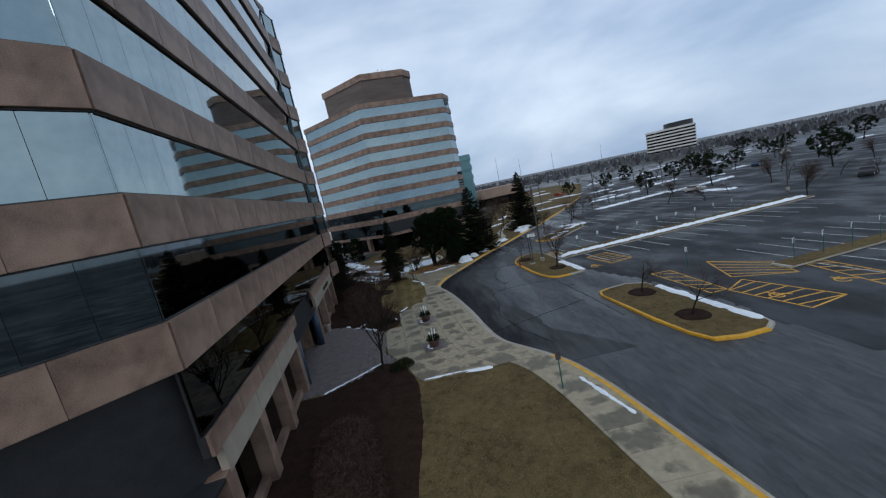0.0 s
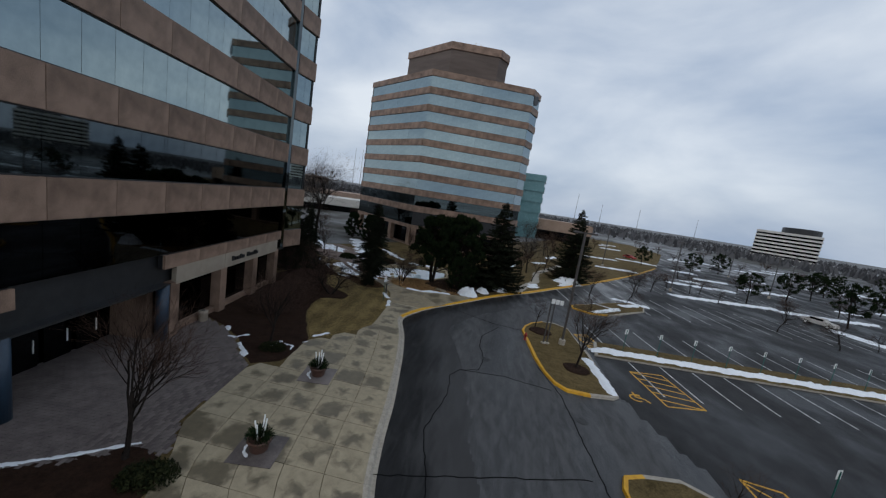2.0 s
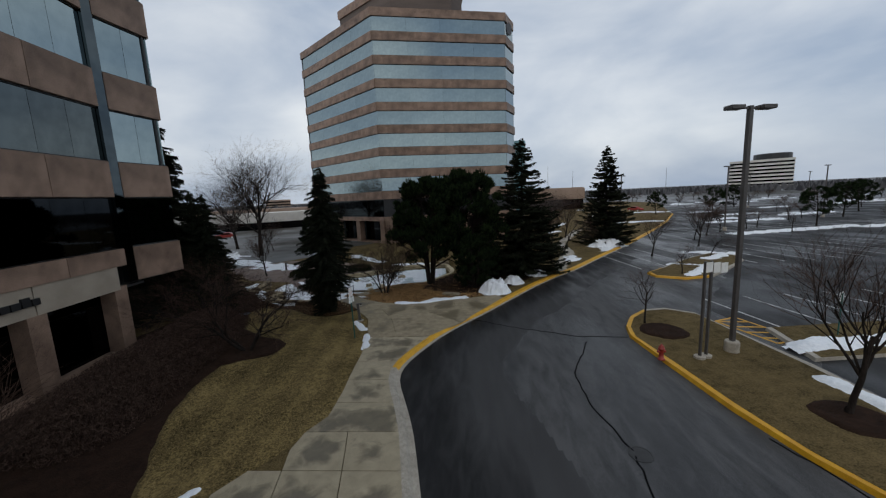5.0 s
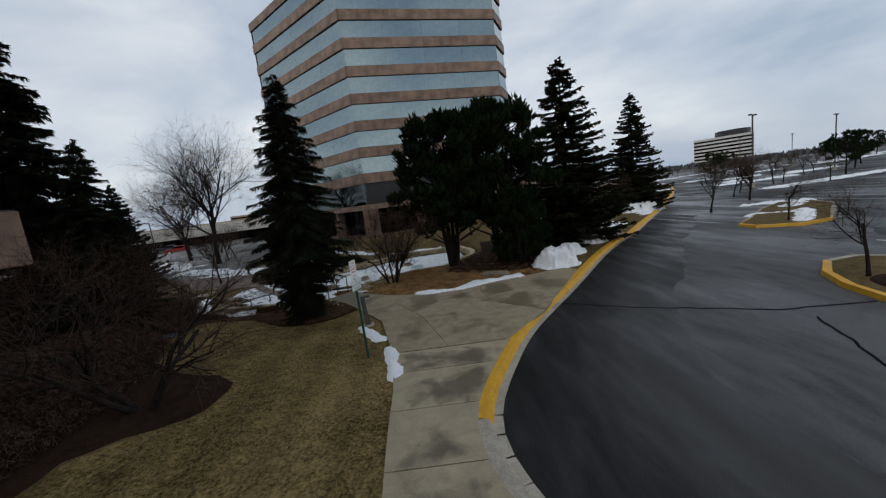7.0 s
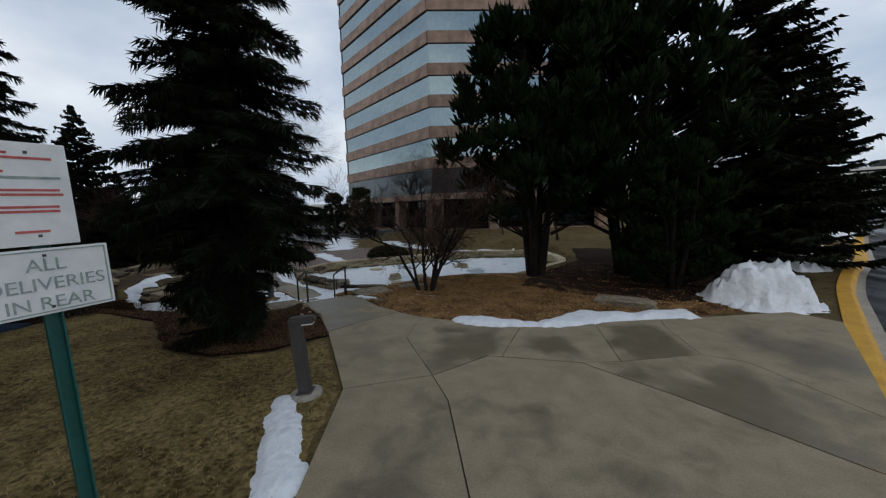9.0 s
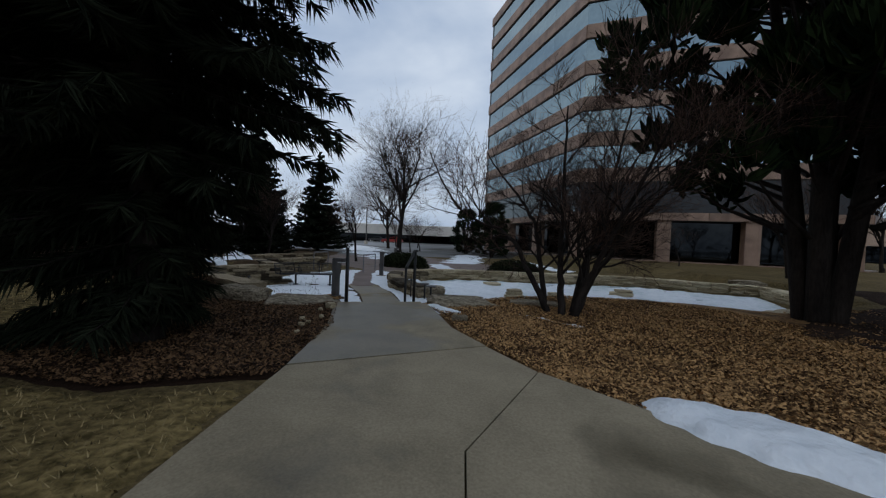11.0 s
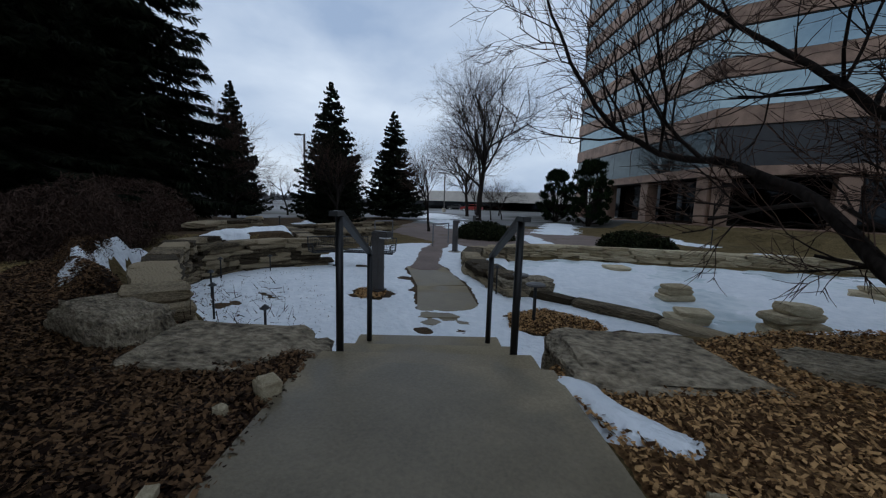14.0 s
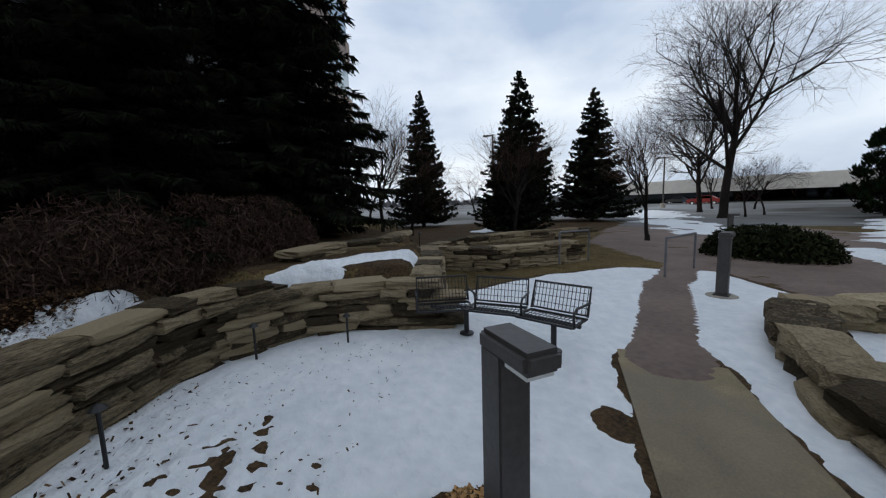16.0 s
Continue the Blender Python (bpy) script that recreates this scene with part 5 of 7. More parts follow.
def sealed_band():
    def test(X, Y):
        return np.minimum(np.minimum(X - kerb_x(Y) + 0.1, 4.6 + 0.5 * waves(X, Y, 150, 9) - (X - kerb_x(Y))), np.minimum(Y - 22, 76 - Y))
    ob = blanket("asphalt_patch", test, (-3, 20, 15, 76), 0.14, SEALED, "fresh black sealcoat along the kerb, worn grey in streaks", "asphalt", 0.0, base=ROAD_Z, ramp=0.3)
    n = len(ob.data.vertices)
    co = np.zeros(3 * n)
    ob.data.vertices.foreach_get("co", co)
    X, Y = co[0::3], co[1::3]
    worn = smoothstep((X - kerb_x(Y) - 1.2 - 0.5 * waves(X, Y, 151, 6)) / 3.0)
    worn = np.maximum(worn, np.maximum(smoothstep((27 - Y) / 5), smoothstep((Y - 70) / 6)))
    ob.data.attributes.new("worn", "FLOAT", "POINT").data.foreach_set("value", (1.5 * worn).astype(np.float32))
    s = Shape()
    for pts in ([(4.36, 36.27), (4.21, 38.46), (4.79, 39.52), (6.09, 40.03), (6.38, 42.11), (5.98, 44.65), (6.15, 46.7), (7.85, 50.12)], [(10.51, 42.69), (11.55, 38.97), (12.13, 31.62), (12.31, 26.29)], [(4.79, 39.52), (7.82, 39.93), (11.39, 39.27)], [(0.37, 54.45), (4.06, 52.04), (7.34, 50.47), (10.16, 50.17)], [(4.36, 36.27), (3.57, 32.43), (4.52, 28.2), (6.11, 24.62)], [(2.08, 28.96), (7.11, 30.43), (11.95, 31.8)]):
        rng = random.Random(len(pts))
        P = []
        for p, q in zip(pts, pts[1:]):
            n = max(2, int(math.hypot(q[0] - p[0], q[1] - p[1]) / 0.35))
            P += [(p[0] + (q[0] - p[0]) * i / n + rng.uniform(-0.05, 0.05), p[1] + (q[1] - p[1]) * i / n + rng.uniform(-0.05, 0.05)) for i in range(n)]
        for p, q in zip(P, P[1:]):
            s.prism(stroke(p, q, 0.05), ROAD_Z - 0.02, ROAD_Z + 0.011)
    tagged(part("crack_filler", s, TAR, None), "dark tar-filled cracks wandering across the drive", "asphalt", kind="structure")


sealed_band()
for x, y, r in ((6.54, 42.02, 0.33), (12.33, 36.45, 0.33), (2.64, 54.43, 0.2)):
    mh = thing("manhole", "round cast-iron manhole cover set in the asphalt", "manhole cover", Matrix.Translation((x, y, ROAD_Z)))
    part("rim", Shape().lathe([(r, -0.02), (r, 0.012), (r * 0.88, 0.012), (r * 0.88, -0.02)], 24), IRON, mh)
    part("cover", Shape().lathe([(r * 0.86, -0.02), (r * 0.86, 0.008), (r * 0.5, 0.012), (0.02, 0.012)], 24), IRON, mh)
# ---- vegetation ----
class Tubes:
    """Many thin tapered limbs in one array mesh."""

    def __init__(self):
        self.v, self.f, self.n = [], [], 0

    def limb(self, pts, radii, k):
        pts, radii = np.asarray(pts, float), np.asarray(radii, float)
        d = np.gradient(pts, axis=0)
        d /= np.linalg.norm(d, axis=1, keepdims=True) + 1e-9
        ref = np.array([0.31, 0.17, 0.93]) if abs(d[0][2]) < 0.9 else np.array([0.93, 0.17, 0.31])
        a = np.cross(d, ref)
        a /= np.linalg.norm(a, axis=1, keepdims=True) + 1e-9
        b = np.cross(d, a)
        t = np.arange(k) * 2 * np.pi / k
        ring = pts[:, None] + radii[:, None, None] * (np.cos(t)[None, :, None] * a[:, None] + np.sin(t)[None, :, None] * b[:, None])
        m = len(pts)
        idx = self.n + np.arange(m * k).reshape(m, k)
        self.f.append(np.stack([idx[:-1], np.roll(idx[:-1], -1, 1), np.roll(idx[1:], -1, 1), idx[1:]], -1).reshape(-1, 4))
        self.v.append(ring.reshape(-1, 3))
        self.n += m * k

    def mesh(self, name):
        return np_mesh(name, np.concatenate(self.v), np.concatenate(self.f), True)


def grow(rng, tubes, thin, p, d, length, r, level, top, up, spread, kids, wiggle):
    """One limb with its children."""
    n = 5 if level < 2 else 4 if level < top - 1 else 3
    pts = [p]
    for i in range(n - 1):
        d = d + rng.normal(0, wiggle, 3) + np.array([0, 0, up])
        d = d / np.linalg.norm(d)
        pts.append(pts[-1] + d * length / (n - 1))
    end = r * (0.62 if level < top else 0.4)
    (tubes if level < top - 1 else thin).limb(pts, np.linspace(r, end, n), 7 if level == 0 else 5 if level < 2 else 3)
    if level >= top:
        return
    pts = np.array(pts)
    for i in range(kids[level]):
        t = rng.uniform(0.35, 1.0) if level else rng.uniform(0.45, 1.0)
        s = t * (n - 1)
        j = min(int(s), n - 2)
        q = pts[j] + (pts[j + 1] - pts[j]) * (s - j)
        base = pts[j + 1] - pts[j]
        base /= np.linalg.norm(base)
        side = rng.normal(0, 1, 3)
        side -= base * side.dot(base)
        side /= np.linalg.norm(side) + 1e-9
        a = spread * rng.uniform(0.7, 1.25)
        nd = base * math.cos(a) + side * math.sin(a)
        grow(rng, tubes, thin, q, nd, length * rng.uniform(0.55, 0.82), max(r * (1 - 0.45 * t) * rng.uniform(0.5, 0.68), 0.0035), level + 1, top, up, spread, kids, wiggle)


def bare_tree_meshes(name, seed, height, stems=1, top=5, kids=(5, 5, 4, 4, 3), spread=0.62, up=0.07, wiggle=0.10, r=None, first=0.42, fork=0.0, splay=0.35):
    rng = np.random.RandomState(seed)
    tubes, thin = Tubes(), Tubes()
    r = r or height * 0.016
    for s in range(stems):
        if stems > 1:
            a = 2 * math.pi * s / stems + rng.uniform(-0.4, 0.4)
            d = np.array([math.cos(a) * splay, math.sin(a) * splay, 1.0])
            p = np.array([math.cos(a) * 0.1, math.sin(a) * 0.1, -0.1])
        else:
            d, p = np.array([rng.normal(0, 0.05), rng.normal(0, 0.05), 1.0]), np.array([0, 0, -0.1])
            tubes.limb([(0, 0, -0.15), (0, 0, 0.25)], [r * 1.5, r * 1.02], 8)
        grow(rng, tubes, thin, p, d / np.linalg.norm(d), height * first, r, 0, top, up, spread, kids, wiggle)
    return tubes.mesh(name + "_limbs"), thin.mesh(name + "_twigs")


def tree(meshes, x, y, scale, rz, label, group="", z=None, bark=None, twig=None, name="bare_tree", category="tree"):
    zz = ground_at(x, y) if z is None else z
    t = thing(name, label, category, Matrix.Translation((x, y, zz)) @ pose(0, 0, 0, 0, 0, rz) @ Matrix.Diagonal((scale, scale, scale, 1)), group)
    put("trunk", meshes[0], bark or BARK, t)
    put("crown", meshes[1], twig or TWIG, t)
    return t


def spruce_mesh(seed, height, radius, whorls=34, per=11, droop=0.25, tuft=0.16, dens=1.0, low=0.04, ragged=0.18, lift=0.0, hang=0.6, power=0.85, skirt=0.0, fine=1.0, side_most=0.28, waist=1.0):
    """Needle sprays on drooping boughs; trunk and boughs apart."""
    rng = np.random.RandomState(seed)
    wood = Tubes()
    wood.limb([(0, 0, -0.2), (0.02, 0.01, height * 0.4), (0, 0.02, height * 0.97)], [height * 0.018, height * 0.012, 0.015], 8)
    T = []
    for w in range(whorls):
        f0 = w / whorls
        for b in range(max(4, int(per * (0.45 + 0.55 * (1 - f0))))):
            f = min(max(f0 + rng.uniform(-0.9, 0.9) / whorls, 0), 0.995)
            z = height * (low + (0.985 - low) * f)
            reach = (radius * (1 - f) ** power + 0.10) * min(1.0, waist + (1 - waist) * z / 3.4)
            a = rng.uniform(0, 2 * np.pi)
            if skirt:
                tip = z - 0.34 * reach
                bare = min(1.0, max(0.22, 0.25 + 0.75 * (tip - 0.35) / 1.5))
                near = 0.5 + 0.5 * math.cos(a - skirt)
                reach *= bare * near + (1 - near) * max(bare, 0.7)
            L = reach * rng.uniform(1 - 2 * ragged, 1 + ragged * 0.6)
            n = max(3, int(L / 0.35) + 2)
            s = np.linspace(0, 1, n)
            dip = -droop * L * s ** 1.4 + (0.16 * L + lift * L) * s ** 3
            px, py = np.cos(a) * L * s, np.sin(a) * L * s
            pts = np.stack([px, py, z + dip], 1)
            wood.limb(pts, np.linspace(0.012 + 0.012 * L, 0.005, n), 3)
            m = max(5, int(L * 13 * dens))
            u = rng.uniform(0.15, 1.0, m)
            c = np.stack([np.interp(u, s, pts[:, k]) for k in range(3)], 1)
            side = np.array([-np.sin(a), np.cos(a), 0.0])
            out = np.array([np.cos(a), np.sin(a), 0.0])
            sg = rng.choice([-1, 1], m)
            wide = rng.uniform(0.1, 1.0, m) * np.minimum(side_most, 0.5 * (1.05 - u) * L + 0.06)
            tip = c + side * (sg * wide)[:, None] + out * (wide * 0.8)[:, None] + np.array([0, 0, -1.0]) * (rng.uniform(0.0, hang, m) * tuft)[:, None]
            T.append(np.concatenate([c, tip], 1))
    T = np.concatenate(T)
    m = len(T)
    c, tip = T[:, :3], T[:, 3:]
    ax = tip - c
    ln = np.linalg.norm(ax, axis=1, keepdims=True) + 1e-6
    ax /= ln
    rnd = rng.normal(0, 1, (m, 3))
    w1 = np.cross(ax, rnd)
    w1 /= np.linalg.norm(w1, axis=1, keepdims=True) + 1e-9
    w2 = np.cross(ax, w1)
    hw = rng.uniform(0.030, 0.055, (m, 1)) * (tuft / 0.16) * fine
    end = tip + ax * rng.uniform(0.05, 0.14, (m, 1)) * (side_most / 0.28)
    V, F = [], []
    for q in (w1, w2):
        V += [c - q * hw * 0.5, c + (ln * 0.55) * ax + q * hw, end, c + (ln * 0.55) * ax - q * hw]
    V = np.stack(V, 1).reshape(-1, 3)
    base = np.arange(m)[:, None] * 8
    F = np.concatenate([base + np.array([[0, 1, 2, 3]]), base + np.array([[4, 5, 6, 7]])])
    return wood.mesh("boughs"), np_mesh("needles", V, F)


def pine_mesh(seed, height, radius, clumps=150, stems=3, needles=60, low=0.28, squash=1.0):
    """Bushy pine: several stems, round clumps of needles."""
    rng = np.random.RandomState(seed)
    wood = Tubes()
    cs = []
    for s in range(stems):
        a = 2 * math.pi * s / stems + rng.uniform(-0.5, 0.5)
        top = np.array([math.cos(a) * radius * 0.35, math.sin(a) * radius * 0.35, height * rng.uniform(0.8, 0.95)])
        wood.limb([(0.15 * math.cos(a), 0.15 * math.sin(a), -0.2), tuple(top * 0.5 + rng.normal(0, 0.12, 3)), tuple(top)], [0.13, 0.09, 0.03], 6)
    for i in range(clumps):
        f = rng.uniform(0, 1) ** 0.8
        z = height * (low + (1 - low) * f)
        reach = radius * math.sqrt(max(0.03, 1 - max(0, (f - 0.25) / 0.78) ** 2)) * (0.75 + 0.25 * min(1, f * 4)) * rng.uniform(0.45, 1.08)
        a = rng.uniform(0, 2 * np.pi)
        c = np.array([math.cos(a) * reach, math.sin(a) * reach, z])
        start = np.array([0.2 * c[0], 0.2 * c[1], max(0.3, z - reach * 0.5)])
        wood.limb([start, start * 0.4 + c * 0.6 + np.array([0, 0, -0.1]), c], [0.04, 0.025, 0.01], 4)
        cs.append((c, rng.uniform(0.32, 0.58)))
    V = []
    for c, r in cs:
        d = rng.normal(0, 1, (needles, 3))
        d[:, 2] += 0.35
        d /= np.linalg.norm(d, axis=1, keepdims=True)
        p = c + d * (r * rng.uniform(0.15, 0.75, (needles, 1)))
        up = d * 0.6 + np.array([0, 0, 0.7])
        up /= np.linalg.norm(up, axis=1, keepdims=True)
        q = np.cross(up, rng.normal(0, 1, (needles, 3)))
        q /= np.linalg.norm(q, axis=1, keepdims=True) + 1e-9
        L, W = rng.uniform(0.16, 0.30, (needles, 1)), rng.uniform(0.035, 0.065, (needles, 1))
        q2 = np.cross(up, q)
        for k in (q, q2):
            V.append(np.stack([p - up * L * 0.3, p + k * W + up * L * 0.2, p + up * L, p - k * W + up * L * 0.2], 1))
    V = np.concatenate(V).reshape(-1, 3)
    return wood.mesh("boughs"), np_mesh("needles", V, np.arange(len(V)).reshape(-1, 4))


def conifer(meshes, x, y, scale, rz, label, needles=None, z=None, group="", wide=1.0, name="spruce", lean=(0, 0)):
    zz = ground_at(x, y) if z is None else z
    t = thing(name, label, "conifer", Matrix.Translation((x, y, zz)) @ pose(0, 0, 0, lean[0], lean[1], rz) @ Matrix.Diagonal((scale * wide, scale * wide, scale, 1)), group)
    put("trunk", meshes[0], BARK, t)
    put("crown", meshes[1], needles or NEEDLE, t)
    return t


SPRUCE_A = spruce_mesh(1, 8.8, 2.2, whorls=56, per=15, droop=0.42, tuft=0.15, dens=9.0, hang=1.0, low=0.04, ragged=0.22, power=0.7, skirt=0.6, fine=0.26, side_most=0.2, waist=0.62)
SPRUCE_B = spruce_mesh(2, 10.5, 2.9, whorls=54, per=15, droop=0.34, tuft=0.18, dens=6.0, hang=0.8, low=0.02, power=0.72, fine=0.42, side_most=0.24, ragged=0.2)
SPRUCE_C = spruce_mesh(3, 12.0, 3.7, whorls=48, per=14, droop=0.24, tuft=0.26, dens=3.0, low=0.03, lift=0.1, power=0.75, fine=0.62, ragged=0.24)
SPRUCE_D = spruce_mesh(4, 10.0, 3.1, whorls=44, per=15, droop=0.2, tuft=0.28, dens=1.2, low=0.05, lift=0.12, power=0.85)
conifer(SPRUCE_A, -7.35, 55.15, 1.1, 0, "tall dark spruce with drooping boughs beside the path")
conifer(SPRUCE_B, -19.8, 57.2, 1.36, 0, "tall dark spruce standing behind the bare shrubs", wide=0.85)
conifer(SPRUCE_B, -15.7, 55.6, 0.8, 130, "dark spruce near the garden wall", wide=0.95)
conifer(SPRUCE_B, -21.0, 53.0, 1.1, 220, "dark spruce standing behind the bare shrubs")
conifer(SPRUCE_D, -25.9, 67.0, 0.6, 200, "small dark spruce beyond the terrace walls")
conifer(SPRUCE_C, 7.0, 65.0, 1.02, 0, "tall dense spruce beside the fire lane", wide=1.12)
conifer(SPRUCE_C, 21.0, 82.0, 1.1, 90, "dense spruce beside the far kerb", wide=1.0)
conifer(SPRUCE_D, -35.4, 64.0, 1.0, 10, "dark spruce at the garden's edge", group="spruces beyond the garden", wide=0.8)
conifer(SPRUCE_D, -36.9, 72.5, 1.24, 80, "dark spruce at the garden's edge", group="spruces beyond the garden")
conifer(SPRUCE_D, -33.6, 77.1, 1.02, 160, "dark spruce at the garden's edge", group="spruces beyond the garden")
PINE = pine_mesh(6, 7.6, 2.7, 190, 4, 80, 0.26)
PINE2 = pine_mesh(7, 6.4, 2.2, 130, 3, 70, 0.05)
conifer(PINE, -1.2, 62.0, 1.14, 0, "spreading multi-stemmed dark pine above the snow", NEEDLE_PINE, name="pine")
conifer(PINE, 1.9, 62.6, 1.2, 120, "spreading multi-stemmed dark pine above the snow", NEEDLE_PINE, name="pine")
conifer(PINE2, 2.45, 60.14, 0.64, 0, "low bushy evergreen beside the snow pile", NEEDLE_PINE, wide=1.05, name="yew")
conifer(PINE2, 3.38, 62.73, 0.61, 50, "low bushy evergreen behind the snow pile", NEEDLE_PINE, wide=1.1, name="yew")
conifer(PINE2, -19.21, 87.73, 0.86, 0, "low dark pine in front of the tower", NEEDLE_PINE, name="pine")
conifer(PINE2, -24.14, 91.03, 0.82, 70, "low dark pine in front of the tower", NEEDLE_PINE, name="pine")

def clump_meshes():
    """Several leaning stems from one stool, the lowest arching far out to one side."""
    rng = np.random.RandomState(11)
    tubes, thin = Tubes(), Tubes()
    # each stem: east, north and up steps from the stool, and its foot radius
    stems = (([0.1, -0.15, -0.45, -0.75, -1.25, -1.8, -2.2, -2.5, -2.7], [0.05, 0.15, 0.3, 0.6, 0.95, 1.15, 1.0, 0.7, 0.5], [-0.1, 0.3, 0.68, 1.08, 1.36, 1.5, 1.75, 2.3, 2.9], 0.056),
             ([0.35, 0.5, 0.66, 0.98, 1.26, 1.54], [0.02, 0.02, 0.02, -0.15, -0.35, -0.5], [-0.1, 0.35, 0.75, 1.4, 2.0, 2.6], 0.06), ([0.25, 0.2, 0.15, 0.14, 0.07, 0.05], [0.02, 0.06, 0.11, 0.21, 0.41, 0.5], [-0.1, 0.4, 0.85, 1.7, 2.65, 3.4], 0.062),
             ([0.0, -0.12, -0.25, -0.45, -0.8, -1.3, -1.8], [0.1, 0.22, 0.37, 0.64, 0.87, 1.1, 1.3], [-0.1, 0.4, 0.85, 1.47, 1.9, 2.4, 3.0], 0.052), ([0.4, 0.45, 0.5, 0.62, 0.82, 0.92], [0.13, 0.28, 0.43, 0.72, 1.0, 1.2], [-0.1, 0.4, 0.8, 1.7, 2.7, 3.5], 0.052),
             ([0.4, 0.6, 0.95, 1.5, 2.2, 2.5], [0.03, 0.2, 0.41, 0.72, 0.94, 1.04], [-0.1, 0.6, 1.2, 2.0, 2.5, 2.9], 0.05), ([0.3, 0.45, 0.75, 1.1], [0.2, 0.5, 0.9, 1.4], [-0.1, 0.9, 1.8, 2.8], 0.045))
    for s, f, z, r in stems:
        pts = np.stack([s, f, z], 1)
        u = np.linspace(0, len(pts) - 1, 4 * len(pts))
        P = np.stack([np.interp(u, range(len(pts)), pts[:, k]) for k in range(3)], 1)
        P[1:-1] = (P[:-2] + P[1:-1] * 2 + P[2:]) / 4
        P += rng.normal(0, 0.008, P.shape)
        R = np.linspace(r, 0.012, len(P))
        tubes.limb(P, R, 7)
        for k in range(15):
            j = int(rng.uniform(0.28, 1.0) * (len(P) - 2))
            base = P[j + 1] - P[j]
            base /= np.linalg.norm(base)
            side = rng.normal(0, 1, 3) + np.array([0, 0, 0.5])
            side -= base * side.dot(base)
            side /= np.linalg.norm(side)
            a = rng.uniform(0.5, 1.0)
            grow(rng, tubes, thin, P[j], base * math.cos(a) + side * math.sin(a), rng.uniform(0.5, 1.05), R[j] * rng.uniform(0.4, 0.6), 1, 4, 0.04, 0.62, (0, 5, 4, 3), 0.15)
    return tubes.mesh("clump_limbs"), thin.mesh("clump_twigs")


CLUMP = clump_meshes()
tree(CLUMP, -4.85, 59.4, 1.0, 0, "bare multi-stemmed tree rising from the chip bed")
WIDE = bare_tree_meshes("wide", 12, 5.0, stems=4, top=4, kids=(5, 5, 5, 4), spread=0.75, up=0.015, r=0.085, first=0.5, splay=0.8, wiggle=0.16)
tree(WIDE, -9.2, 48.9, 0.9, 0, "low spreading bare crab tree on the lawn")
tree(WIDE, -13.9, 52.3, 1.0, 140, "low spreading bare crab tree behind the hedge")
TWIG_GREY = mat("grey_twigs", (0.06, 0.05, 0.046), (0.16, 0.14, 0.13), rough=0.95, scale=3, fine=20, bump=0.0, island=0.4, spec=0.08)
TALL = bare_tree_meshes("tall", 13, 13.0, top=5, kids=(12, 6, 5, 4, 3), spread=0.8, up=0.06, r=0.22, first=0.42, wiggle=0.06)
tree(TALL, -29.85, 85.34, 1.38, 0, "tall bare shade tree with a full rounded crown", twig=TWIG_GREY)
tree(TALL, -39.86, 94.67, 1.15, 100, "tall bare shade tree with a full rounded crown", bark=BARK_PALE, twig=BARK_PALE)
MED = bare_tree_meshes("medium", 14, 5.4, top=4, kids=(8, 6, 5, 4), spread=0.6, up=0.09, r=0.085, first=0.46, wiggle=0.09)
MED2 = bare_tree_meshes("medium_b", 15, 4.8, top=4, kids=(6, 5, 4, 3), spread=0.8, up=0.03, r=0.075, first=0.5, wiggle=0.13)
tree(MED, -6.8, 26.7, 1.2, 30, "bare young tree in the bed beside the forecourt")
tree(MED, -7.9, 37.1, 0.98, 70, "bare young tree in the mulched bed")
tree(MED, 13.54, 43.55, 1.12, 0, "bare rounded tree on the kerbed island")
tree(MED2, 15.84, 29.99, 0.86, 45, "bare young tree in a mulch ring", group="island trees")
tree(MED2, 15.82, 24.15, 0.87, 120, "bare young tree in a mulch ring", group="island trees")
tree(MED2, 11.36, 51.66, 0.77, 200, "bare young tree in a mulch ring", group="island trees")
for x, y, r in ((13.53, 43.36, 1.0), (15.84, 29.99, 1.1), (15.82, 24.15, 1.1), (11.72, 50.53, 1.1), (-8.9, 49.3, 1.25)):
    base = 0.03 if x > 0 else None
    blanket("mulch_ring", lambda X, Y, x=x, y=y, r=r: r - np.hypot(X - x, Y - y) + 0.08 * waves(X, Y, 5, 1), (x - 1.6, x + 1.6, y - 1.6, y + 1.6), 0.1, MULCH, "ring of dark mulch round a trunk", "mulch", 0.06, base=base)
tree(TALL, 13.3, 82.1, 0.62, 40, "bare brown shade tree beside the far walk")
for k, (x, y, sc) in enumerate(((17.6, 89.0, 1.3), (23.7, 87.1, 1.1), (10.5, 96.0, 1.5), (15.2, 104.0, 1.6), (20.6, 112.0, 1.4), (25.0, 122.0, 1.6), (17.0, 128.0, 1.7), (29.0, 136.0, 1.5), (12.8, 118.0, 1.6))):
    tree((MED, MED2)[k % 2], x, y, sc, 61 * k, "bare brown tree beside the far walk", group="trees by the far walk")
tree(MED2, 19.75, 62.63, 0.69, 10, "slender bare tree on the far island", group="far island trees", z=0)
tree(MED2, 26.47, 69.38, 0.71, 90, "slender bare tree on the far island", group="far island trees", z=0)
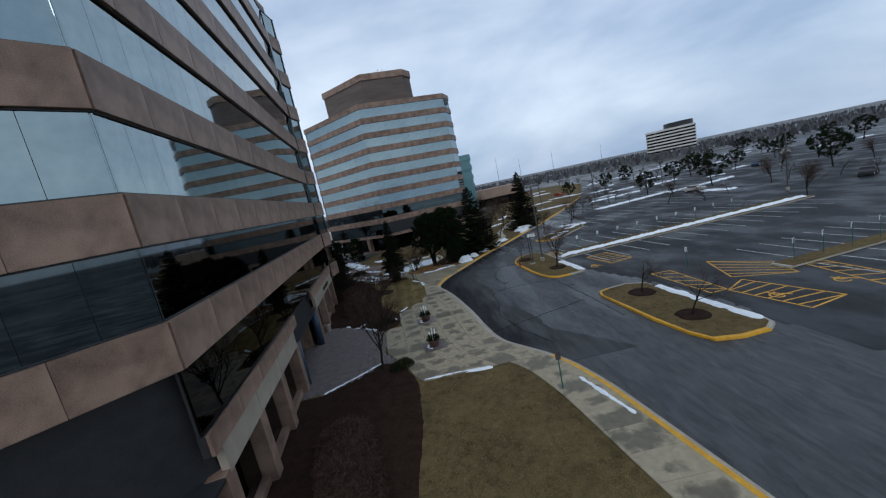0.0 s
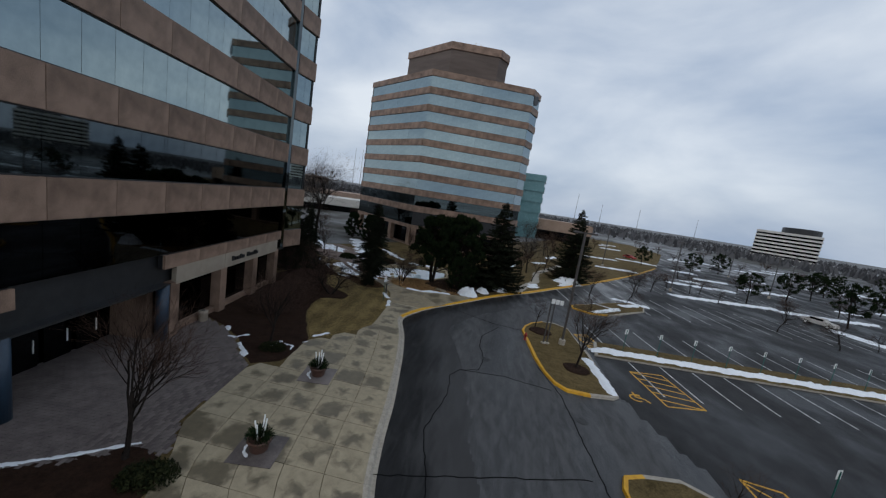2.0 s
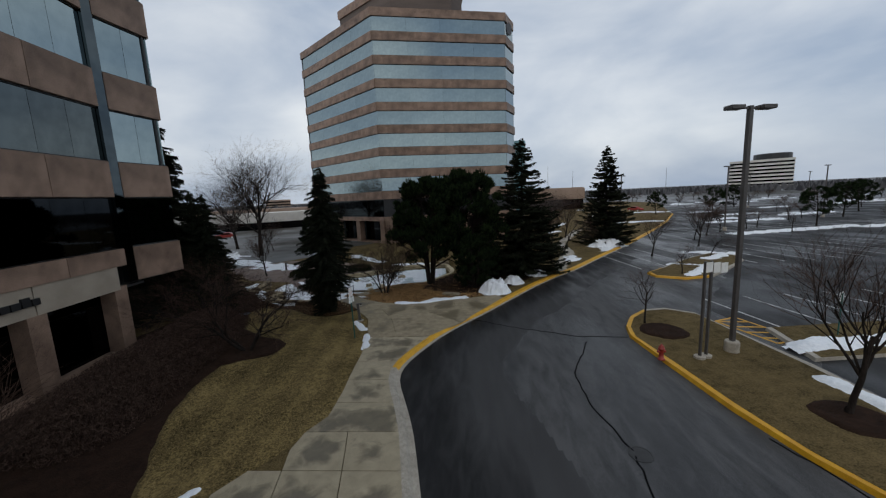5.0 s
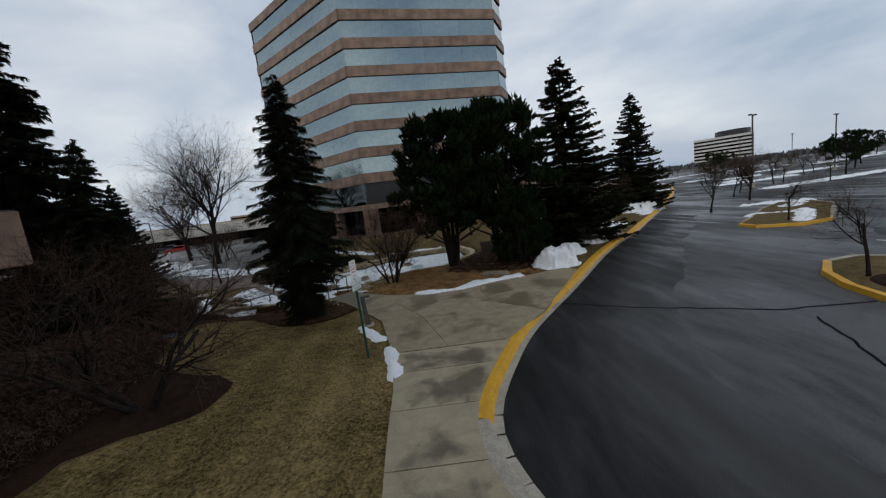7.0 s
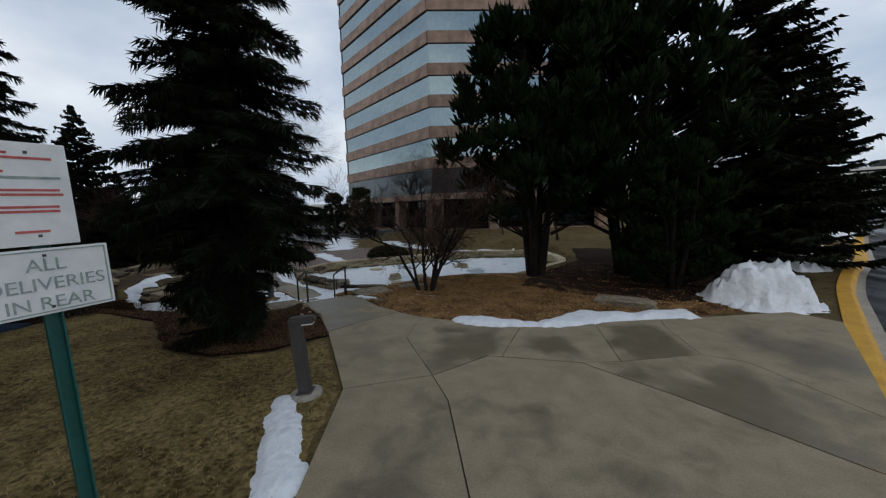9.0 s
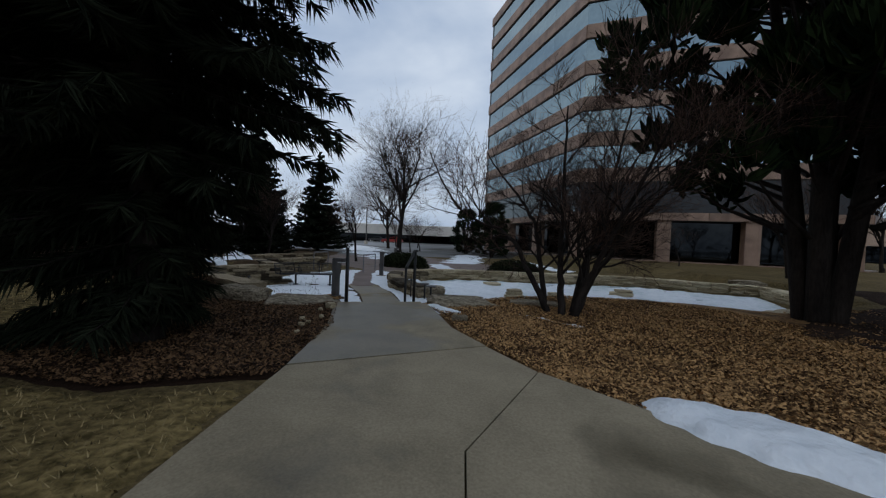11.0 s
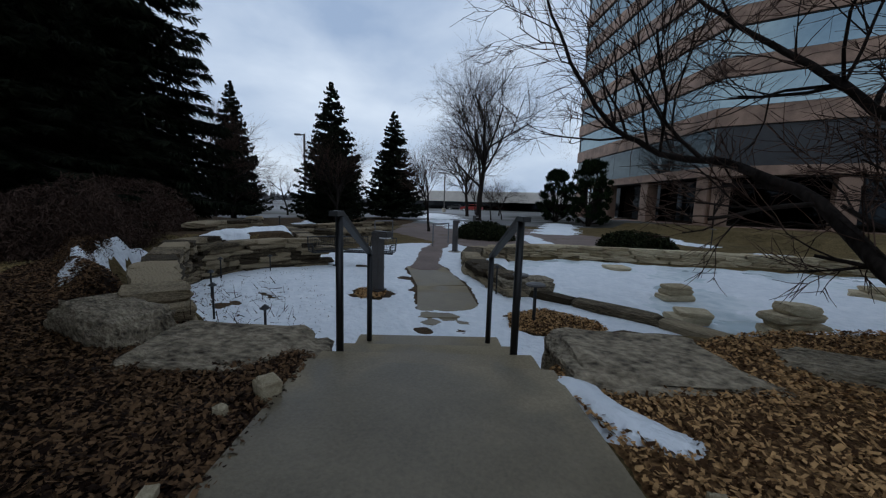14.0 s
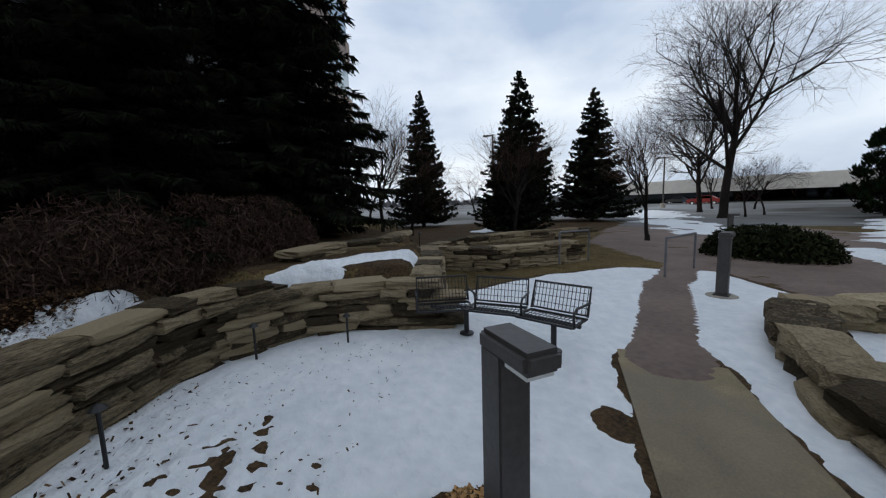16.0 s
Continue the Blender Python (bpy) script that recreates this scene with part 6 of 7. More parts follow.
for k, (x, y, s) in enumerate(((21.95, 71.7, 0.9), (7.63, 68.76, 1.0), (11, 70.66, 1.1), (13.48, 74.66, 1.2), (1.3, 76.62, 1.0), (26.22, 90.76, 1.2), (-30.01, 87.66, 0.9), (-31.14, 91.12, 1.0), (-22.66, 60.18, 0.9), (-23.42, 53.78, 0.8), (-23.84, 66.06, 1.0), (-27.89, 62.03, 1.1), (-20.23, 69.83, 0.9), (-34.88, 60.04, 1.2), (-25.8, 57.69, 1.1), (-44, 87.95, 1.3), (-48.17, 80.26, 1.3), (-42.14, 70.36, 1.2), (-53.42, 93.97, 1.4), (-38.38, 100.13, 1.4), (-45.25, 102.74, 1.4), (-30.9, 110.32, 1.3), (-10.12, 86.07, 0.7), (-2.88, 83.11, 0.7), (-32.97, 69.22, 0.8))):
    tree((MED, MED2)[k % 2], x, y, s, 47 * k, "bare leafless tree on the lawn", group="lawn trees")
rng0 = random.Random(77)
LOT_TREES = [(41.15, 89.48), (49.46, 93.23), (67.91, 106.16), (77.05, 95.34), (62.95, 103.19), (47.25, 92.44), (63.94, 58.75), (77.15, 58.73), (94.42, 96.32), (76.51, 63.8), (55.06, 79.08), (102.99, 115.97), (86.87, 84.47), (111.56, 106.21), (37.15, 86.42), (78.37, 124.44), (54.6, 112.41), (123.84, 134.13), (94.38, 141.45), (71.15, 137.25), (130.48, 106.42), (104.9, 74.52), (88.1, 49.03), (65.51, 33.38), (30.25, 77.21), (32.98, 82.41), (57.56, 53.09), (52.23, 66.65)]
FAR_TREE = bare_tree_meshes("far", 16, 5.6, top=3, kids=(8, 6, 5), spread=0.65, up=0.06, r=0.1, first=0.46, wiggle=0.1)
for k in range(46):
    a, b = rng0.uniform(20, 210), rng0.choice((20, 38, 56, 84, 110, 135, 160)) + rng0.uniform(-2, 2)
    LOT_TREES.append(lot_pt(STRIP, a, b))
for k, (x, y) in enumerate(LOT_TREES):
    tree(FAR_TREE if y > 90 else (MED, MED2)[k % 2], x, y, rng0.uniform(0.75, 1.05), rng0.uniform(0, 360), "bare tree in the parking lot", group="parking lot trees", z=ROAD_Z)
FARPINE = pine_mesh(8, 6.0, 2.6, 60, 1, 40, 0.35)
for k, (x, y) in enumerate(((58.01, 92.49), (75.32, 106.04), (88.84, 116.12), (69.37, 84.58), (114.2, 146.31), (101.85, 128.13), (129.2, 156.31), (143.84, 146.13), (84.74, 146.77), (154.2, 166.31), (137.91, 130.96), (120.64, 117.99), (102, 52.92), (113.71, 66.68), (127.79, 78.54), (140.04, 96.5), (88.2, 74.5), (150.3, 116.44), (122, 52.93), (108.49, 94.44), (65.14, 127.24), (53.03, 130.4), (96.54, 108.09), (164.34, 137.96))):
    conifer(FARPINE, x, y, rng0.uniform(0.9, 1.3), rng0.uniform(0, 360), "dark round-headed pine in the parking lot", NEEDLE_PINE, z=ROAD_Z, group="parking lot pines", name="pine")


def shrub_mass(name, label, inside, box, count, material, seed, length=(0.2, 0.45), up=0.7, category="hedge", kind="", width=0.008):
    """A dense mass of bare twigs inside a rounded form: inside(P) is positive within."""
    rng = np.random.RandomState(seed)
    P = np.stack([rng.uniform(box[2 * k], box[2 * k + 1], count * 4) for k in range(3)], 1)
    P = P[inside(P) > 0][:count]
    n = len(P)
    d = rng.normal(0, 1, (n, 3)) + np.array([0, 0, up])
    d /= np.linalg.norm(d, axis=1, keepdims=True)
    q = np.cross(d, rng.normal(0, 1, (n, 3)))
    q /= np.linalg.norm(q, axis=1, keepdims=True)
    L, w = rng.uniform(*length, (n, 1)), width
    a, b = P - d * L / 2, P + d * L / 2
    V = np.stack([a - q * w, a + q * w, b], 1).reshape(-1, 3)
    ob = put(name, np_mesh(name, V, np.arange(3 * n).reshape(n, 3)), material)
    return tagged(ob, label, category, kind=kind or "stuff")


def hedge_form(P, line, half, top):
    d = line_dist(P[:, 0], P[:, 1], line)
    g = ground_h(P[:, 0], P[:, 1])
    return 1 - (d / half) ** 2 - (np.maximum(P[:, 2] - g, 0) / top) ** 2 + 0.12 * waves(P[:, 0], P[:, 1], 9, 1.1)


HEDGE = [(-11.5, 43.2), (-12.0, 46.0), (-12.2, 48.9), (-13.4, 51.6)]
shrub_mass("hedge", "rounded mass of bare reddish-brown shrubs", lambda P: hedge_form(P, HEDGE, 2.25, 1.35), (-17, -6, 38, 56, -0.1, 2.2), 230000, TWIG, 51, (0.07, 0.2), width=0.011)
shrub_mass("shrub", "tangle of bare shrubs in the front bed", lambda P: hedge_form(P, [(-6.41, 5.62), (-6.65, 13.76), (-8, 18.83)], 1.6, 1.2), (-13, -3, 3, 23, -0.1, 1.7), 50000, TWIG, 52, (0.25, 0.7), width=0.011)
shrub_mass("shrub", "rounded bare shrub above the garden wall", lambda P: hedge_form(P, [(-13.5, 56.2), (-15.0, 56.9), (-16.6, 57.6)], 1.0, 1.05), (-20, -10, 54, 61, 0, 2.2), 150000, TWIG, 53, (0.07, 0.22), width=0.007)
shrub_mass("shrub", "withered twiggy plant between the boulders", lambda P: hedge_form(P, [(-8.7, 57.35), (-8.3, 57.6)], 0.3, 0.5), (-10, -7.5, 56.5, 58.5, -0.1, 0.8), 900, TWIG, 54, (0.06, 0.16), width=0.003)
LEAFY = mat("box_leaves", (0.009, 0.013, 0.006), (0.032, 0.036, 0.015), rough=0.9, scale=4, fine=20, bump=0.0, island=0.5, spec=0.06)


def leaf_bush(label, x, y, half, top, n, seed, name="bush"):
    ob = shrub_mass(name, label, lambda P: hedge_form(P, [(x - half * 0.4, y), (x + half * 0.4, y + 0.2)], half, top), (x - 2 * half, x + 2 * half, y - 2 * half, y + 2 * half, -0.7, top + 0.3), n, LEAFY, seed, (0.09, 0.18), 0.5, "bush", "object", width=0.03)
    return ob


leaf_bush("clipped evergreen bush beside the pond wall", -10.1, 71.2, 1.0, 0.72, 16000, 61)
leaf_bush("dark clipped bush beyond the garden", -15.9, 69.3, 1.0, 0.8, 16000, 62)
leaf_bush("low dark evergreen bush beside the forecourt tree", -5.3, 26.1, 0.7, 0.6, 7000, 63)
leaf_bush("low evergreen bush in the snowy bed", -7.35, 36.5, 0.6, 0.5, 6000, 64)


def far_woods():
    """Belts of leafless woodland along the horizon."""
    rng = np.random.RandomState(5)
    V = []
    for k in range(14000):
        a = rng.uniform(-2.2, 1.9)
        R = rng.uniform(270, 900) if rng.rand() < 0.75 else rng.uniform(240, 420)
        x, y = 30 + R * math.sin(a), 60 + R * math.cos(a)
        if y < -200:
            continue
        h, w = rng.uniform(3, 6.5), rng.uniform(0.8, 2.4)
        b = rng.uniform(0, math.pi)
        ux, uy = math.cos(b) * w, math.sin(b) * w
        V += [(x - ux, y - uy, h * 0.25), (x + ux, y + uy, h * 0.3), (x + ux * rng.uniform(-0.5, 0.5), y, h), (x - ux * 0.6, y - uy * 0.6, h * 0.75)]
    me = np_mesh("far_woods", np.array(V), np.arange(len(V)).reshape(-1, 4))
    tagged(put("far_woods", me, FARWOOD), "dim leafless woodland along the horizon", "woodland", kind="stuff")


# Distance haze is mixed into the woodland colour as a cool grey.
FARWOOD = mat("hazy_woodland", (0.04, 0.04, 0.044), (0.11, 0.11, 0.115), rough=1.0, scale=0.02, fine=0.3, bump=0.0, island=0.6)
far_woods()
# ---- street furniture and garden things ----
def no_delivery_sign():
    x, y = -4.27, 50.5
    s = thing("sign_post", "green steel post with two white notice plates beside the walk", "sign", Matrix.Translation((x, y, ground_at(x, y))) @ pose(0, 0, 0, 0, -1.5, 74) @ Matrix.Diagonal((1.04, 1.04, 1.06, 1)))
    up = 0.474
    post = Shape()
    for dx, dy, sx, sy in ((0, 0.02, 0.055, 0.008), (-0.028, 0.005, 0.008, 0.03), (0.028, 0.005, 0.008, 0.03)):
        post.box((dx, dy, 1.2), (sx, sy, 2.8))
    part("post", post, STEEL_GREEN, s)
    hi = part("plate", Shape().box((-0.02, -0.02, 1.965 + up), (0.305, 0.006, 0.457)), WHITE, s, "white notice plate with red lines", bevel=0.002)
    lo = part("plate", Shape().box((0.0, -0.02, 1.57 + up), (0.457, 0.006, 0.305)), WHITE, s, "white delivery notice plate", bevel=0.002)
    for z, w, x0, ma in ((2.145, 0.09, -0.1, SIGN_RED), (2.125, 0.20, -0.02, SIGN_RED), (2.065, 0.07, -0.11, SIGN_RED), (2.04, 0.24, -0.02, SIGN_GREY), (1.985, 0.22, -0.02, SIGN_RED), (1.965, 0.24, -0.02, SIGN_RED), (1.91, 0.2, -0.02, SIGN_RED), (1.89, 0.2, -0.02, SIGN_RED), (1.80, 0.11, -0.02, SIGN_RED)):
        part("line", Shape().box((x0, -0.0245, z + up), (w, 0.002, 0.011)), ma, hi)
    for a, b, c, d in ((0.43, 0.006, 0, 0.14), (0.43, 0.006, 0, -0.14), (0.006, 0.286, 0.215, 0), (0.006, 0.286, -0.215, 0)):
        part("border", Shape().box((c, -0.0245, 1.57 + up + d), (a, 0.002, b)), SIGN_GREY, lo)
    for k, text in enumerate(("ALL", "DELIVERIES", "IN REAR")):
        cu = bpy.data.curves.new("notice", "FONT")
        cu.body, cu.size, cu.align_x, cu.extrude = text, 0.082, "CENTER", 0.001
        tmp = new("tmp", cu)
        me = bpy.data.meshes.new_from_object(tmp.evaluated_get(bpy.context.evaluated_depsgraph_get()))
        bpy.data.objects.remove(tmp)
        put("lettering", me, SIGN_GREY, lo, at=pose(0, -0.0255, 1.62 + up - k * 0.088, 90, 0, 0))
    for z in (2.15, 1.78, 1.69, 1.45):
        part("bolt", Shape().box((0, -0.025, z + up), (0.012, 0.008, 0.012)), BRONZE, s)


no_delivery_sign()


def path_light(x, y, rz, h=1.0, lean=0, foot=0.05):
    t = thing("path_light", "square bronze bollard light with an overhanging head", "bollard light", Matrix.Translation((x, y, ground_at(x, y))) @ pose(0, 0, 0, 0, lean, rz), "bollard lights")
    part("footing", Shape().lathe([(0.21, -0.1), (0.21, foot), (0.19, foot + 0.01), (0.02, foot + 0.01)], 20), KERB, t)
    part("base_plate", Shape().box((0, 0, 0.07), (0.2, 0.2, 0.02)), BRONZE, t)
    part("post", Shape().box((0, 0, 0.07 + (h - 0.12) / 2), (0.15, 0.15, h - 0.12)), BRONZE, t, bevel=0.008)
    head = part("head", Shape().box((0.09, 0, h - 0.02), (0.34, 0.17, 0.09)), BRONZE, t, bevel=0.02)
    part("lens", Shape().box((0.16, 0, h - 0.075), (0.14, 0.12, 0.02)), WHITE, head)


path_light(-4.8, 53.26, 15, 1.08, -4)
path_light(-10.38, 59.95, 10, 1.0, 0, -0.03)
path_light(-13.3, 64.76, 120, 1.0)
path_light(-19.44, 72.71, 60, 0.9)


def stake_light(x, y, h=0.42, rz=0):
    t = thing("stake_light", "slim black garden stake light with a small cap", "garden light", Matrix.Translation((x, y, ground_at(x, y))) @ pose(0, 0, 0, 0, 0, rz), "garden stake lights")
    part("stake", Shape().tube([(0, 0, -0.1), (0, 0, h)], 0.012, 8), BLACK, t)
    part("cap", Shape().lathe([(0.03, h - 0.02), (0.05, h - 0.01), (0.012, h + 0.025)], 10), BLACK, t)


for x, y, h in ((-11.4, 57.85, 0.42), (-12.87, 58.28, 0.4), (-13.06, 59.18, 0.36), (-10.31, 57.66, 0.45), (-9.09, 57.84, 0.45), (-16.5, 60.59, 0.4), (-16.91, 62.23, 0.4), (-9.09, 61.4, 0.5)):
    stake_light(x, y, h)


def flat_lamp(x, y, h=0.55):
    t = thing("garden_spot", "black post with a flat round cap beside the pond", "garden light", Matrix.Translation((x, y, ground_at(x, y))))
    part("post", Shape().tube([(0, 0, -0.1), (0, 0, h)], 0.022, 8), BLACK, t)
    part("cap", Shape().lathe([(0.12, h), (0.13, h + 0.012), (0.11, h + 0.03), (0.01, h + 0.04)], 16), BRONZE, t)


flat_lamp(-7.95, 60.7, 0.5)
flat_lamp(-8.66, 61.44, 0.42)
flat_lamp(-8.39, 75.08, 0.8)


def rails():
    top, dn, c = STEP_TOP, STEP_D, STEP_C
    for side, name in ((-0.55, "left"), (0.55, "right")):
        t = thing("handrail", "black steel handrail beside the garden steps", "handrail", group="step handrails")
        a = top + dn * 0.175 + c * side
        b = top + dn * 1.19 + c * side
        za, zb = 0.87, 0.49
        for p, z0, z1 in ((a, -0.02, za), (b, -0.36, zb)):
            part("post", Shape().tube([(p.x, p.y, z0), (p.x, p.y, z1)], 0.024, 10), BLACK, t, smooth=True)
        s = Shape()
        ang = math.atan2(dn.y, dn.x)
        d = (b - a)
        L = math.hypot(d.length, za - zb)
        tilt = math.atan2(za - zb, d.length)
        m = Matrix.Translation((a + b) / 2 + Vector((0, 0, (za + zb) / 2))) @ Matrix.Rotation(ang, 4, "Z") @ Matrix.Rotation(tilt, 4, "Y")
        s.box((0, 0, 0), (L, 0.05, 0.03), m=m)
        back = a - dn * 0.12
        s.box(((a.x + back.x) / 2, (a.y + back.y) / 2, za), (0.14, 0.05, 0.03), ang)
        part("rail", s, BLACK, t)


rails()


def steps():
    t = thing("garden_steps", "three worn concrete steps down into the garden", "steps", kind="structure")
    ang = math.atan2(STEP_D.y, STEP_D.x)
    for k, (s0, s1, z) in enumerate(((-0.12, 0.14, 0.012), (0.14, 0.68, -0.155), (0.68, 1.32, -0.325))):
        mid = STEP_TOP + STEP_D * ((s0 + s1) / 2 + 0.01)
        part("step", Shape().box((mid.x, mid.y, (z - 0.7) / 2), (s1 - s0 + 0.03, 1.34, z + 0.7), ang), CONCRETE_TAN, t, bevel=0.012)
    pl = thing("garden_path", "narrow concrete garden path half under snow", "path", kind="structure")
    P = [Vector((-8.7, 59.96))] + [Vector(p) for p in PATH_MID[1:3]]
    for k, (a, b) in enumerate(zip(P, P[1:])):
        d = (b - a).normalized()
        nn = Vector((-d.y, d.x)) * 0.42
        part("bedding", Shape().prism([tuple(a - nn - d * 0.25), tuple(b - nn + d * 0.25), tuple(b + nn + d * 0.25), tuple(a + nn - d * 0.25)], FLOOR - 0.12, FLOOR - 0.008 - 0.003 * k), CONCRETE_TAN, pl)
        n = max(1, round((b - a).length / 1.3))
        for i in range(n):
            p, q = a.lerp(b, i / n), a.lerp(b, (i + 1) / n)
            d = (q - p).normalized()
            nn = Vector((-d.y, d.x)) * 0.44
            q = q - d * 0.012
            part("slab", Shape().prism([tuple(p - nn), tuple(q - nn), tuple(q + nn), tuple(p + nn)], FLOOR - 0.1, FLOOR + 0.004 + 0.0015 * (i % 2)), CONCRETE_TAN, pl)
    blanket("brick_path", lambda X, Y: 0.36 - line_dist(X, Y, PATH_MID[2:]), (-20, -10, 61, 69), 0.1, PLAZA, "reddish brick path leading out of the garden", "path", 0.0, base=FLOOR + 0.006)
    plaza = [(-15.35, 66.06), (-12.94, 65.44), (-10.86, 66.8), (-9.09, 69.14), (-7.66, 70.7), (-9.64, 74.5), (-13.2, 76.49), (-22.03, 79.44), (-27.92, 74.21), (-20.91, 67.61)]
    blanket("brick_plaza", lambda X, Y: poly_dist(X, Y, plaza) + 0.02 * waves(X, Y, 4, 2), (-30, -4, 63, 83), 0.25, PLAZA, "reddish brick plaza beyond the garden", "pavement", 0.0)


PLAZA = mat("red_brick_paving", (0.11, 0.075, 0.06), (0.19, 0.135, 0.11), rough=0.8, scale=1.2, fine=12, bump=0.3)
steps()

# ---- stonework ----
def block_mesh(seed, rough=0.05):
    """An irregular quarried block of unit size, about fifty triangles."""
    rng = random.Random(seed)
    bm = bmesh.new()
    bmesh.ops.create_cube(bm, size=1.0)
    bmesh.ops.subdivide_edges(bm, edges=list(bm.edges), cuts=2, use_grid_fill=True)
    for v in bm.verts:
        on = sum(abs(abs(k) - 0.5) < 1e-4 for k in v.co)
        v.co *= (1.0, 1.0, 0.965, 0.91)[on]
        v.co += Vector((rng.uniform(-rough, rough), rng.uniform(-rough, rough) * 1.2, rng.uniform(-rough, rough) * 0.9))
    me = bpy.data.meshes.new("stone")
    bm.to_mesh(me)
    bm.free()
    me.materials.append(LIMESTONE)
    return me


BLOCKS = [block_mesh(s) for s in range(8)]


RIM_BLOCKS = [block_mesh(s, 0.06) for s in range(40, 45)]
for me in RIM_BLOCKS:
    me.materials[0] = LIMESTONE_PALE
ROUGH_BLOCKS = [block_mesh(s, 0.085) for s in range(30, 36)]


def stone_wall(label, line, z0, courses, seed, depth=0.38, batter=0.01, h=(0.085, 0.12), l=(0.3, 0.85), side=1, blocks=None, ma=None):
    """Dry-laid courses of irregular stones along a line."""
    rng = random.Random(seed)
    w = thing("stone_wall", label, "stone wall")
    P = [Vector(p) for p in line]
    seg = [(b - a).length for a, b in zip(P, P[1:])]
    total = sum(seg)
    z = z0
    for c in range(courses):
        hh = rng.uniform(*h)
        s = -rng.uniform(0, 0.3)
        while s < total:
            L = rng.uniform(*l)
            m = min(max(s + L / 2, 0), total)
            k, r = 0, m
            while k < len(seg) - 1 and r > seg[k]:
                r -= seg[k]
                k += 1
            d = (P[k + 1] - P[k]).normalized()
            nrm = Vector((-d.y, d.x)) * side
            p = P[k] + d * r + nrm * (c * batter + rng.uniform(-0.025, 0.025))
            ob = put("stone", rng.choice(blocks or BLOCKS), ma or LIMESTONE, w)
            ob.matrix_basis = Matrix.Translation((p.x, p.y, z + hh / 2)) @ pose(0, 0, 0, rng.uniform(-1.5, 1.5), rng.uniform(-1.2, 1.2), math.degrees(math.atan2(d.y, d.x)) + rng.uniform(-2.5, 2.5)) @ Matrix.Diagonal((L * 0.99, depth * rng.uniform(0.85, 1.2), hh * rng.uniform(0.95, 1.06), 1))
            s += L
        z += hh
    return w


stone_wall("dry-laid limestone retaining wall round the sunken garden", [(-8.9, 57.0), (-9.85, 57.02), (-10.92, 57.2), (-11.7, 57.35), (-12.7, 57.6), (-13.45, 58.2)], FLOOR - 0.05, 9, 1, side=-1, h=(0.075, 0.115))
stone_wall("curved limestone wall beside the bench", [(-13.1, 58.0), (-13.55, 58.6), (-13.62, 59.4), (-13.38, 60.25)], FLOOR - 0.05, 7, 9, side=-1, h=(0.08, 0.12))
stone_wall("stepped limestone wall behind the bench", [(-13.67, 60.25), (-15.26, 60.66), (-16.57, 60.8)], FLOOR - 0.05, 6, 2, side=1, h=(0.08, 0.13))
stone_wall("low limestone wall beyond the bench", [(-17.63, 60.88), (-16.75, 62.33), (-17.14, 64.66)], FLOOR - 0.05, 6, 3, side=1)
stone_wall("upper limestone terrace wall", [(-15.09, 58.32), (-16.2, 59.08), (-16.55, 59.84), (-18.08, 60.42)], 0.0, 4, 4, side=1, l=(0.5, 1.1))
stone_wall("far limestone terrace wall", [(-18.99, 61.15), (-21.16, 62.89), (-22.53, 65.99), (-22.78, 69.07)], FLOOR - 0.05, 4, 5, side=1, l=(0.5, 1.1))
stone_wall("limestone edging between path and pond", [(-8.96, 61.69), (-9.59, 61.95), (-10.52, 62.52), (-11.29, 63.27), (-12.09, 64.32), (-11.37, 65.23)], FLOOR - 0.05, 2, 6, side=-1, depth=0.44, h=(0.12, 0.2), l=(0.3, 0.7), blocks=ROUGH_BLOCKS)
stone_wall("pale limestone rim of the frozen pond", [(-11.75, 64.75), (-11.6, 65.9), (-10.7, 67.1), (-8.1, 68.75), (-4.7, 71.05), (-0.4, 71.45), (0.47, 68.16), (0.23, 66.6), (-1.87, 63.23)], FLOOR - 0.05, 4, 7, side=1, l=(0.4, 0.95), blocks=RIM_BLOCKS, ma=LIMESTONE_PALE)
stone_wall("long flat stones edging the pond", [(-8.66, 61.86), (-7.09, 61.87), (-5.41, 61.5), (-3.99, 62.23)], FLOOR - 0.05, 1, 8, depth=0.26, h=(0.15, 0.17), l=(0.9, 1.5))


def boulder(label, c, size, rz, seed, tilt=(0, 0), ma=None):
    bm = bmesh.new()
    bmesh.ops.create_icosphere(bm, subdivisions=4, radius=0.5)
    rng = random.Random(seed)
    off = Vector((rng.uniform(0, 50), rng.uniform(0, 50), rng.uniform(0, 50)))
    for v in bm.verts:
        q = v.co * 2
        q = Vector([math.copysign(min(abs(k) ** 0.3, 1.0), k) for k in q]) * 0.5
        v.co = q * (1 + 0.2 * noise.noise(v.co * 2.5 + off) + 0.10 * noise.noise(v.co * 7 + off) + 0.05 * noise.noise(v.co * 22 + off))
    me = bpy.data.meshes.new("boulder")
    bm.to_mesh(me)
    bm.free()
    me.polygons.foreach_set("use_smooth", [True] * len(me.polygons))
    ob = put("boulder", me, ma or BOULDER, at=Matrix.Translation(c) @ pose(0, 0, 0, tilt[0], tilt[1], rz) @ Matrix.Diagonal((*size, 1)))
    return tagged(ob, label, "boulder")


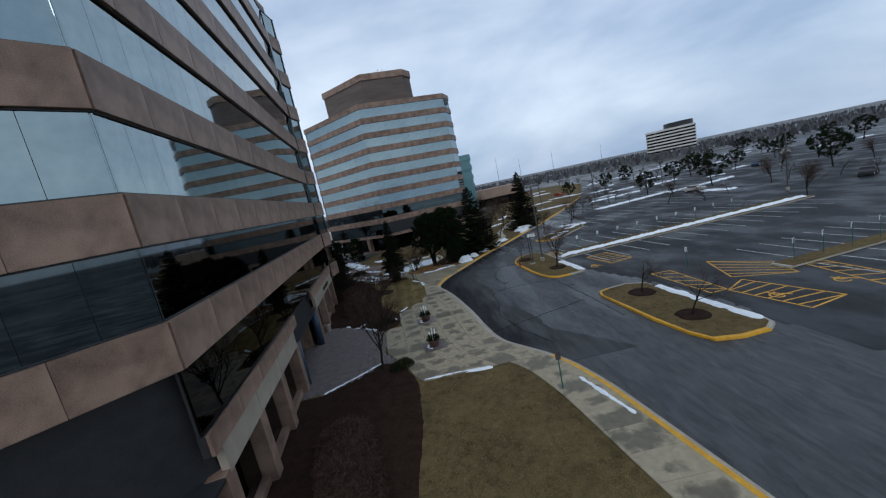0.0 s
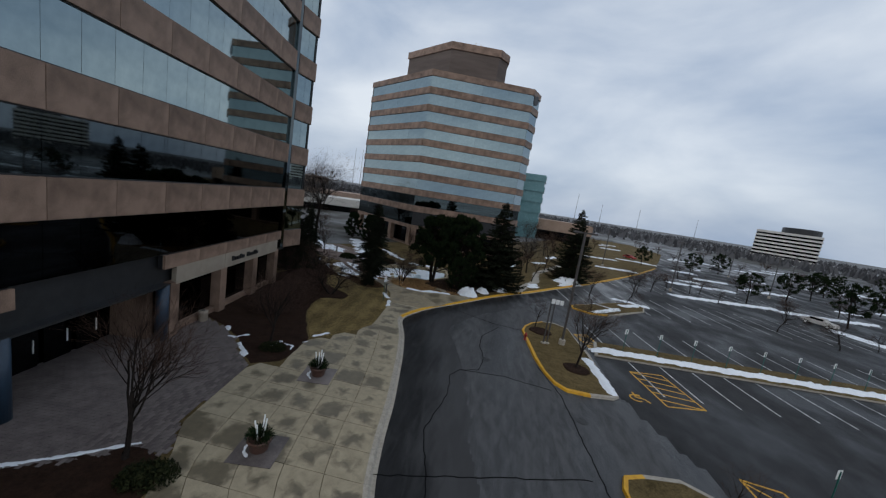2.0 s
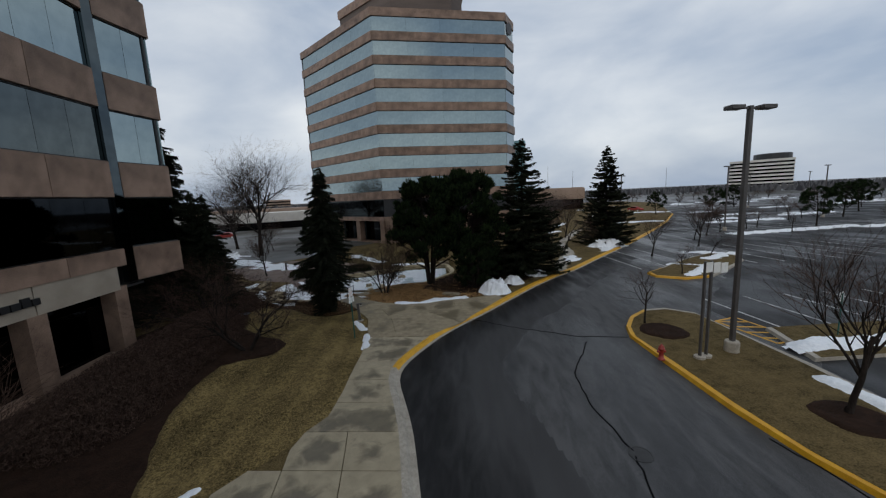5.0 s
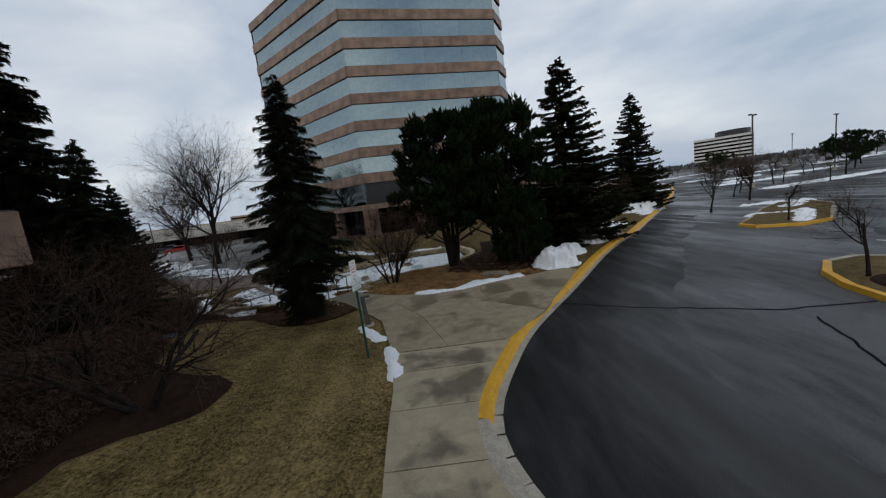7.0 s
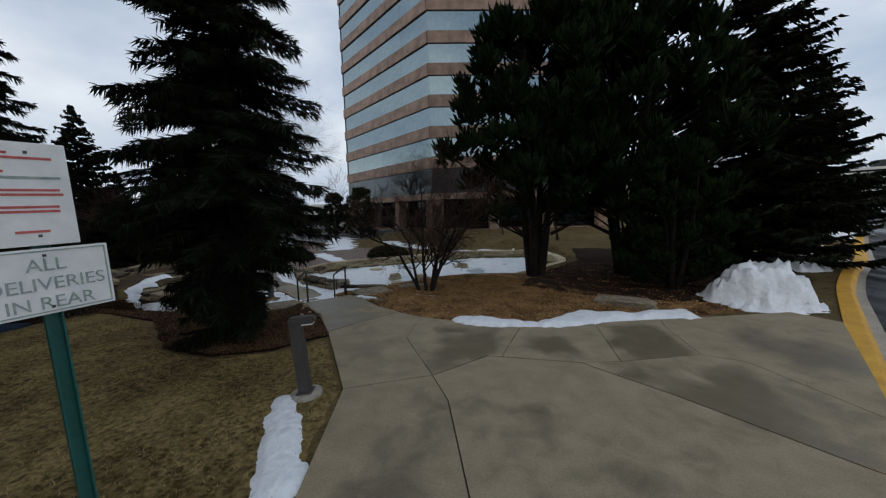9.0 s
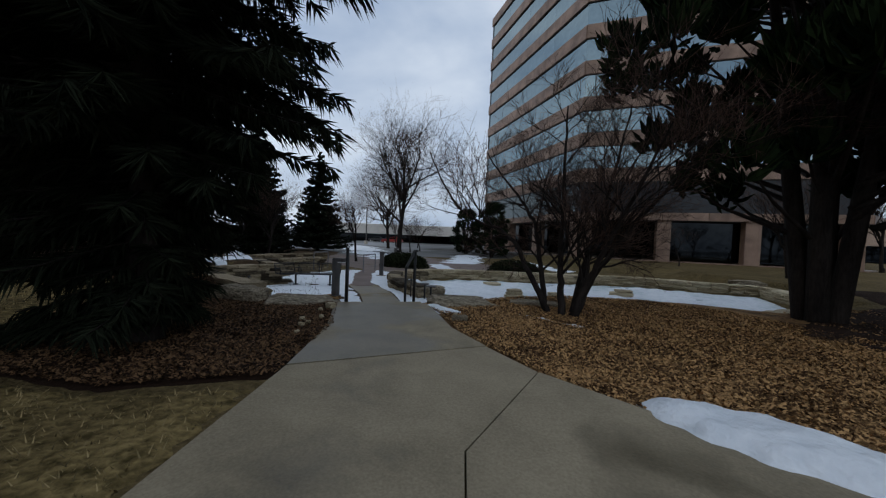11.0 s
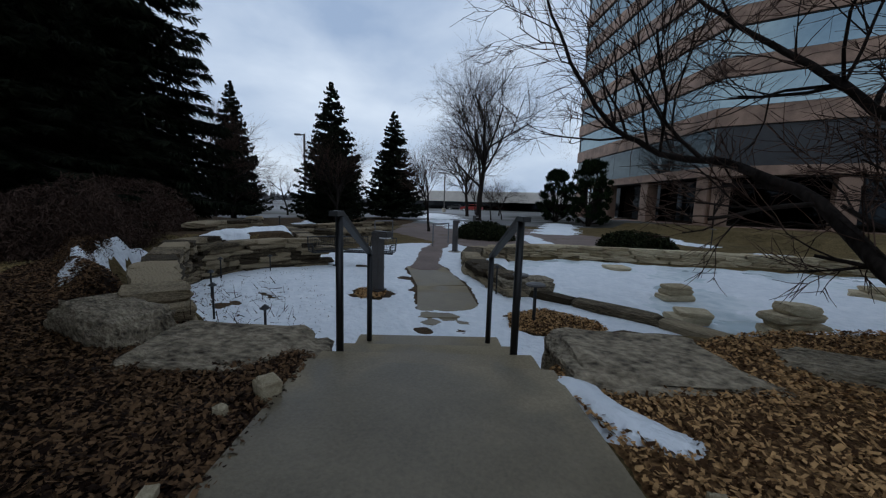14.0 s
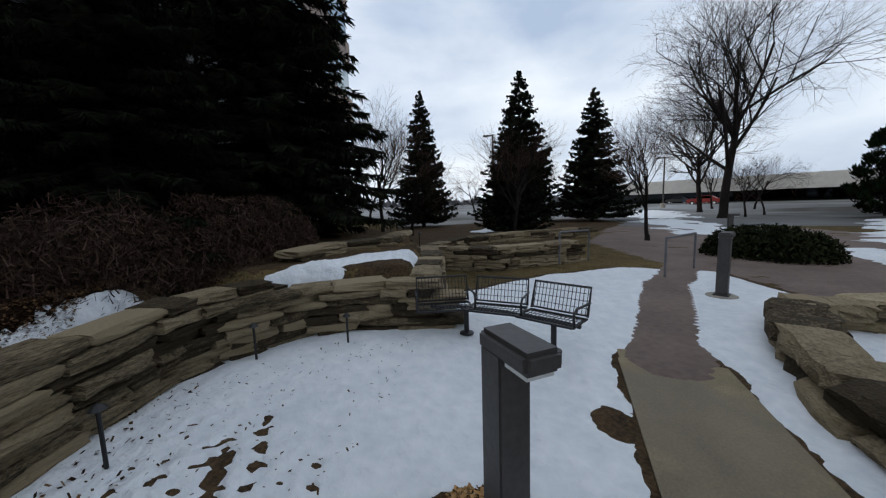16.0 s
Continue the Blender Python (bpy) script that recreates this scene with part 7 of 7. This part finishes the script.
BOULDER = mat("weathered_rock", (0.055, 0.043, 0.03), (0.5, 0.415, 0.29), rough=0.9, scale=2.2, fine=22, bump=1.0, bump_scale=0.05, mid=8, spec=0.2)
boulder("flat mossy boulder beside the steps", (-8.02, 57.3, -0.24), (1.05, 0.64, 0.58), 50, 1, (4, 3))
boulder("dark weathered boulder at the wall's end", (-8.84, 56.8, -0.1), (0.75, 0.45, 0.6), 20, 2)
boulder("broad flat limestone slab beside the steps", (-6.24, 59.16, -0.19), (1.15, 0.8, 0.5), 46, 3, (0, 4))
boulder("low flat stone on the chip bed", (-5.2, 60.1, -0.1), (0.9, 0.5, 0.3), 20, 4)
boulder("rounded white field stone beside the path", (-7.34, 57.31, 0.04), (0.11, 0.1, 0.1), 0, 5, ma=LIMESTONE_PALE)
for k, (x, y, w) in enumerate(((-6.76, 56.42, 0.07), (-6.8, 56.54, 0.06), (-6.52, 56.2, 0.05), (-6.93, 56.83, 0.06), (-7.3, 57.1, 0.06), (-7.0, 56.6, 0.07), (-5.72, 58.12, 0.07))):
    boulder("small pale field stone lying on the chips", (x, y, 0.03), (w * 0.95, w * 0.75, w * 0.6), 50 * k, 40 + k, ma=LIMESTONE_PALE)
boulder("small dark stone on the chip bed", (-5.57, 57.98, 0.03), (0.2, 0.11, 0.08), 30, 9)
boulder("flat stone at the path's edge", (-8.84, 61.84, -0.42), (0.9, 0.45, 0.4), 50, 6)
boulder("flat rock beyond the pond", (-0.7, 72.61, -0.25), (1.1, 0.6, 0.4), 10, 7)
boulder("low buff rock beside the snow bank", (0.69, 58.28, 0.02), (1.25, 0.55, 0.3), -22, 8)


PALE_BLOCKS = [block_mesh(s, 0.03) for s in range(20, 24)]
for me in PALE_BLOCKS:
    me.materials[0] = LIMESTONE_PALE


def stacked(label, x, y, layers, seed):
    rng = random.Random(seed)
    t = thing("stone_stack", label, "stone stack", Matrix.Translation((x, y, FLOOR - 0.04)))
    z = 0.0
    for a, b, h in layers:
        ob = put("stone", rng.choice(PALE_BLOCKS), LIMESTONE_PALE, t)
        ob.matrix_basis = Matrix.Translation((rng.uniform(-0.06, 0.06), rng.uniform(-0.06, 0.06), z + h / 2)) @ pose(0, 0, 0, rng.uniform(-3, 3), rng.uniform(-3, 3), rng.uniform(0, 60)) @ Matrix.Diagonal((a, b, h, 1))
        z += h * 0.93


stacked("two flat buff stones set in the ice", -7.1, 63.7, ((0.5, 0.36, 0.1), (0.42, 0.3, 0.1), (0.38, 0.28, 0.07)), 1)
stacked("squared buff stone set in the ice", -6.6, 62.45, ((0.44, 0.36, 0.1), (0.4, 0.33, 0.08)), 2)
stacked("stack of flat buff stones in the pond", -5.65, 62.75, ((0.56, 0.4, 0.12), (0.5, 0.36, 0.1), (0.6, 0.36, 0.1), (0.34, 0.3, 0.13)), 3)
stacked("flat buff stones in the pond", -4.6, 67.0, ((0.7, 0.5, 0.12), (0.5, 0.4, 0.1)), 4)
stacked("flat grey stone near the pond edge", -8.9, 66.0, ((0.6, 0.35, 0.1),), 5)


def grey_rail(a, b):
    t = thing("handrail", "low grey pipe handrail standing in the snow", "handrail", group="grey garden rails")
    za, zb = ground_at(*a), ground_at(*b)
    for p, z in ((a, za), (b, zb)):
        part("post", Shape().tube([(p[0], p[1], z - 0.1), (p[0], p[1], z + 0.8)], 0.022, 8), RAIL_GREY, t)
    part("rail", Shape().tube([(a[0], a[1], za + 0.8), (b[0], b[1], zb + 0.8)], 0.024, 8), RAIL_GREY, t)


RAIL_GREY = mat("grey_pipe", (0.10, 0.10, 0.11), (0.18, 0.18, 0.19), rough=0.5, scale=3, fine=30, bump=0.0)
grey_rail((-14.65, 65.05), (-15.15, 66.3))
grey_rail((-16.86, 64.13), (-17.1, 65.11))


# ---- bench ----
def bench():
    """Three wire seats set on an arc, open towards the lawn of snow."""
    t = thing("garden_bench", "curved black wire-mesh bench with three seats in the snow", "bench", Matrix.Translation((-12.62, 60.98, FLOOR + 0.02)) @ pose(0, 0, 0, 0, 0, 42) @ Matrix.Diagonal((0.82, 0.82, 0.78, 1)))
    for x, y, rz in ((-0.96, -0.26, 42), (-0.2, 0.04, 10), (0.6, 0.02, -8)):
        m = Matrix.Translation((x, y, 0)) @ pose(0, 0, 0, 0, 0, rz)
        seat = part("seat", Shape().box((0, 0, 0.44), (0.76, 0.03, 0.025)).box((0, -0.4, 0.44), (0.72, 0.03, 0.025)).box((-0.37, -0.2, 0.44), (0.02, 0.4, 0.02)).box((0.37, -0.2, 0.44), (0.02, 0.4, 0.02)), BLACK, t, at=m)
        back = part("backrest", Shape().tube([(-0.37, 0.02, 0.46), (-0.37, 0.13, 0.82), (0.37, 0.13, 0.82), (0.37, 0.02, 0.46)], 0.018, 8).box((0, 0.02, 0.48), (0.74, 0.02, 0.02)), BLACK, t, at=m)
        for i in range(15):
            u = -0.343 + i * 0.049
            part("wire", Shape().box((u, -0.2, 0.44), (0.007, 0.4, 0.007)), BLACK, seat)
            part("wire", Shape().tube([(u, 0.02, 0.47), (u, 0.125, 0.81)], 0.005, 4), BLACK, back)
        for i in range(4):
            part("wire", Shape().box((0, -0.08 - 0.08 * i, 0.445), (0.72, 0.006, 0.006)), BLACK, seat)
        for z in (0.56, 0.65, 0.74):
            part("wire", Shape().box((0, 0.03 + (z - 0.48) * 0.3, z), (0.72, 0.006, 0.006)), BLACK, back)
        part("armrest", Shape().tube([(0.385, 0.06, 0.64), (0.385, -0.34, 0.66), (0.385, -0.42, 0.6), (0.385, -0.40, 0.44)], 0.015, 8), BLACK, t, at=m)
    part("armrest", Shape().tube([(-0.4, 0.06, 0.64), (-0.4, -0.34, 0.66), (-0.4, -0.42, 0.6), (-0.4, -0.40, 0.44)], 0.015, 8), BLACK, t, at=Matrix.Translation((-0.96, -0.26, 0)) @ pose(0, 0, 0, 0, 0, 42))
    for x in (-0.62, 0.62):
        part("leg", Shape().tube([(x, -0.18, -0.06), (x, -0.18, 0.43)], 0.035, 10), BLACK, t)
        part("foot", Shape().lathe([(0.1, 0), (0.1, 0.02), (0.04, 0.03)], 14), BLACK, t, at=Matrix.Translation((x, -0.18, 0)))
    part("beam", Shape().tube([(-1.05, -0.44, 0.41), (-0.7, -0.22, 0.41), (-0.2, -0.15, 0.41), (0.6, -0.18, 0.41), (0.95, -0.25, 0.41)], 0.028, 8), BLACK, t)


bench()


def brick_square(x, y, rz):
    """A square of red pavers let into the walk under a planter."""
    t = thing("brick_square", "square of reddish pavers let into the concrete walk", "pavement", Matrix.Translation((x, y, 0.012)) @ pose(0, 0, 0, 0, 0, rz), kind="structure")
    me = Shape().box((0, 0, 0), (0.195, 0.095, 0.05)).mesh("brick", bevel=0.004)
    rng = random.Random(7)
    for j in range(15):
        for i in range(8):
            put("brick", me, RED_PAVER, t, at=Matrix.Translation((-0.72 + 0.2 * i + (0.05 if j % 2 else -0.05), -0.7 + 0.1 * j, rng.uniform(-0.003, 0.003))))


RED_PAVER = mat("red_paver", (0.085, 0.05, 0.042), (0.19, 0.115, 0.095), rough=0.75, scale=2.0, fine=30, bump=0.2, rnd=0.4)
brick_square(-3.3, 34.8, 8)
brick_square(-2.7, 28.6, 8)
for k, (x, y) in enumerate(((-3.3, 34.8), (-2.7, 28.6))):
    snow_strip([(x + 0.55 * math.cos(a), y + 0.55 * math.sin(a)) for a in (2.6, 3.2, 3.8, 4.4)], 0.09, 0.05, 190 + k, "crescent of snow round the planter", z=0.04, res=0.04, rough=0.4)


def planter(x, y, seed):
    rng = random.Random(seed)
    t = thing("planter", "round brown pot with evergreen sprigs and pale birch poles", "planter", Matrix.Translation((x, y, 0.03)) @ Matrix.Diagonal((1.2, 1.2, 1.2, 1)), "entrance planters")
    part("bricks", Shape().box((0, 0, 0.005), (1.5, 1.5, 0.02), radians(8)), BRICK, t)
    part("pot", Shape().lathe([(0.26, 0.0), (0.30, 0.06), (0.36, 0.36), (0.41, 0.40), (0.41, 0.47), (0.36, 0.47), (0.34, 0.40), (0.02, 0.40)], 24), TERRACOTTA, t, smooth=True)
    V = []
    for k in range(1500):
        a, e = rng.uniform(0, 6.283), rng.uniform(0.1, 1.3)
        d = Vector((math.cos(a) * math.cos(e), math.sin(a) * math.cos(e), math.sin(e)))
        p = Vector((0, 0, 0.42)) + d * rng.uniform(0.1, 0.45)
        q = d.orthogonal().normalized() * 0.014
        V += [p - q, p + q, p + d * rng.uniform(0.06, 0.16) + Vector((0, 0, -0.02))]
    put("greenery", np_mesh("greenery", [tuple(v) for v in V], np.arange(len(V)).reshape(-1, 3)), NEEDLE_PINE, t)
    for k in range(4):
        a = k * 1.6 + rng.uniform(-0.3, 0.3)
        part("birch_pole", Shape().tube([(0.1 * math.cos(a), 0.1 * math.sin(a), 0.4), (0.2 * math.cos(a), 0.2 * math.sin(a), rng.uniform(1.05, 1.3))], 0.028, 8), WHITE, t, smooth=True)


planter(-3.3, 34.8, 1)
planter(-2.7, 28.6, 2)


def hydrant():
    t = thing("fire_hydrant", "red cast-iron fire hydrant on the island", "fire hydrant", Matrix.Translation((9.95, 47.4, 0.03)) @ Matrix.Diagonal((0.85, 0.85, 0.85, 1)))
    part("barrel", Shape().lathe([(0.17, 0), (0.17, 0.05), (0.11, 0.07), (0.11, 0.52), (0.15, 0.54), (0.15, 0.60), (0.12, 0.62), (0.1, 0.72), (0.03, 0.76), (0.03, 0.82), (0.005, 0.82)], 18), RED, t, smooth=True)
    for a in (0, 90, 180):
        part("outlet", Shape().tube([(0.08 * math.cos(radians(a)), 0.08 * math.sin(radians(a)), 0.42), (0.2 * math.cos(radians(a)), 0.2 * math.sin(radians(a)), 0.42)], 0.06, 12), RED, t)


hydrant()


def lamp_post(x, y, h, rz=0, group="parking lamps", heads=2):
    t = thing("street_lamp", "tall dark parking-lot lamp post with flat shoebox heads", "street lamp", Matrix.Translation((x, y, -0.1)) @ pose(0, 0, 0, 0, 0, rz), group)
    part("base", Shape().lathe([(0.28, 0), (0.28, 0.55), (0.25, 0.6), (0.02, 0.6)], 16), KERB, t)
    part("pole", Shape().box((0, 0, h / 2 + 0.3), (0.16, 0.16, h - 0.6)), BRONZE, t)
    for s in (-1, 1)[:heads]:
        arm = part("arm", Shape().box((s * 0.25, 0, h - 0.08), (0.4, 0.08, 0.08)), BRONZE, t)
        part("head", Shape().box((s * 0.7, 0, h - 0.06), (0.62, 0.4, 0.16)), BRONZE, arm, bevel=0.02)


lamp_post(13.3, 48.1, 10.4, 10)
for x, y in ((42.73, 90.84), (61.68, 59.83), (97.95, 95.29), (71.65, 106.08), (54.88, 32.11), (84.73, 141.76), (114.21, 156.31), (35.79, 112.09), (143.84, 146.13)):
    lamp_post(x, y, 10.0, 30)
lamp_post(-42.9, 72.5, 7.9, 40, heads=1)
lamp_post(-45, 95, 6.0, 40, heads=1)


def stall_sign(x, y, rz):
    t = thing("parking_sign", "slim steel post with a small accessible-parking plate", "parking sign", Matrix.Translation((x, y, 0.02)) @ pose(0, 0, 0, 0, 0, rz), "stall signs")
    part("post", Shape().box((0, 0, 1.0), (0.05, 0.04, 2.05)), STEEL_GREEN, t)
    pl = part("plate", Shape().box((0, -0.03, 1.85), (0.32, 0.01, 0.46)), WHITE, t)
    part("emblem", Shape().box((0, -0.037, 1.9), (0.2, 0.004, 0.2)), STEEL_GREEN, pl)


for k in range(9):
    stall_sign(*lot_pt(STRIP, 4.6 + k * 4.35, 2.0), 200)
for k in range(10):
    stall_sign(*lot_pt(STRIP2, 2 + k * 4.2, 0.8), 200)
stall_sign(29.45, 22.8, 200)
stall_sign(22.59, 33.28, 200)


def way_sign(x, y, h, plates, rz):
    t = thing("direction_sign", "brown posts with three small white notice plates", "sign", Matrix.Translation((x, y, 0.0)) @ pose(0, 0, 0, 0, 0, rz))
    for dx in (-0.35, 0.0):
        part("post", Shape().box((dx, 0, h / 2), (0.09, 0.09, h)), BRONZE, t)
        part("footing", Shape().lathe([(0.22, 0), (0.22, 0.12), (0.02, 0.14)], 14), KERB, t, at=Matrix.Translation((dx, 0, 0)))
    for k in range(plates):
        part("plate", Shape().box((-0.2 + k * 0.42, -0.06, h - 0.25 - 0.05 * k), (0.36, 0.02, 0.42)), WHITE, t)


way_sign(11.9, 47.6, 4.2, 3, 20)
w = thing("post_sign", "green post with a narrow notice plate beside the kerb", "sign", Matrix.Translation((4.25, 19.24, 0)))
part("post", Shape().box((0, 0, 1.1), (0.06, 0.05, 2.2)), STEEL_GREEN, w)
part("plate", Shape().box((0, -0.03, 2.0), (0.3, 0.01, 0.45)), BRONZE, w)

bin_ = thing("litter_bin", "round buff stone litter bin by the entrance", "litter bin", Matrix.Translation((-13.91, 38.27, 0.0)))
part("body", Shape().lathe([(0.26, 0), (0.29, 0.05), (0.29, 0.62), (0.31, 0.64), (0.31, 0.74), (0.2, 0.80), (0.12, 0.80)], 20), GRANITE_PALE, bin_, smooth=True)
part("opening", Shape().lathe([(0.14, 0.79), (0.14, 0.81), (0.02, 0.81)], 16), BLACK, bin_)

box = thing("utility_cover", "flat blue-grey utility cover sunk in the lawn", "utility cover", Matrix.Translation((-13.3, 54.7, ground_at(-13.3, 54.7) + 0.02)) @ pose(0, 0, 0, 0, 0, 15))
part("lid", Shape().box((0, 0, 0.02), (0.9, 0.6, 0.08)), BLUE, box, bevel=0.015)


# ---- distant buildings ----
def banded_block(name, label, c, size, rz, levels, wall, glass, top=None):
    """A far block: a floor slab and a ribbon of windows for each storey."""
    t = thing(name, label, "building", Matrix.Translation((c[0], c[1], -0.2)) @ pose(0, 0, 0, 0, 0, rz))
    h = size[2] / levels
    part("core", Shape().box((0, 0, size[2] / 2), (size[0] - 0.8, size[1] - 0.8, size[2] - 0.2)), glass, t)
    for k in range(levels):
        part("spandrel", Shape().box((0, 0, h * (k + 0.75)), (size[0], size[1], h * 0.5)), wall, t)
        n = max(3, int(size[0] / 6))
        for i in range(n):
            for s in (-1, 1):
                part("window", Shape().box(((i + 0.5) * (size[0] - 1) / n - (size[0] - 1) / 2, s * (size[1] / 2 - 0.38), h * (k + 0.25)), ((size[0] - 1) / n - 0.5, 0.08, h * 0.46)), glass, t)
    part("roof", Shape().box((0, 0, size[2] + 0.2), (size[0] - 0.6, size[1] - 0.6, 0.4)), wall, t)
    if top:
        part("penthouse", Shape().lathe([(top[0], 0), (top[0], top[1]), (top[0] * 0.92, top[1] + 0.3), (0.2, top[1] + 0.3)], 20), FRAME, t, at=Matrix.Translation((top[2], 0, size[2] + 0.4)))
    return t


banded_block("office_block", "pale stepped office block far across the parking lot", (314, 430), (50, 30, 29), -40, 8, OFFICE_WHITE, GLASS_DARK, (15, 5.5, 8))
banded_block("glass_block", "teal mirrored block behind the tower", (20.8, 172), (9.5, 14, 25.6), -8, 6, TEAL, TEAL)
banded_block("low_building", "long low tan building beyond the lot", (32, 182), (33, 16, 8.2), 8, 1, TAN, GLASS_DARK)
banded_block("low_building", "long low brown building beyond the garden", (-95, 175), (90, 20, 5.2), 35, 1, TAN, GLASS_DARK)
banded_block("low_building", "long low pale building beyond the garden", (-60, 140), (60, 14, 4.6), 30, 1, OFFICE_WHITE, GLASS_DARK)
banded_block("apartment_block", "reddish apartment block far on the horizon", (-205, 420), (26, 12, 11.5), 30, 4, TAN, GLASS_DARK)


def mast(x, y, h):
    t = thing("radio_mast", "slender lattice mast on the horizon", "mast", Matrix.Translation((x, y, 0)), "horizon masts")
    part("pole", Shape().tube([(0, 0, -1), (0, 0, h)], [0.5, 0.2], 5), BRONZE, t)


for x, y, h in ((180, 800, 60), (240, 830, 48), (330, 860, 50), (420, 800, 44), (120, 900, 50), (-260, 700, 75), (-275, 700, 75), (520, 700, 40)):
    mast(x, y, h)


def parked_car(x, y, rz, paint, label):
    t = thing("car", label, "car", Matrix.Translation((x, y, ROAD_Z)) @ pose(0, 0, 0, 0, 0, rz), "parked cars")
    s = Shape()
    prof = [(-2.2, 0.35), (-2.2, 0.75), (-1.9, 0.95), (-1.0, 1.0), (-0.5, 1.42), (0.9, 1.45), (1.6, 1.02), (2.15, 0.95), (2.25, 0.4)]
    n = len(prof)
    s.add([(a, -0.85, b) for a, b in prof] + [(a, 0.85, b) for a, b in prof], [tuple(range(n)), tuple(reversed(range(n, 2 * n)))] + [(i, i + n, (i + 1) % n + n, (i + 1) % n) for i in range(n)])
    part("body", s, paint, t, bevel=0.06)
    part("glass", Shape().box((0.2, 0, 1.2), (1.7, 1.74, 0.34)), GLASS_DARK, t)
    for a in (-1.35, 1.4):
        for b in (-0.8, 0.8):
            wh = part("wheel", Shape().tube([(a, b - 0.1, 0.32), (a, b + 0.1, 0.32)], 0.32, 14), IRON, t)
            part("rim", Shape().tube([(a, b - 0.11, 0.32), (a, b + 0.11, 0.32)], 0.18, 10), WHITE, wh)


for k, (x, y, rz) in enumerate(((74.74, 58.46, 30), (62.41, 82.01, 120), (102.04, 106.12, 30), (55.94, 148.4, 120), (89.74, 156.77, 120), (132.65, 125.99, 30), (-61.27, 118.77, 30), (-53.24, 110.73, 30), (-71.29, 124.8, 30))):
    parked_car(x, y, rz, (IRON, OFFICE_WHITE, BLUE, RED)[k % 4], ("black parked car far off", "white parked car far off", "blue parked car far off", "red parked car far off")[k % 4])
